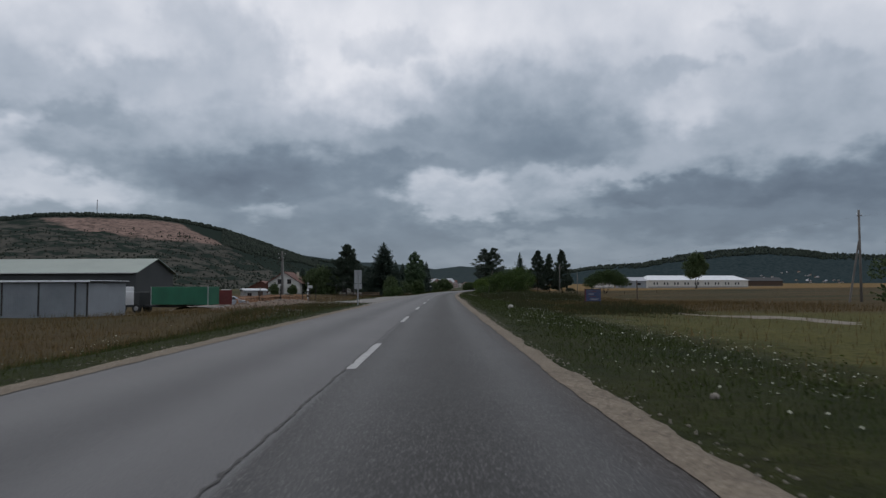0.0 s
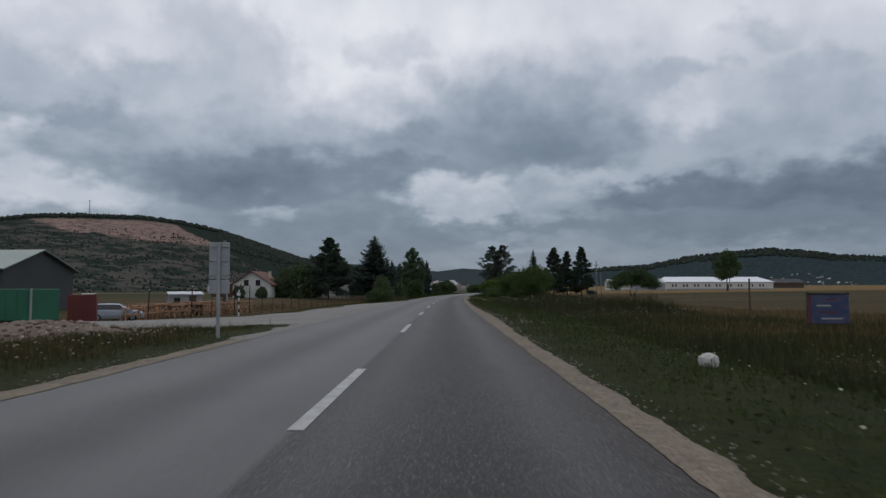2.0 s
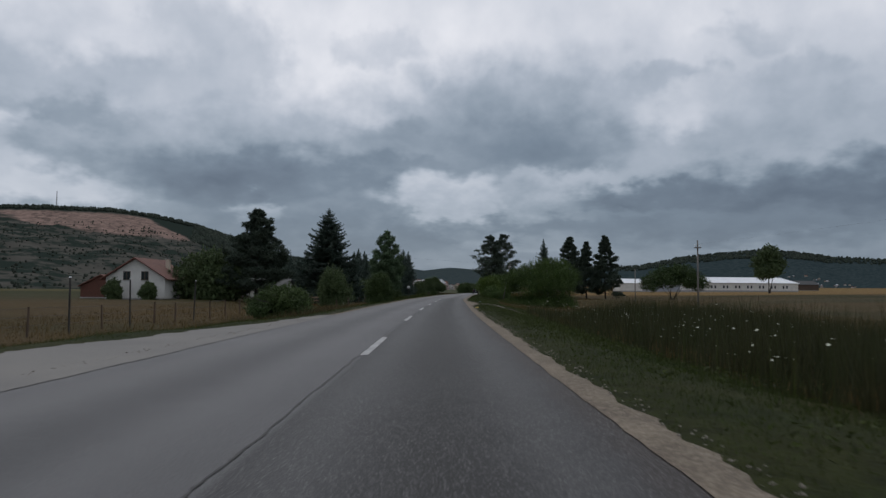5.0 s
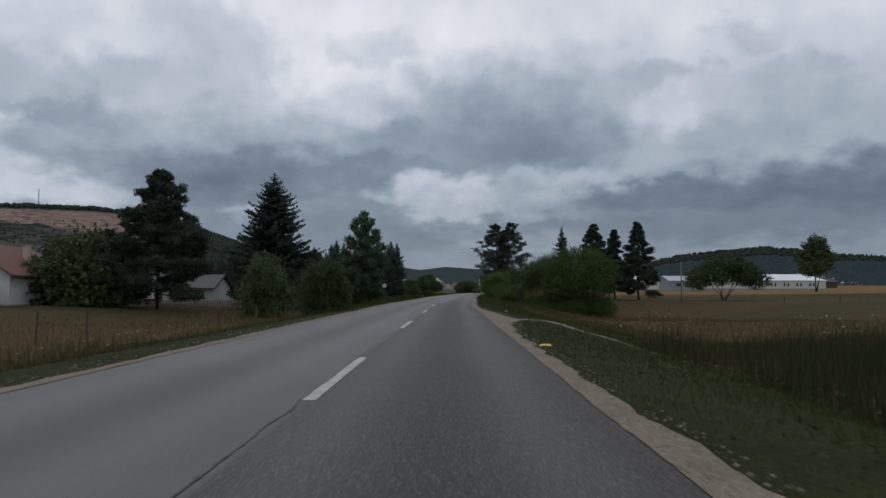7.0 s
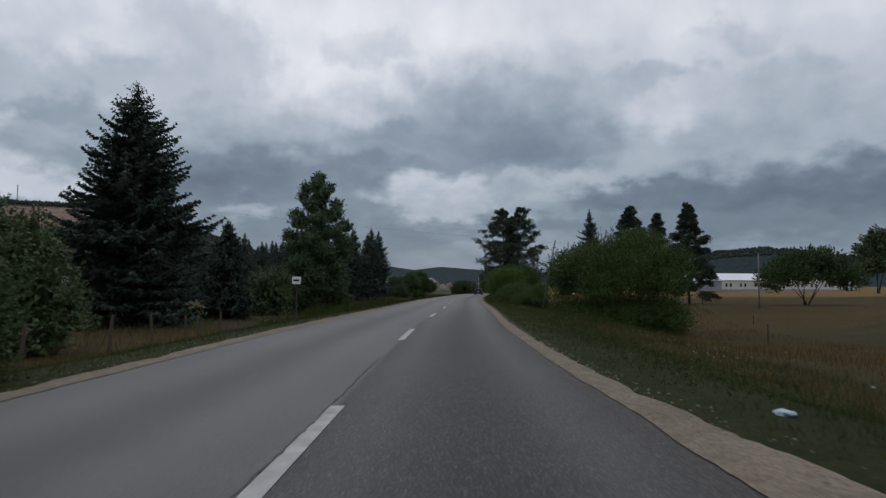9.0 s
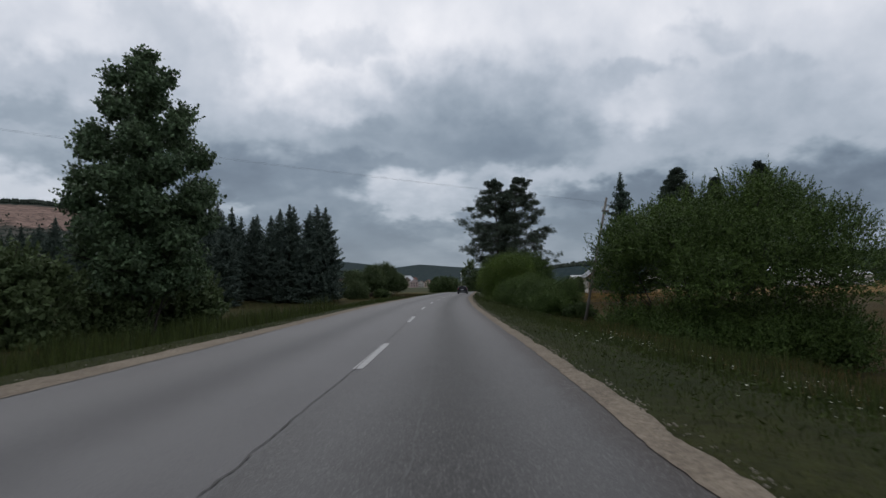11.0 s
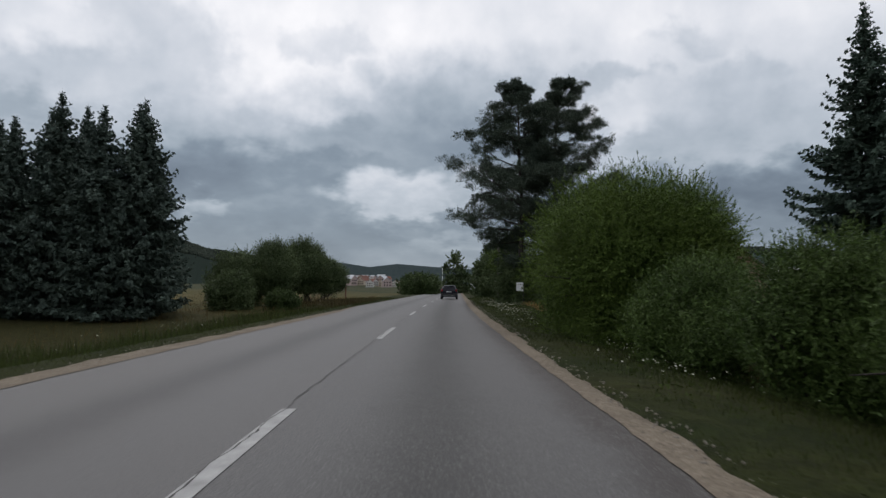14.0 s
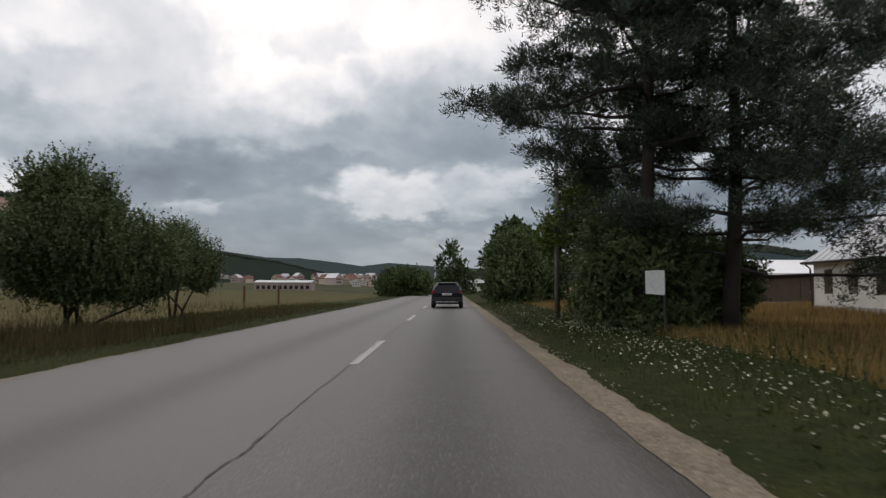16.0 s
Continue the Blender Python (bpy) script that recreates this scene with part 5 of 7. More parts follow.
bush("hedge_bush", 14.8, 309.5, round_lobes(7, 4.4, 4.0, 4.0, 82), 82, M["leaf"], "dark thicket at the foot of the pines", "bush", 3600, 14, (0.09, 0.045), 0.7, 0.5, 6)
bush("hedge_bush", 18.5, 313.0, round_lobes(7, 3.0, 4.0, 3.4, 83), 83, M["leaf"], "dark thicket at the foot of the pines", "bush", 3000, 14, (0.09, 0.045), 0.7, 0.5, 6)
bush("sapling", 15.3, 318.5, [(0, 0, 4.6, 1.3, 1.3, 1.6), (0.8, 0.5, 5.6, 1.0, 1.0, 1.2), (-0.8, 0, 3.4, 1.2, 1.2, 1.2)], 84, M["willow"], "light green young tree above the thicket", "tree", 800, 14, (0.10, 0.04), 0.8, 0.6, 2, 0.3, skirt=False)
bush("roadside_bush", 16.9, 346.0, round_lobes(9, 5.4, 6.0, 6.0, 88), 88, M["leaf"], "green rounded bush beyond the thicket", "bush", 2400, 13, (0.15, 0.08), 0.8, 0.6, 5)
for i, (x, y, h) in enumerate(((19.5, 352, 6.2), (20.5, 366, 8.6), (22.5, 384, 9.6), (24, 404, 9.0))):
    bush("avenue_tree", x, y, [(0, 0, h * 0.62, 2.6, 2.6, 2.2), (1.6, 0, h * 0.5, 2.0, 2.0, 1.7), (-1.7, 0, h * 0.5, 2.1, 2.1, 1.7), (0, 1.4, h * 0.8, 1.9, 1.9, 1.6), (-0.9, -1, h * 0.82, 1.6, 1.6, 1.5), (0.8, -1.5, h * 0.34, 2, 2, 1.5)], 90 + i,
         M["willow_dark"], "rounded green roadside tree further along the road", "tree", 900, 12, (0.26, 0.14), 0.9, 0.3, 3)
bush("far_tree", 17.2, 420, [(0, 0, 7.6, 1.7, 1.7, 2.4), (1.2, 0, 5.2, 1.9, 1.9, 1.8), (-1.9, 0.6, 5.6, 1.2, 1.2, 1.6), (-0.4, 0, 3.0, 3.0, 2.0, 2.0), (3.2, 0, 3.2, 2.4, 2, 1.8)], 97, M["leaf"], "slim dark tree at the far end of the road", "tree", 500, 12, (0.3, 0.16), 0.9, 0.4, 3, 0.3)

# left verge
bush("roadside_bush", -10.4, 233.4, round_lobes(8, 4.6, 5.0, 3.8, 105), 105, M["leaf"], "dark undergrowth at the foot of the poplar", "bush", 2600, 13, (0.11, 0.055), 0.75, 0.6, 6)
bush("roadside_bush", -5.2, 132.6, round_lobes(8, 3.8, 3.8, 2.1, 101), 101, M["willow_dark"], "dark leafy bush standing in dry grass by the road", "bush", 3600, 14, (0.085, 0.036), 0.75, 0.7, 5)
bush("broadleaf_tree", -11.6, 187.5, round_lobes(9, 4.6, 4.6, 5.4, 106), 106, M["leaf"], "dark leafy tree behind the roadside stakes", "tree", 3000, 13, (0.11, 0.06), 0.8, 0.5, 4)
bush("roadside_bush", -3.8, 171.4, round_lobes(9, 3.1, 3.1, 3.3, 102), 102, M["willow_dark"], "rounded dark green bush beside the spruce", "bush", 6500, 14, (0.062, 0.028), 0.75, 0.5, 6)
bush("roadside_bush", -12.4, 228.5, round_lobes(8, 6.0, 5.0, 4.4, 103), 103, M["leaf"], "dark undergrowth at the foot of the poplar", "bush", 1600, 12, (0.17, 0.08), 0.75, 0.5, 6)
bush("roadside_bush", -8.2, 238.0, round_lobes(7, 4.5, 5.0, 3.6, 104), 104, M["leaf"], "dark undergrowth along the verge", "bush", 1300, 12, (0.17, 0.08), 0.75, 0.5, 6)
bush("verge_tree", -3.5, 305.6, [(0, 0, 2.6, 1.3, 1.5, 1.5), (-1.3, 0.4, 2.3, 1.3, 1.4, 1.4), (0.9, -0.2, 2.2, 1.1, 1.2, 1.2), (0.1, 0, 3.9, 0.7, 0.8, 0.8), (-0.8, 0.2, 3.7, 0.5, 0.6, 0.8), (0.7, 0.2, 3.5, 0.5, 0.6, 0.7), (-2.3, 0, 1.9, 1.0, 1.2, 1.2), (-0.4, 0.3, 1.5, 1.5, 1.3, 0.8)], 111,
     M["leaf"], "dark green fruit tree with several thin trunks", "tree", 4600, 15, (0.075, 0.04), 1.5, 1.3, 7, 0.35, skirt=False)
bush("verge_tree", -1.7, 310.3, [(0, 0, 2.6, 1.6, 1.7, 1.7), (-1.3, 0.4, 2.3, 1.4, 1.5, 1.5), (1.3, 0.2, 2.2, 1.2, 1.4, 1.3), (2.4, 0.4, 1.9, 0.8, 1.0, 1.0), (0.1, 0, 3.7, 0.9, 0.9, 0.8), (-0.9, 0, 3.6, 0.7, 0.8, 0.8), (0.9, 0.3, 3.3, 0.6, 0.7, 0.7), (2.0, 0.3, 2.7, 0.4, 0.5, 0.6), (-0.2, 0, 4.5, 0.6, 0.7, 0.7), (-1.1, 0, 4.3, 0.5, 0.6, 0.7), (0.7, 0.1, 4.0, 0.4, 0.5, 0.6), (-0.2, 0.4, 1.5, 1.9, 1.5, 0.75), (1.5, 0.4, 1.5, 1.2, 1.2, 0.7)], 112,
     M["leaf"], "dense dark green fruit tree at the meadow edge", "tree", 5600, 15, (0.075, 0.04), 1.4, 1.3, 6, 0.40, skirt=False)
bush("verge_tree", -1.4, 319.0, [(0, 0, 2.4, 1.3, 1.5, 1.4), (1.1, 0, 2.0, 0.9, 1.1, 1.1), (-1.2, 0, 2.2, 1.2, 1.2, 1.3), (0.2, 0, 3.3, 0.6, 0.7, 0.7)], 118,
     M["leaf"], "slender green fruit tree at the meadow edge", "tree", 2400, 15, (0.075, 0.04), 1.4, 1.3, 4, 0.35, skirt=False)
bush("verge_bush", -5.2, 300.6, round_lobes(8, 3.6, 3.6, 2.6, 119), 119, M["leaf"], "dark bush in the verge below the fruit trees", "bush", 2600, 14, (0.08, 0.04), 0.7, 0.7, 5)
bush("verge_bush", -2.0, 300.5, round_lobes(6, 2.4, 2.6, 1.4, 113), 113, M["willow_dark"], "low green bush in the verge", "bush", 1100, 14, (0.085, 0.035), 0.5, 0.8, 4)
bush("verge_bush", -6.4, 306.8, round_lobes(8, 5.0, 4.4, 4.4, 114), 114, M["leaf"], "dark bush next to the fruit trees", "bush", 2800, 14, (0.085, 0.045), 0.7, 0.6, 5)
bush("round_bush", 8.2, 392, round_lobes(9, 9.0, 12, 4.4, 115), 115, M["willow_dark"], "wide rounded green bush at the road edge", "bush", 1500, 12, (0.24, 0.09), 0.9, 0.6, 6)
bush("round_bush", 11.2, 415, round_lobes(8, 7.0, 12, 4.2, 116), 116, M["leaf"], "dark rounded bush further along the road", "bush", 900, 12, (0.26, 0.1), 0.9, 0.6, 6)


# ---------------------------------------------------------------- vehicles
def section_body(sections, name, mat, parent, label=""):
    """A closed body lofted through cross sections: y, then half widths and heights from the sill up."""
    V, F = [], []
    k = len(sections[0][1])
    for y, prof in sections:
        V += [(-w, y, z) for w, z in prof] + [(w, y, z) for w, z in reversed(prof)]
    m = 2 * k
    for i in range(len(sections) - 1):
        for j in range(m):
            a, b = i * m + j, i * m + (j + 1) % m
            F.append((a, b, b + m, a + m))
    F.append(tuple(range(m - 1, -1, -1)))
    F.append(tuple(range((len(sections) - 1) * m, len(sections) * m)))
    bm = bmesh.new()
    vs = [bm.verts.new(v) for v in V]
    for f in F:
        bm.faces.new([vs[i] for i in f])
    bmesh.ops.recalc_face_normals(bm, faces=bm.faces)
    bmesh.ops.bevel(bm, geom=[e for e in bm.edges if e.calc_face_angle(0) > 0.5], offset=0.035, segments=2, affect="EDGES", profile=0.6)
    return part(name, bm, mat, parent, label)


def wheel(parent, x, y, r=0.33, w=0.21):
    bm = bmesh.new()
    bmesh.ops.create_cone(bm, cap_ends=True, segments=22, radius1=r, radius2=r, depth=w, matrix=pose(x, y, r, 0, 90, 0))
    bmesh.ops.bevel(bm, geom=[e for e in bm.edges if abs(e.calc_face_angle(0)) > 1], offset=0.04, segments=2, affect="EDGES")
    wh = part("wheel", bm, M["rubber"], parent, "black tyre")
    bm = bmesh.new()
    s = 1 if x > 0 else -1
    bmesh.ops.create_cone(bm, cap_ends=True, segments=18, radius1=r * 0.62, radius2=r * 0.55, depth=0.03, matrix=pose(x + s * (w / 2 + 0.005), y, r, 0, s * 90, 0))
    part("rim", bm, M["rim"], wh, "silver rim")


def quad_part(name, pts, mat, parent, thick=0.02, label=""):
    """A thin panel through four corners."""
    P = [Vector(p) for p in pts]
    n = (P[1] - P[0]).cross(P[2] - P[0]).normalized() * thick
    V = [p for p in P] + [p + n for p in P]
    F = [(3, 2, 1, 0), (4, 5, 6, 7), (0, 1, 5, 4), (1, 2, 6, 5), (2, 3, 7, 6), (3, 0, 4, 7)]
    return mesh_object(name, V, F, mat, parent, label)


def estate_car(name, x, y, z, turn, paint, label, detailed=True):
    """A five-door estate; its nose points along +y."""
    c = thing(name, x, y, z, turn, label, "car")
    low, mid = 0.30, 0.62
    prof = lambda w, belt, top, tw: [(w * 0.93, 0.24), (w, 0.50), (w, belt - 0.08), (w * 0.96, belt), (tw, top - 0.06), (tw * 0.86, top)]
    flat = lambda w, belt: [(w * 0.93, 0.26), (w, 0.50), (w, belt - 0.14), (w * 0.98, belt - 0.06), (w * 0.90, belt - 0.02), (w * 0.7, belt)]
    S = [(-2.18, prof(0.80, 0.80, 0.86, 0.74)), (-2.10, prof(0.86, 0.95, 1.02, 0.78)), (-1.95, prof(0.88, 0.97, 1.30, 0.66)), (-1.70, prof(0.89, 0.97, 1.42, 0.62)),
         (-0.6, prof(0.90, 0.95, 1.48, 0.63)), (0.35, prof(0.90, 0.93, 1.44, 0.62)), (0.75, prof(0.90, 0.92, 1.25, 0.66)), (1.15, prof(0.89, 0.91, 0.98, 0.76)),
         (1.75, flat(0.87, 0.88)), (2.10, flat(0.80, 0.76)), (2.22, flat(0.70, 0.66))]
    section_body(S, "body", paint, c)
    for sx in (-1, 1):
        for yy in (-1.36, 1.30):
            wheel(c, sx * 0.80, yy)
    quad_part("rear_window", ((-0.60, -2.075, 1.00), (0.60, -2.075, 1.00), (0.52, -1.80, 1.36), (-0.52, -1.80, 1.36)), M["glass"], c, 0.035, "dark rear window")
    quad_part("windscreen", ((0.64, 1.13, 0.98), (-0.64, 1.13, 0.98), (-0.54, 0.50, 1.37), (0.54, 0.50, 1.37)), M["glass"], c, 0.035)
    for sx in (-1, 1):
        pts = [(sx * 0.87, -1.6, 1.0), (sx * 0.87, 0.72, 0.97), (sx * 0.70, 0.30, 1.36), (sx * 0.70, -1.55, 1.37)]
        quad_part("side_window", pts if sx > 0 else pts[::-1], M["glass"], c, 0.03)
        box_part("tail_light", (sx * 0.75, -2.10, 0.90), (0.17, 0.10, 0.28), M["tail_red"], c, 0.02, "red tail light")
        box_part("mirror", (sx * 0.99, 0.72, 0.98), (0.20, 0.10, 0.13), M["black_plastic"], c, 0.03)
        box_part("headlight", (sx * 0.66, 2.13, 0.66), (0.28, 0.10, 0.12), M["chrome"], c, 0.02)
        bm = limb(bmesh.new(), [(sx * 0.58, -1.62, 1.43), (sx * 0.58, -1.5, 1.49), (sx * 0.58, 0.0, 1.52), (sx * 0.58, 0.15, 1.47)], 0.018, 0.018, 6)
        part("roof_rail", bm, M["black_plastic"], c)
    box_part("rear_bumper", (0, -2.17, 0.50), (1.66, 0.14, 0.24), M["black_plastic"], c, 0.04, "black rear bumper")
    box_part("bumper_strip", (0, -2.245, 0.36), (1.30, 0.03, 0.045), M["chrome"], c, 0.01, "bright strip along the bumper")
    p = box_part("number_plate", (0, -2.185, 0.80), (0.52, 0.03, 0.115), M["plate"], c, 0.006, "white number plate")
    for i in range(5):
        box_part("bar", (-0.18 + 0.09 * i, -2.203, 0.80), (0.055, 0.008, 0.06), M["black_plastic"], p, 0)
    box_part("badge", (0, -2.12, 0.93), (0.11, 0.03, 0.07), M["chrome"], c, 0.02)
    bm = rod(bmesh.new(), (-0.02, -1.98, 1.02), (0.30, -1.94, 1.10), 0.010, 0.006, 5)
    part("wiper", bm, M["black_plastic"], c)
    box_part("spoiler", (0, -1.80, 1.43), (1.06, 0.22, 0.035), paint, c, 0.015)
    return c


estate_car("estate_car", 10.72, 331.9, 0.0, -4.2, M["car"], "dark blue estate car standing in its lane on the asphalt")
estate_car("estate_car", -23.1, 98.4, gz(-23.1, 98.4), -62, M["silver"], "silver blue estate car parked beside timber racks")
estate_car("estate_car", -29.4, 202.6, gz(-29.4, 202.6), 80, M["white_paint"], "white estate car parked in front of a cottage")


def lorry(x, y, z, turn):
    """A tractor with a green curtain-sided trailer; its nose points along -x."""
    c = thing("lorry", x, y, z, turn, "white lorry with a green tarpaulin trailer parked in a yard", "lorry")
    bm = box(bmesh.new(), (-8.20, 0, 1.55), (2.5, 2.35, 1.75), 0.14)
    cab = part("cab", bm, M["white_paint"], c, "white cab")
    quad_part("windscreen", ((-9.47, 1.02, 1.45), (-9.47, -1.02, 1.45), (-9.40, -0.95, 2.20), (-9.40, 0.95, 2.20)), M["glass"], cab, 0.03)
    box_part("side_window", (-8.75, -1.20, 1.85), (1.15, 0.06, 0.62), M["glass"], cab, 0.01)
    box_part("door_seam", (-8.05, -1.19, 1.5), (0.04, 0.04, 1.5), M["black_plastic"], cab, 0)
    box_part("side_skirt", (-8.2, -1.19, 0.85), (2.3, 0.05, 0.28), M["dark_sheet"], cab, 0.01)
    box_part("mirror", (-9.35, -1.35, 2.0), (0.16, 0.12, 0.5), M["black_plastic"], cab, 0.02)
    box_part("grille", (-9.47, 0, 0.95), (0.06, 1.7, 0.5), M["black_plastic"], cab, 0.02)
    bm = bmesh.new()
    V = [(-9.10, -1.1, 2.42), (-9.10, 1.1, 2.42), (-7.00, 1.15, 2.42), (-7.00, -1.15, 2.42), (-7.80, -1.0, 2.85), (-7.80, 1.0, 2.85), (-7.00, 1.1, 2.92), (-7.00, -1.1, 2.92)]
    vs = [bm.verts.new(v) for v in V]
    for f in ((3, 2, 1, 0), (4, 5, 6, 7), (0, 1, 5, 4), (1, 2, 6, 5), (2, 3, 7, 6), (3, 0, 4, 7)):
        bm.faces.new([vs[i] for i in f])
    bmesh.ops.bevel(bm, geom=bm.edges[:], offset=0.05, segments=2, affect="EDGES")
    part("air_deflector", bm, M["white_paint"], c)
    box_part("bumper", (-9.30, 0, 0.55), (0.35, 2.35, 0.4), M["white_paint"], c, 0.05)
    box_part("chassis", (-2.4, 0, 0.75), (12.2, 0.9, 0.25), M["dark_sheet"], c, 0.02)
    bm = box(bmesh.new(), (0.0, 0, 1.9), (6.8, 2.45, 1.95), 0.05)
    box_p = part("trailer_box", bm, M["tarp"], c, "green tarpaulin trailer")
    for i in range(9):
        box_part("strap", (-3.1 + i * 0.78, -1.235, 1.9), (0.05, 0.02, 1.9), M["tarp"], box_p, 0.005)
    for xx in (-3.36, 3.36):
        box_part("corner_post", (xx, -1.2, 1.9), (0.09, 0.1, 1.98), M["galv"], box_p, 0.01)
    box_part("front_frame", (-5.2, 0, 1.5), (0.7, 2.2, 1.6), M["dark_sheet"], c, 0.05)
    for xx in (-8.4, -5.2, 1.4, 2.6):
        for yy in (-1.0, 1.0):
            bm = bmesh.new()
            bmesh.ops.create_cone(bm, cap_ends=True, segments=20, radius1=0.5, radius2=0.5, depth=0.32, matrix=pose(xx, yy, 0.5, 90, 0, 0))
            wh = part("wheel", bm, M["rubber"], c)
            bm = bmesh.new()
            bmesh.ops.create_cone(bm, cap_ends=True, segments=14, radius1=0.27, radius2=0.22, depth=0.05, matrix=pose(xx, yy * 1.17, 0.5, 90, 0, 0))
            part("rim", bm, M["rim"], wh)
    return c


lorry(-23.3, 83.6, gz(-23.3, 83.6), -9)


def container(name, x, y, z, turn, size, mat, label, roof=None):
    c = thing(name, x, y, z, turn, label, "container")
    L, W, H = size
    box_part("body", (0, 0, H / 2 + 0.15), (L, W, H), mat, c, 0.03)
    n = int(L / 0.3)
    for i in range(n):
        box_part("rib", (-L / 2 + (i + 0.5) * L / n, -W / 2 - 0.012, H / 2 + 0.15), (0.12, 0.03, H * 0.92), mat, c, 0.008)
    for sx in (-1, 1):
        for sy in (-1, 1):
            box_part("corner_post", (sx * (L / 2 - 0.05), sy * (W / 2 - 0.04), H / 2 + 0.12), (0.13, 0.13, H + 0.16), mat, c, 0.01)
        box_part("foot", (sx * L * 0.42, 0, 0.06), (0.3, W * 0.95, 0.2), M["dark_sheet"], c, 0.01)
    if roof:
        box_part("roof_sheet", (L * 0.2, 0, H + 0.20), (L * 0.5, W * 0.9, 0.06), roof, c, 0.01)
    return c


container("red_container", -21.2, 89.8, gz(-21.2, 89.8), 25, (1.8, 1.9, 2.3), M["red_box"], "dull red steel container standing in a yard", M["sign_white"])
container("orange_container", -37.5, 86.0, gz(-37.5, 86.0), -8, (6.0, 2.4, 2.4), M["raw_wood"], "orange brown steel container beside a lorry")


# ---------------------------------------------------------------- buildings
def window_part(parent, c, w, h, axis, frame_mat, glass=True, thick=0.06, out=0.03, name="window"):
    """A window in a wall facing -y (axis 'y') or +x/-x (axis 'x'/'-x'): frame, pane and sill."""
    def place(dx, dy, dz, sx, sy, sz, mat, nm, par, bev=0.006):
        if axis == "y":
            return box_part(nm, (c[0] + dx, c[1] + dy, c[2] + dz), (sx, sy, sz), mat, par, bev)
        s = 1 if axis == "x" else -1
        return box_part(nm, (c[0] - s * dy, c[1] + dx, c[2] + dz), (sy, sx, sz), mat, par, bev)
    win = place(0, -out, 0, w, thick, h, frame_mat, name, parent)
    place(-w * 0.245, -out - thick * 0.5, 0, w * 0.40, 0.012, h * 0.84, M["glass"] if glass else M["brown_wood"], "pane", win, 0)
    place(w * 0.245, -out - thick * 0.5, 0, w * 0.40, 0.012, h * 0.84, M["glass"] if glass else M["brown_wood"], "pane", win, 0)
    place(0, -out - 0.06, -h / 2 - 0.04, w * 1.15, 0.14, 0.05, M["concrete"], "sill", win)
    return win


def gable_house(name, x, y, z, turn, w, d, eave, ridge, wall, roof, label, windows=(), over=0.4, chimney=None, door=None, along="y", group="", base=True):
    """A house with its gable facing -y (along 'y') or its eave facing -y (along 'x')."""
    h = thing(name, x, y, z, turn, label, "house", group)
    bm = bmesh.new()
    if along == "y":
        prof = [(-w / 2, -0.3), (w / 2, -0.3), (w / 2, eave), (0, ridge), (-w / 2, eave)]
        vs = [[bm.verts.new((px, yy, pz)) for px, pz in prof] for yy in (-d / 2, d / 2)]
    else:
        prof = [(-d / 2, -0.3), (d / 2, -0.3), (d / 2, eave), (0, ridge), (-d / 2, eave)]
        vs = [[bm.verts.new((xx, py, pz)) for py, pz in prof] for xx in (-w / 2, w / 2)]
    for i in range(5):
        bm.faces.new((vs[0][i], vs[0][(i + 1) % 5], vs[1][(i + 1) % 5], vs[1][i]))
    bm.faces.new(vs[0][::-1])
    bm.faces.new(vs[1])
    bmesh.ops.recalc_face_normals(bm, faces=bm.faces)
    part("wall", bm, wall, h)
    span, length = (w, d) if along == "y" else (d, w)
    slope = (ridge - eave) / (span / 2)
    for s in (-1, 1):
        o = span / 2 + over
        e = eave - over * slope
        t = 0.14
        a, b = -length / 2 - over, length / 2 + over
        prof = [(0.0, ridge + 0.02), (s * o, e + 0.02), (s * o, e + 0.02 + t), (0.0, ridge + 0.02 + t * 1.15)]
        V = [((p, yy, q) if along == "y" else (yy, p, q)) for yy in (a, b) for p, q in prof]
        F = [(0, 1, 2, 3), (7, 6, 5, 4), (0, 4, 5, 1), (1, 5, 6, 2), (2, 6, 7, 3), (3, 7, 4, 0)]
        bm = bmesh.new()
        vv = [bm.verts.new(q) for q in V]
        for f in F:
            bm.faces.new([vv[i] for i in f])
        bmesh.ops.recalc_face_normals(bm, faces=bm.faces)
        part("roof", bm, roof, h)
    if base:
        box_part("plinth", (0, 0, -0.05), (w + 0.10, d + 0.10, 0.6), M["concrete"], h, 0.02)
    for wx, wz, ww, wh in windows:
        window_part(h, (wx, -d / 2, wz), ww, wh, "y", M["brown_wood"])
    if door:
        dx, dw, dh = door
        dd = box_part("door", (dx, -d / 2 - 0.03, dh / 2 + 0.2), (dw, 0.08, dh), M["brown_wood"], h, 0.01)
        box_part("door_handle", (dx + dw * 0.38, -d / 2 - 0.10, dh / 2 + 0.15), (0.04, 0.05, 0.14), M["galv"], dd, 0.01)
    if chimney:
        cx, cy, cz = chimney
        ch = box_part("chimney", (cx, cy, cz - 0.7), (0.55, 0.55, 1.9), M["cream"], h, 0.02)
        box_part("cap", (cx, cy, cz + 0.28), (0.7, 0.7, 0.10), M["concrete"], ch, 0.02)
    return h


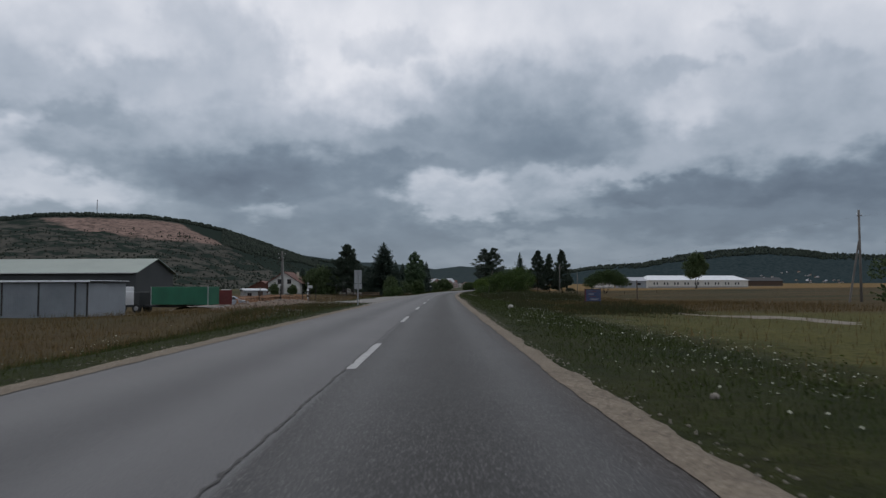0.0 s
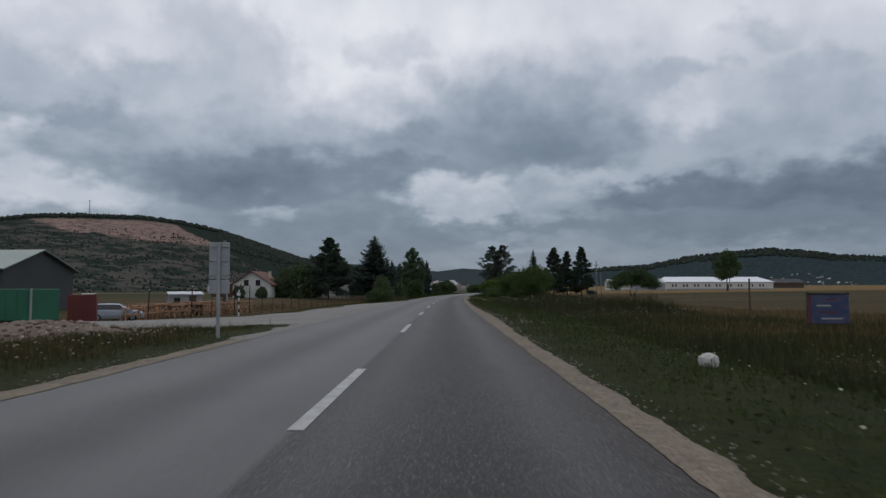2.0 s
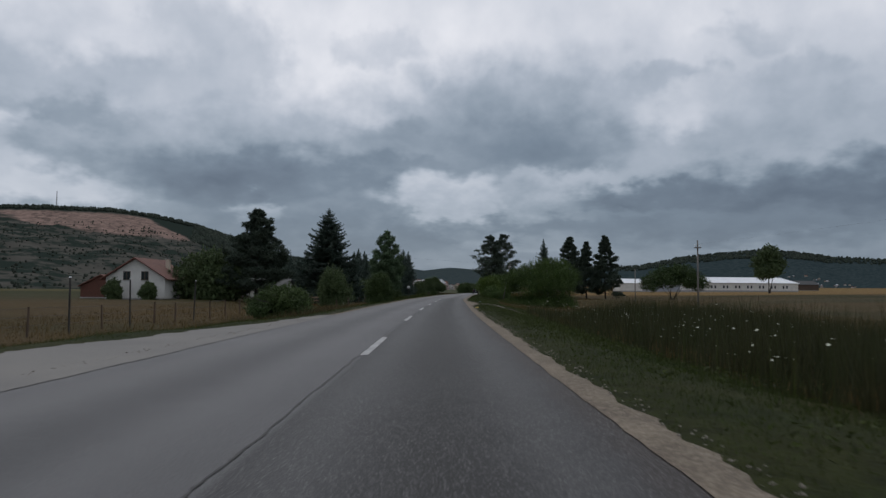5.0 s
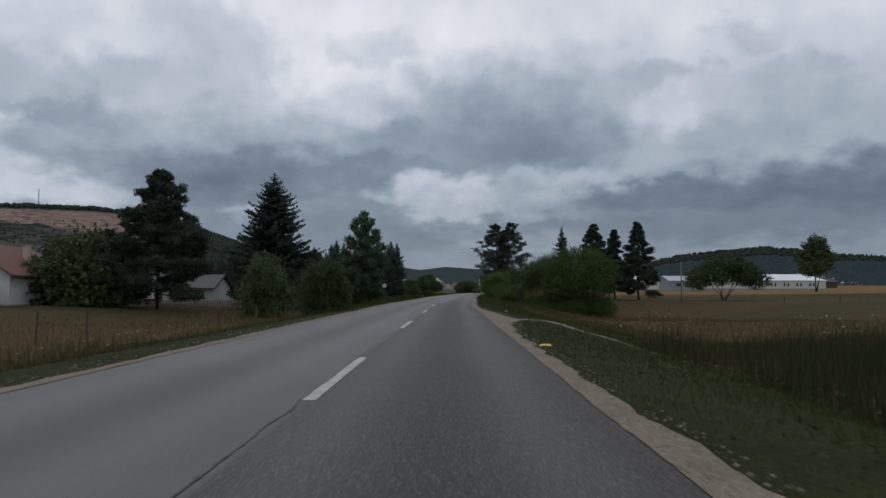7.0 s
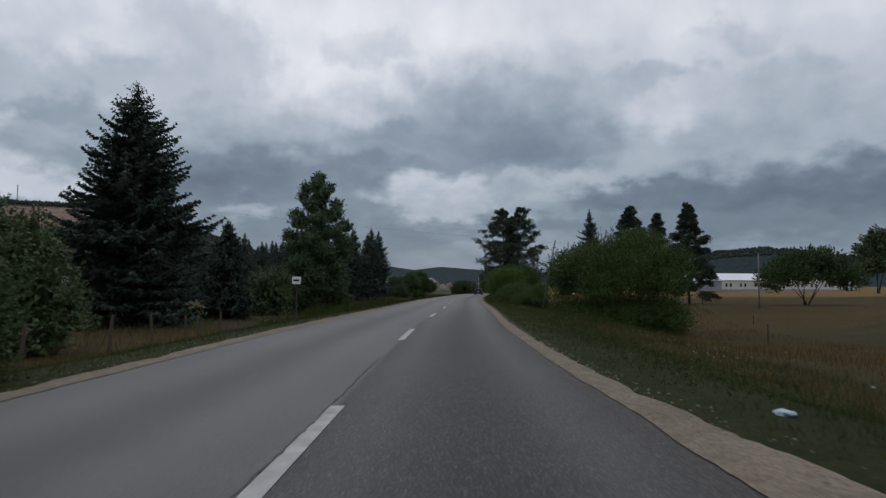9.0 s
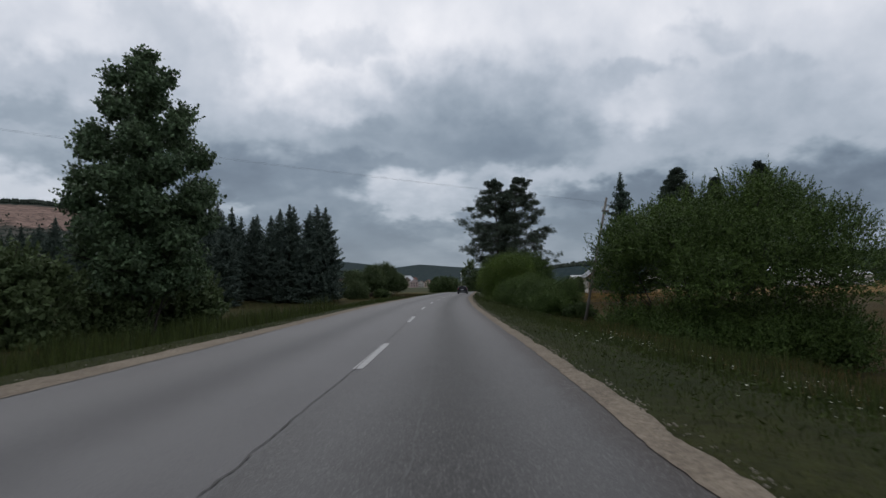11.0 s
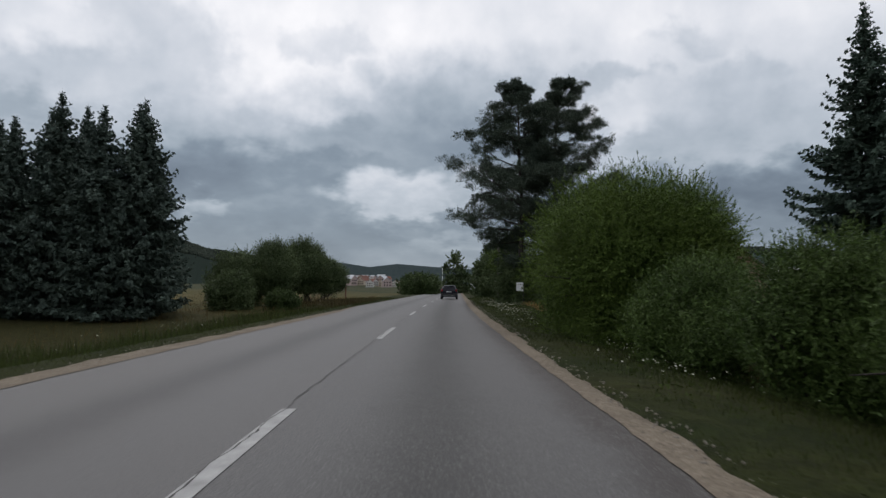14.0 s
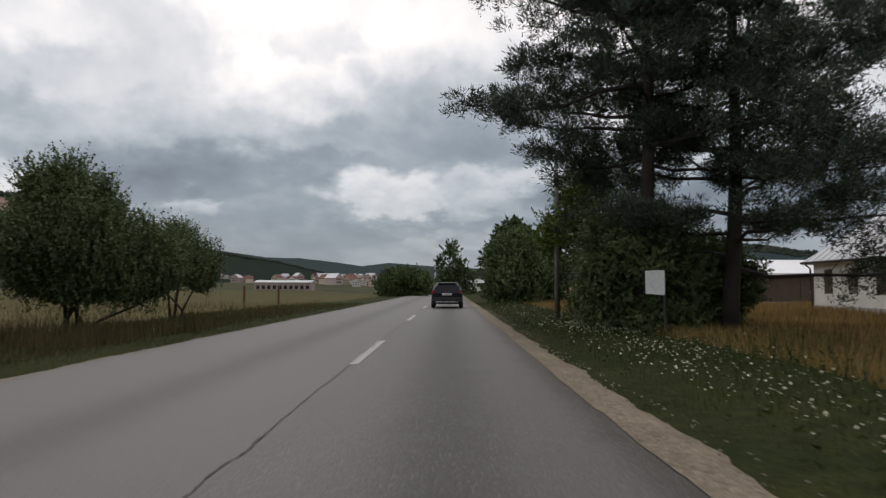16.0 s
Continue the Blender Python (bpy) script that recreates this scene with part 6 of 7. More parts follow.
gable_house("white_house", -39.7, 196.6, gz(-39.7, 192) - 0.05, 0, 8.2, 9.5, 3.1, 5.7, M["plaster"], M["tile_roof"], "white two-storey house with a red tiled gable roof",
            ((-1.2, 3.35, 1.0, 1.2), (1.3, 3.35, 1.0, 1.2), (-2.4, 1.3, 1.0, 1.1), (1.5, 1.2, 1.3, 1.1)), 0.6, (2.2, 1.0, 5.6))
gable_house("brick_outbuilding", -47.5, 201, gz(-47.5, 201), 0, 6.0, 6.0, 1.9, 3.4, M["rust"], M["tile_roof"], "low red outbuilding beside the white house", (), 0.3)
gable_house("cottage", -26.6, 212.0, gz(-26.6, 208) - 0.05, 0, 7.4, 6.5, 1.9, 3.3, M["plaster"], M["dark_sheet"], "small white cottage half hidden by trees",
            ((-0.6, 1.15, 1.2, 1.1), (1.9, 1.15, 0.7, 1.1)), 0.35, None, (-2.4, 0.9, 1.9), "x")
gable_house("roadside_hut", -28.4, 126.6, gz(-28.4, 126) - 0.05, 28, 3.7, 3.2, 1.85, 2.1, M["concrete"], M["tin_roof"], "small grey hut with a flat pale roof", ((-1.0, 1.2, 0.7, 0.7),), 0.2, None, (0.8, 0.8, 1.65), "x")


def far_house(x, y, z, turn, s, wall, roof, label, group):
    h = gable_house("village_house", x, y, z, turn, 8 * s, 9 * s, 4.6 * s, 7.6 * s, wall, roof, label, (), 0.5 * s, None, None, "y", group, False)
    for i in range(2):
        for wx in (-2.2, 0.0, 2.2):
            window_part(h, (wx * s, -4.5 * s, (1.4 + 2.2 * i) * s), 1.0 * s, 1.2 * s, "y", M["brown_wood"], thick=0.15, out=0.1)
    return h


def yard_hall():
    """The long hall with a pale green sheet roof behind the yard."""
    h = thing("hall", -69.4, 121.0, gz(-60, 118), -2, "long dark hall with a pale green sheet roof", "hall")
    L, D, eave, ridge = 54.0, 13.0, 4.7, 6.9
    box_part("wall", (0, 0, eave / 2 - 0.1), (L, D, eave + 0.2), M["green_wall"], h, 0.02)
    V = [(-L / 2, -D / 2, eave), (L / 2, -D / 2, eave), (L / 2, D / 2, eave), (-L / 2, D / 2, eave), (-L / 2, 0, ridge), (L / 2, 0, ridge)]
    mesh_object("gable", V, [(0, 1, 5, 4), (2, 3, 4, 5), (1, 2, 5), (3, 0, 4), (3, 2, 1, 0)], M["green_wall"], h)
    for s in (-1, 1):
        o = 0.5
        sl = (ridge - eave) / (D / 2)
        a = [(-L / 2 - o, 0, ridge + 0.06), (L / 2 + o, 0, ridge + 0.06), (L / 2 + o, s * (D / 2 + o), eave - o * sl + 0.06), (-L / 2 - o, s * (D / 2 + o), eave - o * sl + 0.06)]
        quad_part("roof", a if s < 0 else a[::-1], M["green_roof"], h, -0.12)
        if s < 0:
            for i in range(55):
                x = -L / 2 + i * L / 54
                bm = rod(bmesh.new(), (x, -0.05, ridge + 0.13), (x, -(D / 2 + o) + 0.05, eave - o * sl + 0.13), 0.035, 0.035, 4)
                part("roof_rib", bm, M["green_roof"], h)
    for i in range(7):
        box_part("door_panel", (L / 2 - 4 - i * 7, -D / 2 - 0.04, 1.7), (3.6, 0.08, 3.4), M["dark_sheet"], h, 0.02)
    bm = rod(bmesh.new(), (-L / 2, -D / 2 - 0.55, eave - 0.1), (L / 2, -D / 2 - 0.55, eave - 0.1), 0.08, 0.08, 8)
    part("gutter", bm, M["galv"], h)
    return h


yard_hall()


def sheet_shed(x, y, turn):
    """The row of grey sheet-metal garages with a white roof edge."""
    h = thing("sheet_shed", x, y, gz(x, y), turn, "grey sheet metal garages with a white roof edge in rough grass", "shed")
    L, D, H = 9.6, 5.0, 2.55
    box_part("wall", (-L / 2, D / 2, H / 2 - 0.1), (L, D, H + 0.2), M["grey_sheet"], h, 0.01)
    for i in range(64):
        xx = -0.1 - i * (L - 0.2) / 63
        box_part("corrugation", (xx, -0.015, H / 2), (0.06, 0.04, H - 0.06), M["grey_sheet"], h, 0)
    for xx in (-0.06, -1.05, -4.1, -7.2, -9.55):
        box_part("post", (xx, -0.05, H / 2), (0.12, 0.06, H), M["dark_steel"], h, 0.01)
    # the wall has no opening: a dark panel imitates the shade inside it
    box_part("doorway", (-8.3, -0.045, H / 2 - 0.1), (1.3, 0.05, H - 0.2), M["dark_sheet"], h, 0.01, "dark panel in place of the shade inside a doorway")
    box_part("roof", (-L / 2, D / 2, H + 0.10), (L + 0.5, D + 0.5, 0.10), M["dark_sheet"], h, 0.01)
    box_part("roof_edge", (-L / 2, -0.28, H + 0.13), (L + 0.55, 0.06, 0.14), M["white_roof"], h, 0.01, "white roof edge")
    box_part("roof_sheet", (-L / 2, D / 2, H + 0.18), (L + 0.4, D + 0.3, 0.05), M["white_roof"], h, 0.01)
    return h


sheet_shed(-21.0, 58.6, -6)
sheet_shed(-31.2, 60.0, -3)


def long_barn():
    """The long white-roofed barn across the fields with its row of windows."""
    ang = math.degrees(math.atan2(13.6, 71.6))
    h = thing("long_barn", 164.6, 510.6, 1.2, ang, "long white livestock barn with a pale sheet roof", "barn")
    L, D, eave, ridge = 73.0, 15.0, 4.9, 8.2
    box_part("wall", (0, D / 2, eave / 2 - 0.2), (L, D, eave + 0.4), M["plaster"], h, 0.02)
    V = [(-L / 2, 0, eave), (L / 2, 0, eave), (L / 2, D, eave), (-L / 2, D, eave), (-L / 2 + 3, D / 2, ridge), (L / 2 - 7, D / 2, ridge)]
    o = 0.6
    V = [(x * (1 + o / 40), y + (-o if y < 1 else o if y > 14 else 0), z) for x, y, z in V]
    lo = [(x, y, z - 0.15) for x, y, z in V]
    F = [(0, 1, 5, 4), (1, 2, 5), (2, 3, 4, 5), (3, 0, 4), (9, 8, 7, 6), (0, 6, 7, 1), (1, 7, 8, 2), (2, 8, 9, 3), (3, 9, 6, 0)]
    mesh_object("roof", V + lo[:4], F, M["white_roof"], h)
    for i in range(9):
        for s in (-1.1, 1.1):
            wdw = box_part("window", (-31.0 + i * 7.4 + s, -0.06, 2.6), (1.05, 0.12, 1.7), M["galv"], h, 0.02)
            box_part("pane", (-31.0 + i * 7.4 + s, -0.13, 2.6), (0.85, 0.04, 1.5), M["glass"], wdw, 0)
    box_part("plinth", (0, -0.04, 0.2), (L + 0.1, 0.1, 0.9), M["concrete"], h, 0.01)
    return h


long_barn()
gable_house("barn_annex", 113.0, 485.0, 1.1, 12, 16, 12, 4.4, 6.6, M["grey_sheet"], M["tin_roof"], "blue grey sheet annex beside the long barn", ((-3, 2.4, 2.6, 1.4), (3, 2.4, 2.6, 1.4)), 0.5, None, None, "x")
gable_house("field_shed", 92.0, 470.0, 1.1, 10, 12, 9, 4.2, 6.2, M["plaster"], M["white_roof"], "white shed behind the field willow", (), 0.5, None, None, "x")
gable_house("dark_barn", 268, 700, gz(268, 700), 8, 62, 14, 5.0, 8.0, M["brown_wood"], M["dark_sheet"], "long dark barn far across the fields", (), 0.6, None, None, "x")
gable_house("white_depot", 238, 740, gz(238, 740), 8, 34, 14, 7.0, 9.0, M["plaster"], M["white_roof"], "white depot far across the fields", (), 0.5, None, None, "x")


def roadside_house():
    """The cottage with a brown gable, white long wall and a grey sheet roof hipped at its far end."""
    h = thing("roadside_house", 35.0, 322.9, 0.0, -5.5, "white cottage with brown gable, grey sheet roof and shuttered windows", "house")
    e, r, o = 3.05, 6.25, 0.5
    box_part("wall", (-3.87, 0, 1.5), (0.26, 11.4, 3.1), M["plaster"], h, 0.01, "white plastered long wall")
    box_part("wall", (3.87, 0, 1.5), (0.26, 11.4, 3.1), M["plaster"], h, 0.01, "white plastered long wall")
    box_part("wall", (0, 5.57, 1.5), (7.48, 0.26, 3.1), M["plaster"], h, 0.01, "white plastered end wall")
    g = [(-3.995, -5.74, -0.05), (3.995, -5.74, -0.05), (3.995, -5.74, e), (0, -5.74, r - 0.12), (-3.995, -5.74, e)]
    k = [(x, y + 0.28, z) for x, y, z in g]
    mesh_object("gable_wall", g + k, [(0, 1, 2, 3, 4), (9, 8, 7, 6, 5)] + [(i, i + 5, (i + 1) % 5 + 5, (i + 1) % 5) for i in range(5)], M["tan"], h, "brown plastered gable wall")
    s = (r - e) / 4.0
    lo = e - o * s
    V = [(-4 - o, -5.7 - o, lo), (0, -5.7 - o, r), (4 + o, -5.7 - o, lo), (4 + o, 5.7 + o, lo), (0, 2.6, r), (-4 - o, 5.7 + o, lo)]
    W = [(x, y, z - 0.12) for x, y, z in V]
    faces = [(0, 1, 4, 5), (1, 2, 3, 4), (3, 5, 4), (6, 11, 10, 7), (7, 10, 9, 8), (9, 10, 11), (0, 5, 11, 6), (5, 3, 9, 11), (3, 2, 8, 9), (2, 1, 7, 8), (1, 0, 6, 7)]
    roof = mesh_object("roof", V + W, faces, M["tin_roof"], h)
    for i in range(15):
        y0 = -5.9 + 0.82 * i
        top = min(1.0, max(0.15, (6.2 - y0) / 3.6))
        for sd in (-1, 1):
            bm = rod(bmesh.new(), (sd * (4 + o), y0, lo + 0.02), (sd * (4 + o) * (1 - top), y0, lo + (r - lo) * top + 0.02), 0.018, 0.018, 4)
            part("seam", bm, M["tin_roof"], roof)
    for sd in (-1, 1):
        bm = limb(bmesh.new(), [(sd * (4 + o), -5.7 - o, lo - 0.10), (0, -5.7 - o - 0.02, r - 0.10)], 0.09, 0.09, 4)
        part("verge_board", bm, M["brown_wood"], h, "dark verge board")
    for cx, cy, w, z in ((-0.4, -2.7, 0.6, 6.55), (-0.5, -1.6, 0.45, 6.35)):
        ch = box_part("chimney", (cx, cy, z - 0.9), (w, w, 1.8), M["concrete"], h, 0.02)
        box_part("cap", (cx, cy, z + 0.05), (w + 0.15, w + 0.15, 0.10), M["concrete"], ch, 0.02)
    box_part("plinth", (0, 0, 0.02), (8.06, 11.46, 0.4), M["concrete"], h, 0.02)
    for wy in (-4.1, -1.2, 1.4, 4.0):
        window_part(h, (-4.0, wy, 1.55), 0.95, 1.35, "x", M["brown_wood"], False)
    window_part(h, (-1.6, -5.74, 1.5), 0.9, 1.2, "y", M["brown_wood"], False)
    bm = limb(bmesh.new(), [(-4.45, 5.9, 2.6), (-4.15, 5.8, 2.3), (-4.08, 5.75, 0.1)], 0.05, 0.05, 8)
    part("downpipe", bm, M["dark_steel"], h)
    bm = rod(bmesh.new(), (-4.55, -6.1, lo - 0.02), (-4.55, 6.1, lo - 0.02), 0.06, 0.06, 8)
    part("gutter", bm, M["dark_steel"], h)
    bm = rod(bmesh.new(), (-1.9, -3.6, 4.6), (-1.9, -3.6, 6.3), 0.03, 0.03, 6)
    rod(bm, (-2.35, -3.6, 6.2), (-1.45, -3.6, 6.2), 0.03, 0.03, 5)
    part("aerial", bm, M["dark_steel"], h)
    return h


M["tan"] = material("brown_plaster", (0.25, 0.185, 0.135), (0.19, 0.14, 0.10), 0.8, 18, 0.9, bump=0.15)
roadside_house()
gable_house("board_shed", 38.5, 347.5, -0.15, 3, 9.5, 5.5, 2.5, 3.5, M["brown_wood"], M["white_roof"], "low brown board shed with a pale sheet roof", (), 0.4, None, (1.5, 0.9, 1.8), "x")
gable_house("factory", -17.6, 456, -0.2, 0, 12.4, 8, 2.25, 2.7, M["pink"], M["tin_roof"], "long pink factory with a white roof beyond the meadow", tuple((-5.4 + 1.2 * i, 1.3, 0.7, 0.8) for i in range(10)), 0.15, None, None, "x")


def town():
    """Houses of the far town and of the hillside village."""
    r = random.Random(12)
    walls, roofs = (M["plaster"], M["cream"], M["pink"]), (M["tile_roof"], M["tile_roof"], M["tin_roof"])
    protos = []
    for i in range(6):
        lab = ("white far house with a red tiled roof", "cream far house with a red tiled roof", "pink far house with a grey roof")[i % 3]
        protos.append(far_house(-15 + i * 5.0, 690 + 22 * (i % 2), gz(-8, 700), r.uniform(-15, 15), 0.56 + 0.08 * (i % 3), walls[i % 3], roofs[i % 3], lab, "far town houses"))
    for i in range(64):
        y = r.uniform(690, 1150)
        x = 7.8 - (y - 288) * (r.uniform(0.03, 0.11) if i % 4 else r.uniform(0.11, 0.24))
        o = copy_thing(protos[i % 6], pose(x, y, gz(x, y) + 0.1 + (y - 560) * 0.008, 0, 0, r.uniform(-70, 70)) @ Matrix.Diagonal((*([r.uniform(0.75, 1.15)] * 3), 1)))
    for i in range(34):
        k = int(rn * min(0.74, max(0.40, r.gauss(0.56, 0.07))))
        j = r.randrange(2, int(rrows * 0.5))
        p = RV[k * rm + j]
        o = copy_thing(protos[i % 6], pose(p[0], p[1], p[2] - 0.8, 0, 0, r.uniform(-50, 50)) @ Matrix.Diagonal((*([r.uniform(0.45, 0.8)] * 3), 1)))
        tagged(o, group="hillside village houses")


town()


# ---------------------------------------------------------------- masts, poles and wires
def mast():
    t = thing("radio_mast", -599, 1180, 121, 0, "thin lattice radio mast on the hill top", "mast")
    for a in (0, 120, 240):
        bm = rod(bmesh.new(), (1.0 * math.cos(radians(a)), 1.0 * math.sin(radians(a)), -3), (0.25 * math.cos(radians(a)), 0.25 * math.sin(radians(a)), 26), 0.28, 0.16, 5)
        part("leg", bm, M["galv"], t)
    for z in range(0, 26, 4):
        bm = bmesh.new()
        bmesh.ops.create_cone(bm, cap_ends=True, segments=3, radius1=0.95 - 0.024 * z, radius2=0.95 - 0.024 * z, depth=0.3, matrix=pose(0, 0, z))
        part("brace", bm, M["galv"], t)
    box_part("antenna", (0, 0, 24.5), (1.8, 0.6, 0.7), M["galv"], t, 0.05)


mast()


def insulator(parent, p):
    bm = bmesh.new()
    rod(bm, p, (p[0], p[1], p[2] + 0.14), 0.012, 0.012, 6)
    rod(bm, (p[0], p[1], p[2] + 0.12), (p[0], p[1], p[2] + 0.24), 0.05, 0.03, 8)
    part("insulator", bm, M["sign_white"], parent)


def pole(name, x, y, h, r, mat, label, lean=(0, 0), arms=(), turn=0, z=None):
    t = thing(name, x, y, gz(x, y) - 0.3 if z is None else z, turn, label, "utility pole")
    part("shaft", limb(bmesh.new(), [(0, 0, 0), (lean[0] * 0.5, lean[1] * 0.5, h * 0.5 + 0.15), (lean[0], lean[1], h + 0.3)], r, r * 0.72, 10), mat, t, smooth=True)
    for az, half in arms:
        arm = box_part("crossarm", (lean[0] * az / h, lean[1] * az / h - r, az), (2 * half, 0.09, 0.10), mat if mat != M["concrete"] else M["galv"], t, 0.01)
        for s in (-1, 0.0, 1):
            if abs(s * half) > 0.1 or az >= h:
                insulator(t, (lean[0] * az / h + s * half * 0.9, lean[1] * az / h - r, az + 0.05))
    return t


conc = pole("concrete_pole", -24.0, 128.2, 8.6, 0.20, M["old_concrete"], "weathered grey concrete power pole with cross arms", arms=((8.3, 0.75), (7.6, 0.5)), turn=-15)
bm = rod(bmesh.new(), (0.42, 0, 0), (0.14, 0, 7.6), 0.12, 0.09, 8)
part("strut", bm, M["concrete"], conc)
bm = bmesh.new()
for k in range(4):
    rod(bm, (-0.55 - 0.02 * k, -0.2, 6.6 + 0.25 * k), (-0.15, -0.2, 6.6 + 0.25 * k), 0.025, 0.025, 5)
rod(bm, (-0.6, -0.2, 6.4), (-0.6, -0.2, 7.6), 0.02, 0.02, 5)
part("switch_frame", bm, M["dark_steel"], conc)
lean_pole = pole("leaning_pole", 14.15, 244.4, 7.75, 0.095, M["pole_wood"], "weathered wooden pole leaning beside the willows", lean=(1.55, 0.1), arms=((7.2, 0.22),), z=-1.25)
field_pole = pole("field_pole", 27.1, 160.1, 6.9, 0.09, M["pole_wood"], "weathered wooden power pole in the meadow", arms=((6.5, 0.3),))
a_pole = pole("a_frame_pole", 54.0, 92.0, 11.0, 0.16, M["pole_wood"], "braced wooden power pole in the dry field", arms=((10.6, 0.3),))
bm = rod(bmesh.new(), (-1.3, 0.3, 0), (-0.1, 0, 7.6), 0.13, 0.10, 8)
part("brace", bm, M["pole_wood"], a_pole)
pole("meadow_pole", 45.8, 262.0, 7.5, 0.12, M["pole_wood"], "thin wooden pole beside the dark pines")
pole("pine_pole", 14.3, 318.0, 6.6, 0.11, M["pole_wood"], "wooden pole rising from the thicket")
pole("verge_pole", 14.6, 424.0, 6.0, 0.12, M["sign_white"], "pale pole near the far end of the road")


def wire(a, b, sag, label="thin black overhead wire"):
    a, b = Vector(a), Vector(b)
    pts = [a.lerp(b, t) - Vector((0, 0, 4 * sag * t * (1 - t))) for t in np.linspace(0, 1, 17)]
    return tagged(part("overhead_wire", limb(bmesh.new(), pts, 0.0024, 0.0024, 4), M["wire"]), label, "wire", "overhead wires")


TOP = (15.6, 244.4, 6.3)
for k, (dx, dz) in enumerate(((-0.22, 0.2), (0.22, 0.2))):
    wire((TOP[0] + dx, TOP[1], TOP[2] + dz), (-16.0 + dx, 228.0, 7.9 + dz), 0.15)
    wire((TOP[0] + dx, TOP[1], TOP[2] + dz), (46.0 + dx, 262.0, 6.9 + dz), 0.5)
wire((27.1, 160.1, 5.6), (54.0, 92.0, 9.6), 0.6)
wire((54.0, 92.0, 9.6), (120, -40, 10), 0.8)
pole("yard_pole", -16.0, 228.0, 8.4, 0.12, M["pole_wood"], "wooden pole hidden among the dark trees", arms=((8.0, 0.3),))


# ---------------------------------------------------------------- signs, fences and small things
def back_sign():
    t = thing("direction_sign", -0.36, 57.9, gz(-0.36, 57.9) - 0.1, 3, "grey back of a tall twin-panel road sign", "road sign")
    for sx in (-0.145, 0.145):
        p = box_part("panel", (sx, 0, 2.18), (0.26, 0.03, 1.0), M["galv"], t, 0.01)
        for z in (1.8, 2.18, 2.56):
            box_part("rail", (sx, -0.03, z), (0.24, 0.025, 0.04), M["galv"], p, 0.004)
    box_part("lower_plate", (0, 0, 1.47), (0.56, 0.03, 0.36), M["galv"], t, 0.01)
    part("post", rod(bmesh.new(), (0, -0.06, 0), (0, -0.06, 2.68), 0.05, 0.05, 10), M["galv"], t)


back_sign()


def post_sign(name, x, y, h, w, hh, label, lines=1, mat=None, turn=0, z=None):
    t = thing(name, x, y, (gz(x, y) if z is None else z) - 0.05, turn, label, "sign")
    part("post", rod(bmesh.new(), (0, 0.03, 0), (0, 0.03, h), 0.03, 0.03, 8), M["dark_steel"], t)
    pl = box_part("plate", (0, -0.02, h - hh / 2), (w, 0.03, hh), mat or M["sign_white"], t, 0.008)
    for i in range(lines):
        box_part("bar", (0, -0.038, h - hh * (i + 0.5) / lines), (w * 0.7, 0.006, hh * 0.28 / lines), M["dark_steel"], pl, 0)
    return t


post_sign("yard_sign", -9.2, 82.2, 1.95, 0.50, 0.30, "small white two-line sign on a dark post", 2)
post_sign("kilometre_sign", -1.7, 188.0, 1.75, 0.30, 0.26, "small white kilometre plate on a dark post", 1)
t = thing("notice_board", 14.55, 307.2, gz(14.55, 307.2) + 0.08, 4, "white sheet notice on a dark post beside pines", "sign")
part("post", rod(bmesh.new(), (0.30, 0.03, -0.2), (0.26, 0.03, 1.7), 0.035, 0.03, 8), M["dark_steel"], t)
quad_part("sheet", ((-0.27, -0.02, 1.06), (0.26, -0.02, 1.02), (0.25, -0.02, 1.68), (-0.28, -0.02, 1.66)), M["sign_white"], t, 0.012, "white sheet")


def billboard():
    t = thing("billboard", 17.5, 61.6, gz(17.5, 61.6) - 0.05, -4, "faded blue advertising board on two posts", "billboard")
    p = box_part("panel", (0, 0, 0.94), (1.22, 0.04, 0.96), M["board_blue"], t, 0.01)
    box_part("red_edge", (-0.56, -0.024, 0.94), (0.10, 0.008, 0.94), M["board_red"], p, 0)
    for i in range(4):
        box_part("bar", (0.10 - 0.12 * (i % 3), -0.024, 0.64 + 0.2 * i), (0.62 - 0.1 * i, 0.006, 0.05), M["board_red"] if i % 2 else M["galv"], p, 0)
    for sx in (-0.6, 0.6):
        part("post", rod(bmesh.new(), (sx, 0.05, 0), (sx, 0.05, 1.47), 0.03, 0.03, 8), M["dark_steel"], t)
    for z in (0.48, 1.41):
        box_part("frame_rail", (0, -0.01, z), (1.26, 0.07, 0.04), M["dark_steel"], t, 0.005)


billboard()


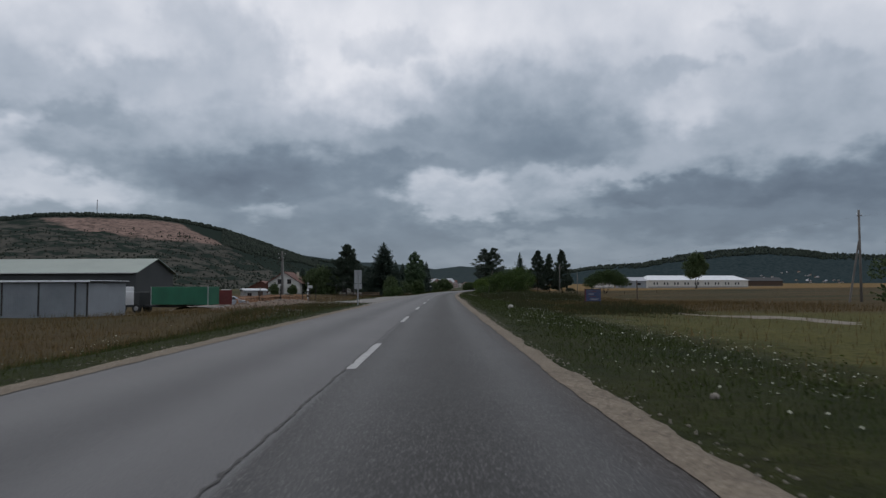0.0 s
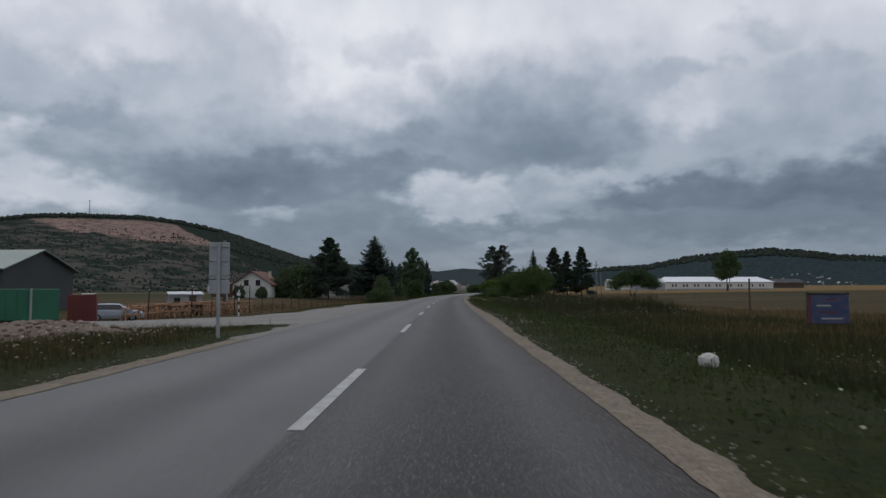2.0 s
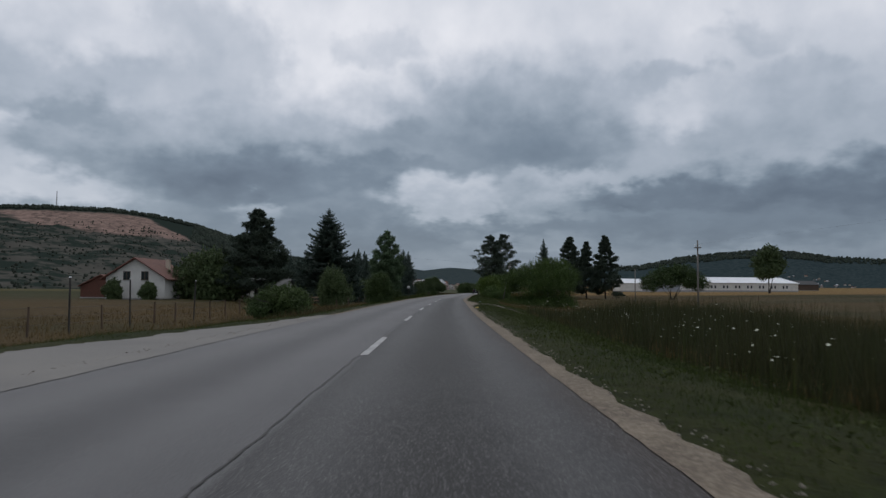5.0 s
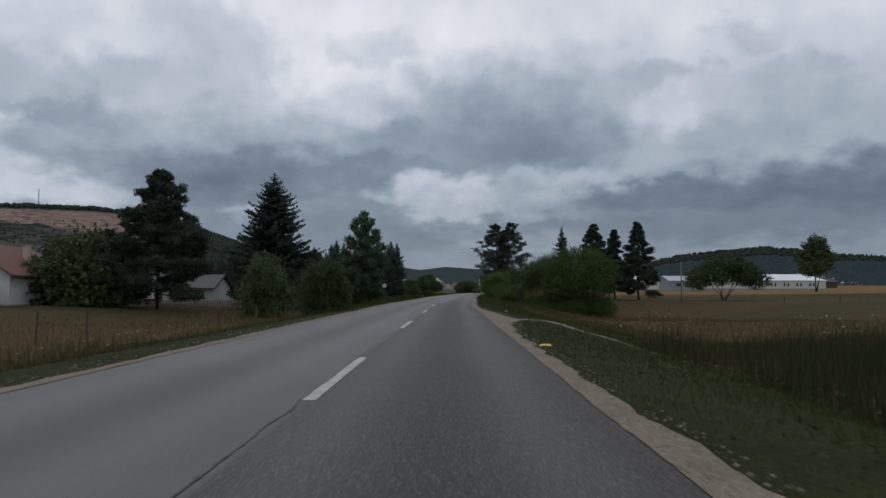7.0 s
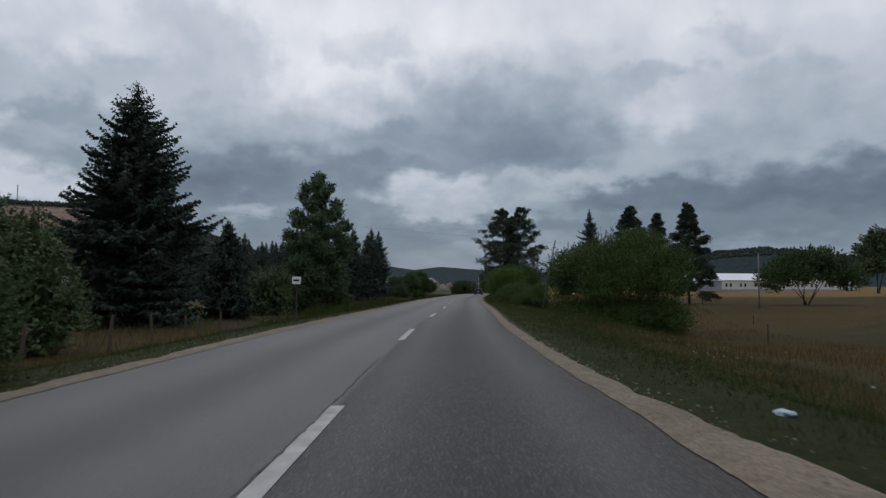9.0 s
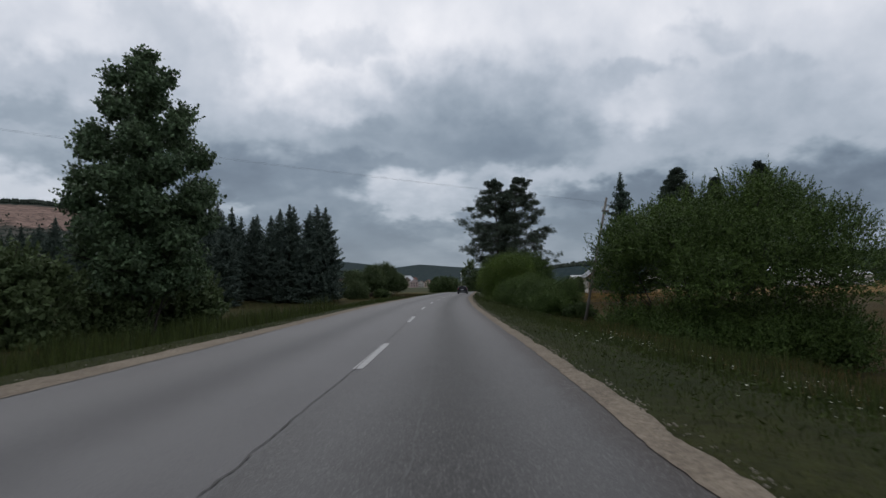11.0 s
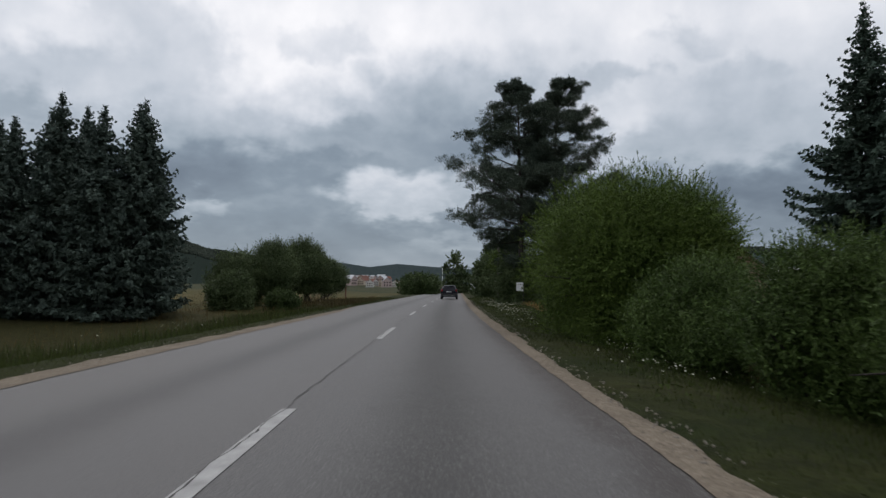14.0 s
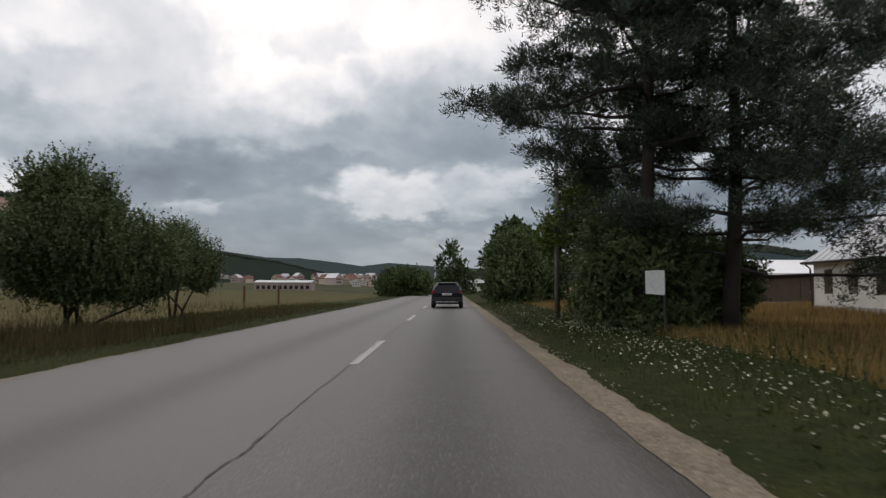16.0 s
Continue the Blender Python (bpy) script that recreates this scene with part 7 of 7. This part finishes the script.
def racks():
    """Wooden trestles stored in rows beside the yard."""
    t = thing("timber_trestle", -21.4, 97.8, gz(-21.4, 97.8) - 0.02, 0, "raw wooden trestle stacked in a row outdoors", "trestle", "timber trestles")
    for i, (a, b) in enumerate((((-0.75, -0.35, 0), (-0.55, 0, 1.15)), ((-0.75, 0.35, 0), (-0.55, 0, 1.15)), ((0.75, -0.35, 0), (0.55, 0, 1.15)), ((0.75, 0.35, 0), (0.55, 0, 1.15)))):
        part("leg", rod(bmesh.new(), a, b, 0.05, 0.05, 4), M["raw_wood"], t)
    box_part("top_beam", (0, 0, 1.17), (1.7, 0.16, 0.07), M["raw_wood"], t, 0.006)
    for s in (-0.25, 0.25):
        box_part("slat", (0, s * 0.8, 0.62), (1.5, 0.03, 0.09), M["raw_wood"], t, 0.004)
    part("brace", rod(bmesh.new(), (-0.65, -0.2, 0.3), (0.55, -0.1, 0.95), 0.035, 0.035, 4), M["raw_wood"], t)
    r = random.Random(3)
    for i in range(54):
        row, k = divmod(i, 18)
        f = k / 17
        x, y = -21.6 + 5.4 * f - row * 1.3 + r.uniform(-0.2, 0.2), 98.2 + 13.0 * f + row * 1.2 + r.uniform(-0.2, 0.2)
        copy_thing(t, pose(x, y, gz(x, y) - 0.02, r.uniform(-4, 4), r.uniform(-4, 4), 62 + r.uniform(-14, 14)) @ Matrix.Diagonal((1, 1, r.uniform(0.88, 1.08), 1)))
    b = thing("board_stack", -19.6, 104.5, gz(-19.6, 104.5), 60, "loose stack of pale sawn boards", "boards")
    for i in range(16):
        box_part("board", (r.uniform(-0.3, 0.3), -0.7 + 0.2 * (i % 8), 1.06 + 0.05 * (i // 8)), (3.6, 0.16, 0.035), M["raw_wood"] if i % 3 else M["wood"], b, 0.004, turn=pose(0, 0, 0, 0, r.uniform(-2, 2), r.uniform(-5, 5)))
    for xx in (-1.4, 1.4):
        box_part("bearer", (xx, 0, 0.5), (0.14, 1.6, 1.04), M["wood"], b, 0.01)


racks()


def rubble_heap():
    """Low heap of broken stone and earth on the tongue of land beside the junction."""
    h = thing("rubble_heap", -7.2, 59.4, gz(-7.2, 59.4), 0, "low heap of pinkish rubble and earth in weeds", "rubble")
    n, m = 14, 30
    V = [(0, 0, 0.5)]
    for i in range(1, n + 1):
        for j in range(m):
            a = 2 * math.pi * j / m
            f = i / n
            q = Vector((math.cos(a) * f * 4.6, math.sin(a) * f * 2.6, 0))
            dz = gz(-7.2 + q.x, 59.4 + q.y) - gz(-7.2, 59.4)
            V.append((q.x, q.y, dz + 0.55 * (1 - f * f) + 0.16 * noise.noise(q * 1.3) * (1 - f) - 0.06 * f))
    F = [(0, 1 + j, 1 + (j + 1) % m) for j in range(m)]
    F += [(1 + (i - 1) * m + j, 1 + i * m + j, 1 + i * m + (j + 1) % m, 1 + (i - 1) * m + (j + 1) % m) for i in range(1, n) for j in range(m)]
    mesh_object("earth", V, F, M["rubble"], h, smooth=True)
    r = random.Random(6)
    bm = bmesh.new()
    for k in range(420):
        a, f = r.uniform(0, 2 * math.pi), r.uniform(0, 1) ** 0.6
        x, y = math.cos(a) * f * 4.6, math.sin(a) * f * 2.6
        s = r.uniform(0.03, 0.11)
        z = gz(-7.2 + x, 59.4 + y) - gz(-7.2, 59.4) + 0.55 * (1 - f * f)
        bmesh.ops.create_icosphere(bm, subdivisions=1, radius=s, matrix=Matrix.Translation((x, y, z)) @ pose(0, 0, 0, r.uniform(0, 90), 0, r.uniform(0, 360)) @ Matrix.Diagonal((1, r.uniform(0.5, 1), r.uniform(0.4, 0.8), 1)))
    tagged(part("stones", bm, M["rubble_stone"], h), "broken pinkish stones", kind="stuff")


M["rubble"] = material("rubble_earth", (0.15, 0.105, 0.075), (0.085, 0.065, 0.045), 1.2, 25, 0.95, bump=0.8, fine_amount=0.4)
M["rubble_stone"] = material("rubble_stone", (0.27, 0.21, 0.175), (0.18, 0.14, 0.115), 2, 25, 0.95, bump=0.4, island=0.3)
rubble_heap()


def fences():
    tall = thing("fence_post", -15.2, 105.0, gz(-15.2, 105.0) - 0.1, 0, "tall dark steel fence post in dry grass", "fence post", "yard fence posts")
    part("shaft", rod(bmesh.new(), (0, 0, 0), (0, 0, 2.9), 0.05, 0.045, 8), M["dark_steel"], tall)
    part("cap", rod(bmesh.new(), (0, 0, 2.9), (0, 0, 2.96), 0.06, 0.03, 8), M["sign_white"], tall)
    low = thing("fence_post", -15.0, 117.0, gz(-15.0, 117.0) - 0.1, 0, "dark wooden fence post in dry grass", "fence post", "yard fence posts")
    part("shaft", rod(bmesh.new(), (0, 0, 0), (0.02, 0, 1.45), 0.055, 0.045, 7), M["brown_wood"], low)
    r = random.Random(5)
    line = [(-15.5, 110.5, 1), (-15.4, 114.6, 1), (-14.8, 120.5, 0), (-14.7, 124.2, 0), (-14.6, 127.6, 1), (-14.6, 131.0, 0), (-14.5, 134.2, 1), (-14.4, 137.4, 0), (-14.3, 140.6, 0), (-14.2, 143.8, 1),
            (-14.1, 147, 0), (-14.0, 150.4, 0), (-13.9, 154, 0), (-13.8, 158, 0), (-13.6, 162, 0), (-16.5, 98, 1), (-17.5, 92, 1)]
    for x, y, k in line:
        copy_thing(tall if k else low, pose(x, y, gz(x, y) - 0.1, r.uniform(-2, 2), r.uniform(-2, 2), 0))
    for x, y in ((-5.8, 174.5), (-5.7, 178.0), (-5.4, 181.6), (-5.9, 185.9), (-6.4, 190.4), (-6.9, 193.3), (-7.2, 197), (-5.9, 170), (-6.2, 165), (-6.6, 160)):
        o = copy_thing(low, pose(x, y, gz(x, y) - 0.25, r.uniform(-5, 5), r.uniform(-6, 6), 0))
        tagged(o, "short weathered fence stake in dry grass", group="roadside fence stakes")
    s = thing("striped_pole", -13.6, 101.2, gz(-13.6, 101.2) - 0.1, 0, "black and white striped marker pole", "marker pole")
    for i in range(10):
        part("band", rod(bmesh.new(), (0, 0, 0.32 * i), (0, 0, 0.32 * (i + 1)), 0.05, 0.05, 10), M["sign_white"] if i % 2 else M["dark_steel"], s)
    box_part("plate", (0, -0.07, 2.2), (0.30, 0.03, 0.26), M["sign_white"], s, 0.01)
    for (x0, y0), (x1, y1), hs in (((-15.4, 108), (-14.0, 150), (0.5, 0.9, 1.3)),):
        for h in hs:
            n = 12
            pts = [(x0 + (x1 - x0) * i / n, y0 + (y1 - y0) * i / n, gz(x0 + (x1 - x0) * i / n, y0 + (y1 - y0) * i / n) + h) for i in range(n + 1)]
            tagged(part("fence_wire", limb(bmesh.new(), pts, 0.006, 0.006, 4), M["wire"]), "thin fence wire between the posts", "wire", "fence wires")
    # picket fence in front of the cottage
    f = thing("picket_fence", -24.0, 201.0, gz(-24, 201), 8, "grey wooden picket fence in front of the cottage", "fence")
    for i in range(64):
        box_part("picket", (-8 + i * 0.25, 0, 0.45), (0.09, 0.025, 0.9 + 0.05 * math.sin(i * 1.3)), M["wood"], f, 0.004)
    for z in (0.25, 0.7):
        box_part("rail", (0, 0.03, z), (16.2, 0.04, 0.07), M["wood"], f, 0.004)
    g = thing("field_post", 28.8, 220.2, gz(28.8, 220.2) - 0.1, 0, "dark weathered post in the brown field", "post", "field posts")
    part("shaft", rod(bmesh.new(), (0, 0, 0), (0, 0, 1.9), 0.09, 0.07, 8), M["brown_wood"], g)
    for x, y, s in ((44.6, 280.7, 0.8), (30.0, 101.5, 1.6), (40, 250, 0.6), (60, 252, 0.6), (72, 257, 0.6)):
        copy_thing(g, pose(x, y, gz(x, y) - 0.1) @ Matrix.Diagonal((1, 1, s, 1)))
    for x in (-4.4, -1.7):
        p = thing("gate_post", x, 347.5, gz(x, 347.5) - 0.1, 0, "rusty steel gate post in dry grass", "gate post", "rusty gate posts")
        part("shaft", box(bmesh.new(), (0, 0, 0.75), (0.16, 0.16, 1.5), 0.01), M["rust"], p)
        part("cap", box(bmesh.new(), (0, 0, 1.52), (0.2, 0.2, 0.05), 0.01), M["rust"], p)
    for i in range(9):
        p = thing("meadow_fence_post", -14 + 1.9 * i if i < 5 else -3 - 0.2 * i, 343 - 1.0 * i, gz(-8, 340) - 0.1, 0, "thin weathered meadow fence post", "fence post", "meadow fence posts")
        part("shaft", rod(bmesh.new(), (0, 0, 0), (0, 0, 1.25), 0.045, 0.035, 6), M["wood"], p)


fences()


def lump(name, x, y, r, mat, label, category, seed, flat=0.7, z=None):
    rng = np.random.default_rng(seed)
    bm = bmesh.new()
    bmesh.ops.create_icosphere(bm, subdivisions=2, radius=r)
    for v in bm.verts:
        k = 1 + 0.35 * noise.noise(v.co * (2.2 / r) + Vector((seed, 0, 0)))
        v.co = Vector((v.co.x * k, v.co.y * k, v.co.z * k * flat))
    ob = part(name, bm, mat)
    ob.matrix_world = pose(x, y, gz(x, y) + r * flat * 0.6 if z is None else z, 0, 0, rng.uniform(0, 360))
    return tagged(ob, label, category)


lump("stone", 10.5, 51.2, 0.17, M["white_stone"], "pale angular stone lying in the grass", "stone", 3, 0.9)
lump("stone", 10.6, 12.3, 0.06, M["stone"], "pale stone lying in the grass verge", "stone", 4)
lump("plastic_bag", 7.15, 169.8, 0.12, M["bag_blue"], "crumpled blue and white plastic litter", "litter", 5, 0.35)
lump("plastic_bag", 6.1, 142.9, 0.14, M["bag_yellow"], "yellow plastic litter beside the gravel", "litter", 7, 0.3)
for i, (x, y, r) in enumerate(((-3.4, 48.6, 0.9), (-2.3, 46.5, 0.7), (-4.6, 50.4, 0.8), (-1.4, 44.4, 0.5))):
    lump("spoil_heap", x, y, r, M["track"], "low heap of pale rubble and soil by the road", "heap", 20 + i, 0.14, gz(x, y) - 0.03)


def van(x, y, turn):
    c = thing("van", x, y, 0.0, turn, "white delivery lorry parked far along the road", "van")
    box_part("body", (0, 0.6, 1.75), (2.2, 4.6, 2.2), M["white_paint"], c, 0.06)
    box_part("cab", (0, -2.4, 1.35), (2.1, 1.5, 1.7), M["white_paint"], c, 0.15)
    box_part("windscreen", (0, -3.16, 1.65), (1.8, 0.05, 0.7), M["glass"], c, 0.01)
    for sx in (-0.95, 0.95):
        for yy in (-2.2, 1.6):
            wheel(c, sx, yy, 0.42, 0.28)


van(23.2, 431, 8)
van(26.6, 440, -5)


# ---------------------------------------------------------------- grass, weeds and flowers
def scatter(rng, n, u0, u1, y0, y1, side, power=1.0):
    y = rng.uniform(y0, y1, n)
    s = rng.uniform(0, 1, n) ** power
    edge = right_edge(y) if side > 0 else -left_edge(y)
    u = side * (edge + u0 + s * (u1 - u0))
    return line_x(y) + u, y, s


def clear(x, y):
    """Keeps growth off the tracks, the yard and the buildings."""
    u = x - line_x(y)
    yard = (u < -12) & (y > 66) & (y < 92) | (x < -16.5) & (y > 90) & (y < 96)
    return ~yard


def patchy(x, y, k, seed):
    return 0.5 + 0.5 * np.sin(x * k + seed + 1.7 * np.sin(y * k * 0.8 + seed)) * np.sin(y * k * 0.9 + 0.8 * seed + np.sin(x * k * 1.3))


def blades(name, x, y, h, w, mat, rng, label, bendy=0.35):
    n = len(x)
    z = ground_z(x, y) - 0.02
    a = rng.uniform(0, 2 * np.pi, n)
    d = np.stack([np.cos(a), np.sin(a), np.zeros(n)], 1) * w[:, None] * 0.5
    b = np.stack([x, y, z], 1)
    la = rng.uniform(0, 2 * np.pi, n)
    lean = np.stack([np.cos(la), np.sin(la), np.zeros(n)], 1) * (h * bendy * rng.uniform(0, 1, n))[:, None]
    tip = b + lean + np.array([0, 0, 1.0]) * h[:, None]
    v = np.stack([b - d * 1.2, b + d * 1.2, tip], 1).reshape(-1, 3)
    return tagged(quick_mesh(name, v, np.arange(3 * n).reshape(n, 3), mat), label, "grass", kind="stuff")


M["weed_green"] = material("dark_green_weeds", (0.028, 0.040, 0.014), (0.052, 0.048, 0.021), 0.35, 6, 0.75, bump=0, island=0.3, translucent=0.15)
M["gold"] = material("golden_dry_grass", (0.27, 0.180, 0.066), (0.18, 0.125, 0.048), 0.3, 6, 0.8, bump=0, island=0.22, translucent=0.2)


def meadow():
    rng = np.random.default_rng(17)
    # green verges, short by the gravel and taller outward
    for side, n, far in ((1, 300000, 7.5), (-1, 170000, 6.0)):
        x, y, s = scatter(rng, n, -0.12, far, 2, 345, side, 1.25)
        keep = clear(x, y)
        x, y, s = x[keep], y[keep], s[keep]
        tuft = patchy(x, y, 1.1, 3) ** 0.7
        keep = (side < 0) | (y > 52) | (s < 0.55)
        x, y, s, tuft = x[keep], y[keep], s[keep], tuft[keep]
        h = (0.04 + 0.24 * s ** 0.7) * (0.4 + 0.9 * tuft) * rng.uniform(0.5, 1.3, len(x))
        blades("verge_grass", x, y, h, rng.uniform(0.006, 0.015, len(x)), M["grass"], rng, "green verge grass along the gravel edge", 0.6)
    # dry grass of the fields
    for side, n, u0, u1 in ((1, 130000, 4.5, 30), (-1, 90000, 3.0, 24)):
        x, y, s = scatter(rng, n, u0, u1, 2, 345, side, 1.3)
        keep = clear(x, y)
        if side > 0:
            keep &= (y > 48) | (rng.uniform(0, 1, len(x)) < 0.12)
        if side < 0:
            keep &= ((y < 203) | (rng.uniform(0, 1, len(x)) < np.where(y > 296, 0.45, 0.25)))
            keep &= ~((x < -10) & (y > 88) & (y < 112) & (x > -22))
        x, y, s = x[keep], y[keep], s[keep]
        t = patchy(x, y, 0.35, 5)
        h = (0.20 + 0.34 * t) * rng.uniform(0.5, 1.25, len(x))
        blades("dry_grass", x, y, h, rng.uniform(0.010, 0.026, len(x)), M["hay"], rng, "tall dry brown meadow grass", 0.5)
    # golden stand of dry grass round the cottage
    x, y, s = scatter(rng, 90000, 3.6, 26, 290, 345, 1, 1.2)
    h = (0.16 + 0.24 * patchy(x, y, 0.4, 1)) * rng.uniform(0.5, 1.25, len(x))
    blades("dry_grass", x, y, h, rng.uniform(0.008, 0.019, len(x)), M["gold"], rng, "golden dry grass around the cottage", 0.5)
    # tall dark weeds
    for side, n, u0, u1, y0, y1, hh in ((1, 56000, 4.2, 16, 88, 158, 1.7), (1, 22000, 3.0, 13, 40, 66, 0.55), (1, 20000, 3.6, 14, 54, 96, 0.5), (-1, 14000, 0.9, 6, 46, 68, 0.45), (1, 12000, 2.5, 10, 196, 262, 0.6), (-1, 14000, 1.4, 7, 200, 258, 1.1), (-1, 7000, 1.2, 7, 250, 300, 0.7), (-1, 5000, 1.2, 6, 296, 318, 0.7),
                                        (-1, 7000, 1.0, 6, 296, 345, 0.32), (1, 2500, 3.5, 7, 262, 345, 0.5), (-1, 6000, 0.8, 8, 120, 150, 0.7), (-1, 5000, 0.6, 7, 25, 60, 0.35)):
        x, y, s = scatter(rng, int(n * 1.5), u0, u1, y0, y1, side, 0.9)
        t = patchy(x, y, 0.55, 9)
        fade = np.clip(np.minimum(y - y0, y1 - y) / 12.0, 0.1, 1)
        keep = clear(x, y) & (rng.uniform(0, 1, len(x)) < 0.25 + 0.75 * t)
        x, y, t, fade = x[keep], y[keep], t[keep], fade[keep]
        h = hh * fade * (0.35 + 0.75 * t) * rng.uniform(0.5, 1.2, len(x))
        blades("tall_weeds", x, y, h, rng.uniform(0.014, 0.034, len(x)), M["weed_green"] if y0 in (54, 88, 40) else M["grass"] if y0 in (196, 200, 250, 262) else M["weed"], rng, "tall dark weeds in the verge", 0.35)
    # leafy herbs close to the road
    x, y, s = scatter(rng, 40000, 0.3, 5.5, 2, 345, 1, 1.0)
    keep = clear(x, y) & (patchy(x, y, 0.8, 2) > 0.45)
    x, y = x[keep], y[keep]
    n = len(x)
    b = np.stack([x, y, ground_z(x, y) + rng.uniform(0.0, 0.25, n)], 1)
    v, q = leaf_blades(b, np.stack([rng.normal(size=n), rng.normal(size=n), rng.uniform(0.1, 0.9, n)], 1), rng.uniform(0.05, 0.12, n), rng.uniform(0.02, 0.045, n), rng)
    tagged(quick_mesh("verge_herbs", v, q, M["grass"]), "low leafy green herbs in the verge", "herbs", kind="stuff")


meadow()


def flowers():
    rng = np.random.default_rng(23)
    X, Y, H, R = [], [], [], []
    spots = ((1, 1100, 0.8, 2.5, 289, 316, 0.22), (1, 420, 1.4, 4.6, 6, 40, 0.2), (1, 420, 6.0, 18, 74, 108, 0.5), (1, 650, 0.9, 4.6, 2, 48, 0.18), (1, 120, 1.2, 6, 48, 90, 0.35), (1, 520, 3.2, 12, 92, 160, 1.1), (1, 130, 2.0, 7, 155, 200, 0.4), (1, 220, 1.2, 5.0, 205, 262, 0.28), (1, 1200, 0.7, 3.2, 262, 335, 0.24),
             (-1, 520, 0.6, 5.0, 46, 66, 0.34), (-1, 120, 0.6, 5, 4, 44, 0.3), (-1, 160, 0.8, 6, 128, 200, 0.4), (-1, 160, 1.0, 5, 205, 300, 0.4), (-1, 90, 0.8, 5, 300, 340, 0.4))
    for side, n, u0, u1, y0, y1, hh in spots:
        big = 1.6 if y0 in (74, 92) else 1.0
        k = max(4, n // 14)
        cx, cy, _ = scatter(rng, k, u0, u1, y0, y1, side, 1.0)
        i = rng.integers(0, k, n)
        spread = rng.uniform(0.25, 1.1, k)[i]
        X.append(cx[i] + rng.normal(size=n) * spread)
        Y.append(cy[i] + rng.normal(size=n) * spread * 1.4)
        H.append(hh * rng.uniform(0.5, 1.25, n))
        R.append(rng.uniform(0.006, 0.019, n) * big)
    x, y, h, r = (np.concatenate(a) for a in (X, Y, H, R))
    u = x - line_x(y)
    keep = ((u > right_edge(y) + 0.5) | (u < left_edge(y) - 0.5)) & clear(x, y)
    x, y, h, r = x[keep], y[keep], h[keep], r[keep]
    n = len(x)
    top = np.stack([x, y, ground_z(x, y) + h], 1)
    ax = unit(np.stack([rng.normal(size=n) * 0.45, rng.normal(size=n) * 0.45 - 0.25, np.ones(n)], 1))
    e1 = unit(np.cross(ax, np.array([1.0, 0.2, 0])))
    e2 = np.cross(ax, e1)
    k = 8
    ang = np.linspace(0, 2 * np.pi, k, endpoint=False)
    wob = rng.uniform(0.75, 1.2, (n, k))
    ring = top[:, None] + (e1[:, None] * np.cos(ang)[None, :, None] + e2[:, None] * np.sin(ang)[None, :, None]) * (r[:, None] * wob)[..., None] - ax[:, None] * (r[:, None] * 0.25)[..., None]
    v = np.concatenate([top[:, None], ring], 1).reshape(-1, 3)
    base = (np.arange(n) * (k + 1))[:, None]
    tri = np.stack([np.broadcast_to(base, (n, k)), base + 1 + np.arange(k)[None], base + 1 + (np.arange(k)[None] + 1) % k], -1).reshape(-1, 3)
    tagged(quick_mesh("white_flowers", v, tri, M["petal"]), "small white flower heads scattered in the verge", "flowers", kind="stuff")
    b = np.stack([x, y, ground_z(x, y) - 0.02], 1)
    s = np.stack([np.full(n, 0.006), np.zeros(n), np.zeros(n)], 1)
    v = np.stack([b - s, b + s, top - ax * 0.01], 1).reshape(-1, 3)
    tagged(quick_mesh("flower_stems", v, np.arange(3 * n).reshape(n, 3), M["grass"]), "thin green flower stems", "flowers", kind="stuff")


flowers()


def pebbles():
    """Loose stones on the gravel shoulders."""
    rng = np.random.default_rng(31)
    n = 11000
    side = rng.choice((-1, 1), n, p=(0.4, 0.6))
    y = rng.uniform(3, 330, n)
    s = rng.uniform(0.02, 1.25, n)
    u = np.where(side > 0, asphalt_edge(y) + 0.05 + s * (right_edge(y) - asphalt_edge(y)), -3.66 - s * 0.7)
    x = line_x(y) + u
    r = rng.uniform(0.006, 0.022, n)
    d = np.array([[1, 0, 0], [-1, 0, 0], [0, 1, 0], [0, -1, 0], [0, 0, 0.7], [0, 0, -0.5]], float)
    z = np.maximum(ground_z(x, y) + 0.01, -0.02) + r * 0.3
    v = (np.stack([x, y, z], 1)[:, None] + d[None] * r[:, None, None] * rng.uniform(0.7, 1.4, (n, 6, 1))).reshape(-1, 3)
    f = np.array([[0, 2, 4], [2, 1, 4], [1, 3, 4], [3, 0, 4], [2, 0, 5], [1, 2, 5], [3, 1, 5], [0, 3, 5]])
    q = (np.arange(n)[:, None, None] * 6 + f[None]).reshape(-1, 3)
    tagged(quick_mesh("pebbles", v, q, M["stone"]), "loose pale pebbles on the gravel shoulder", "pebbles", kind="stuff")


pebbles()
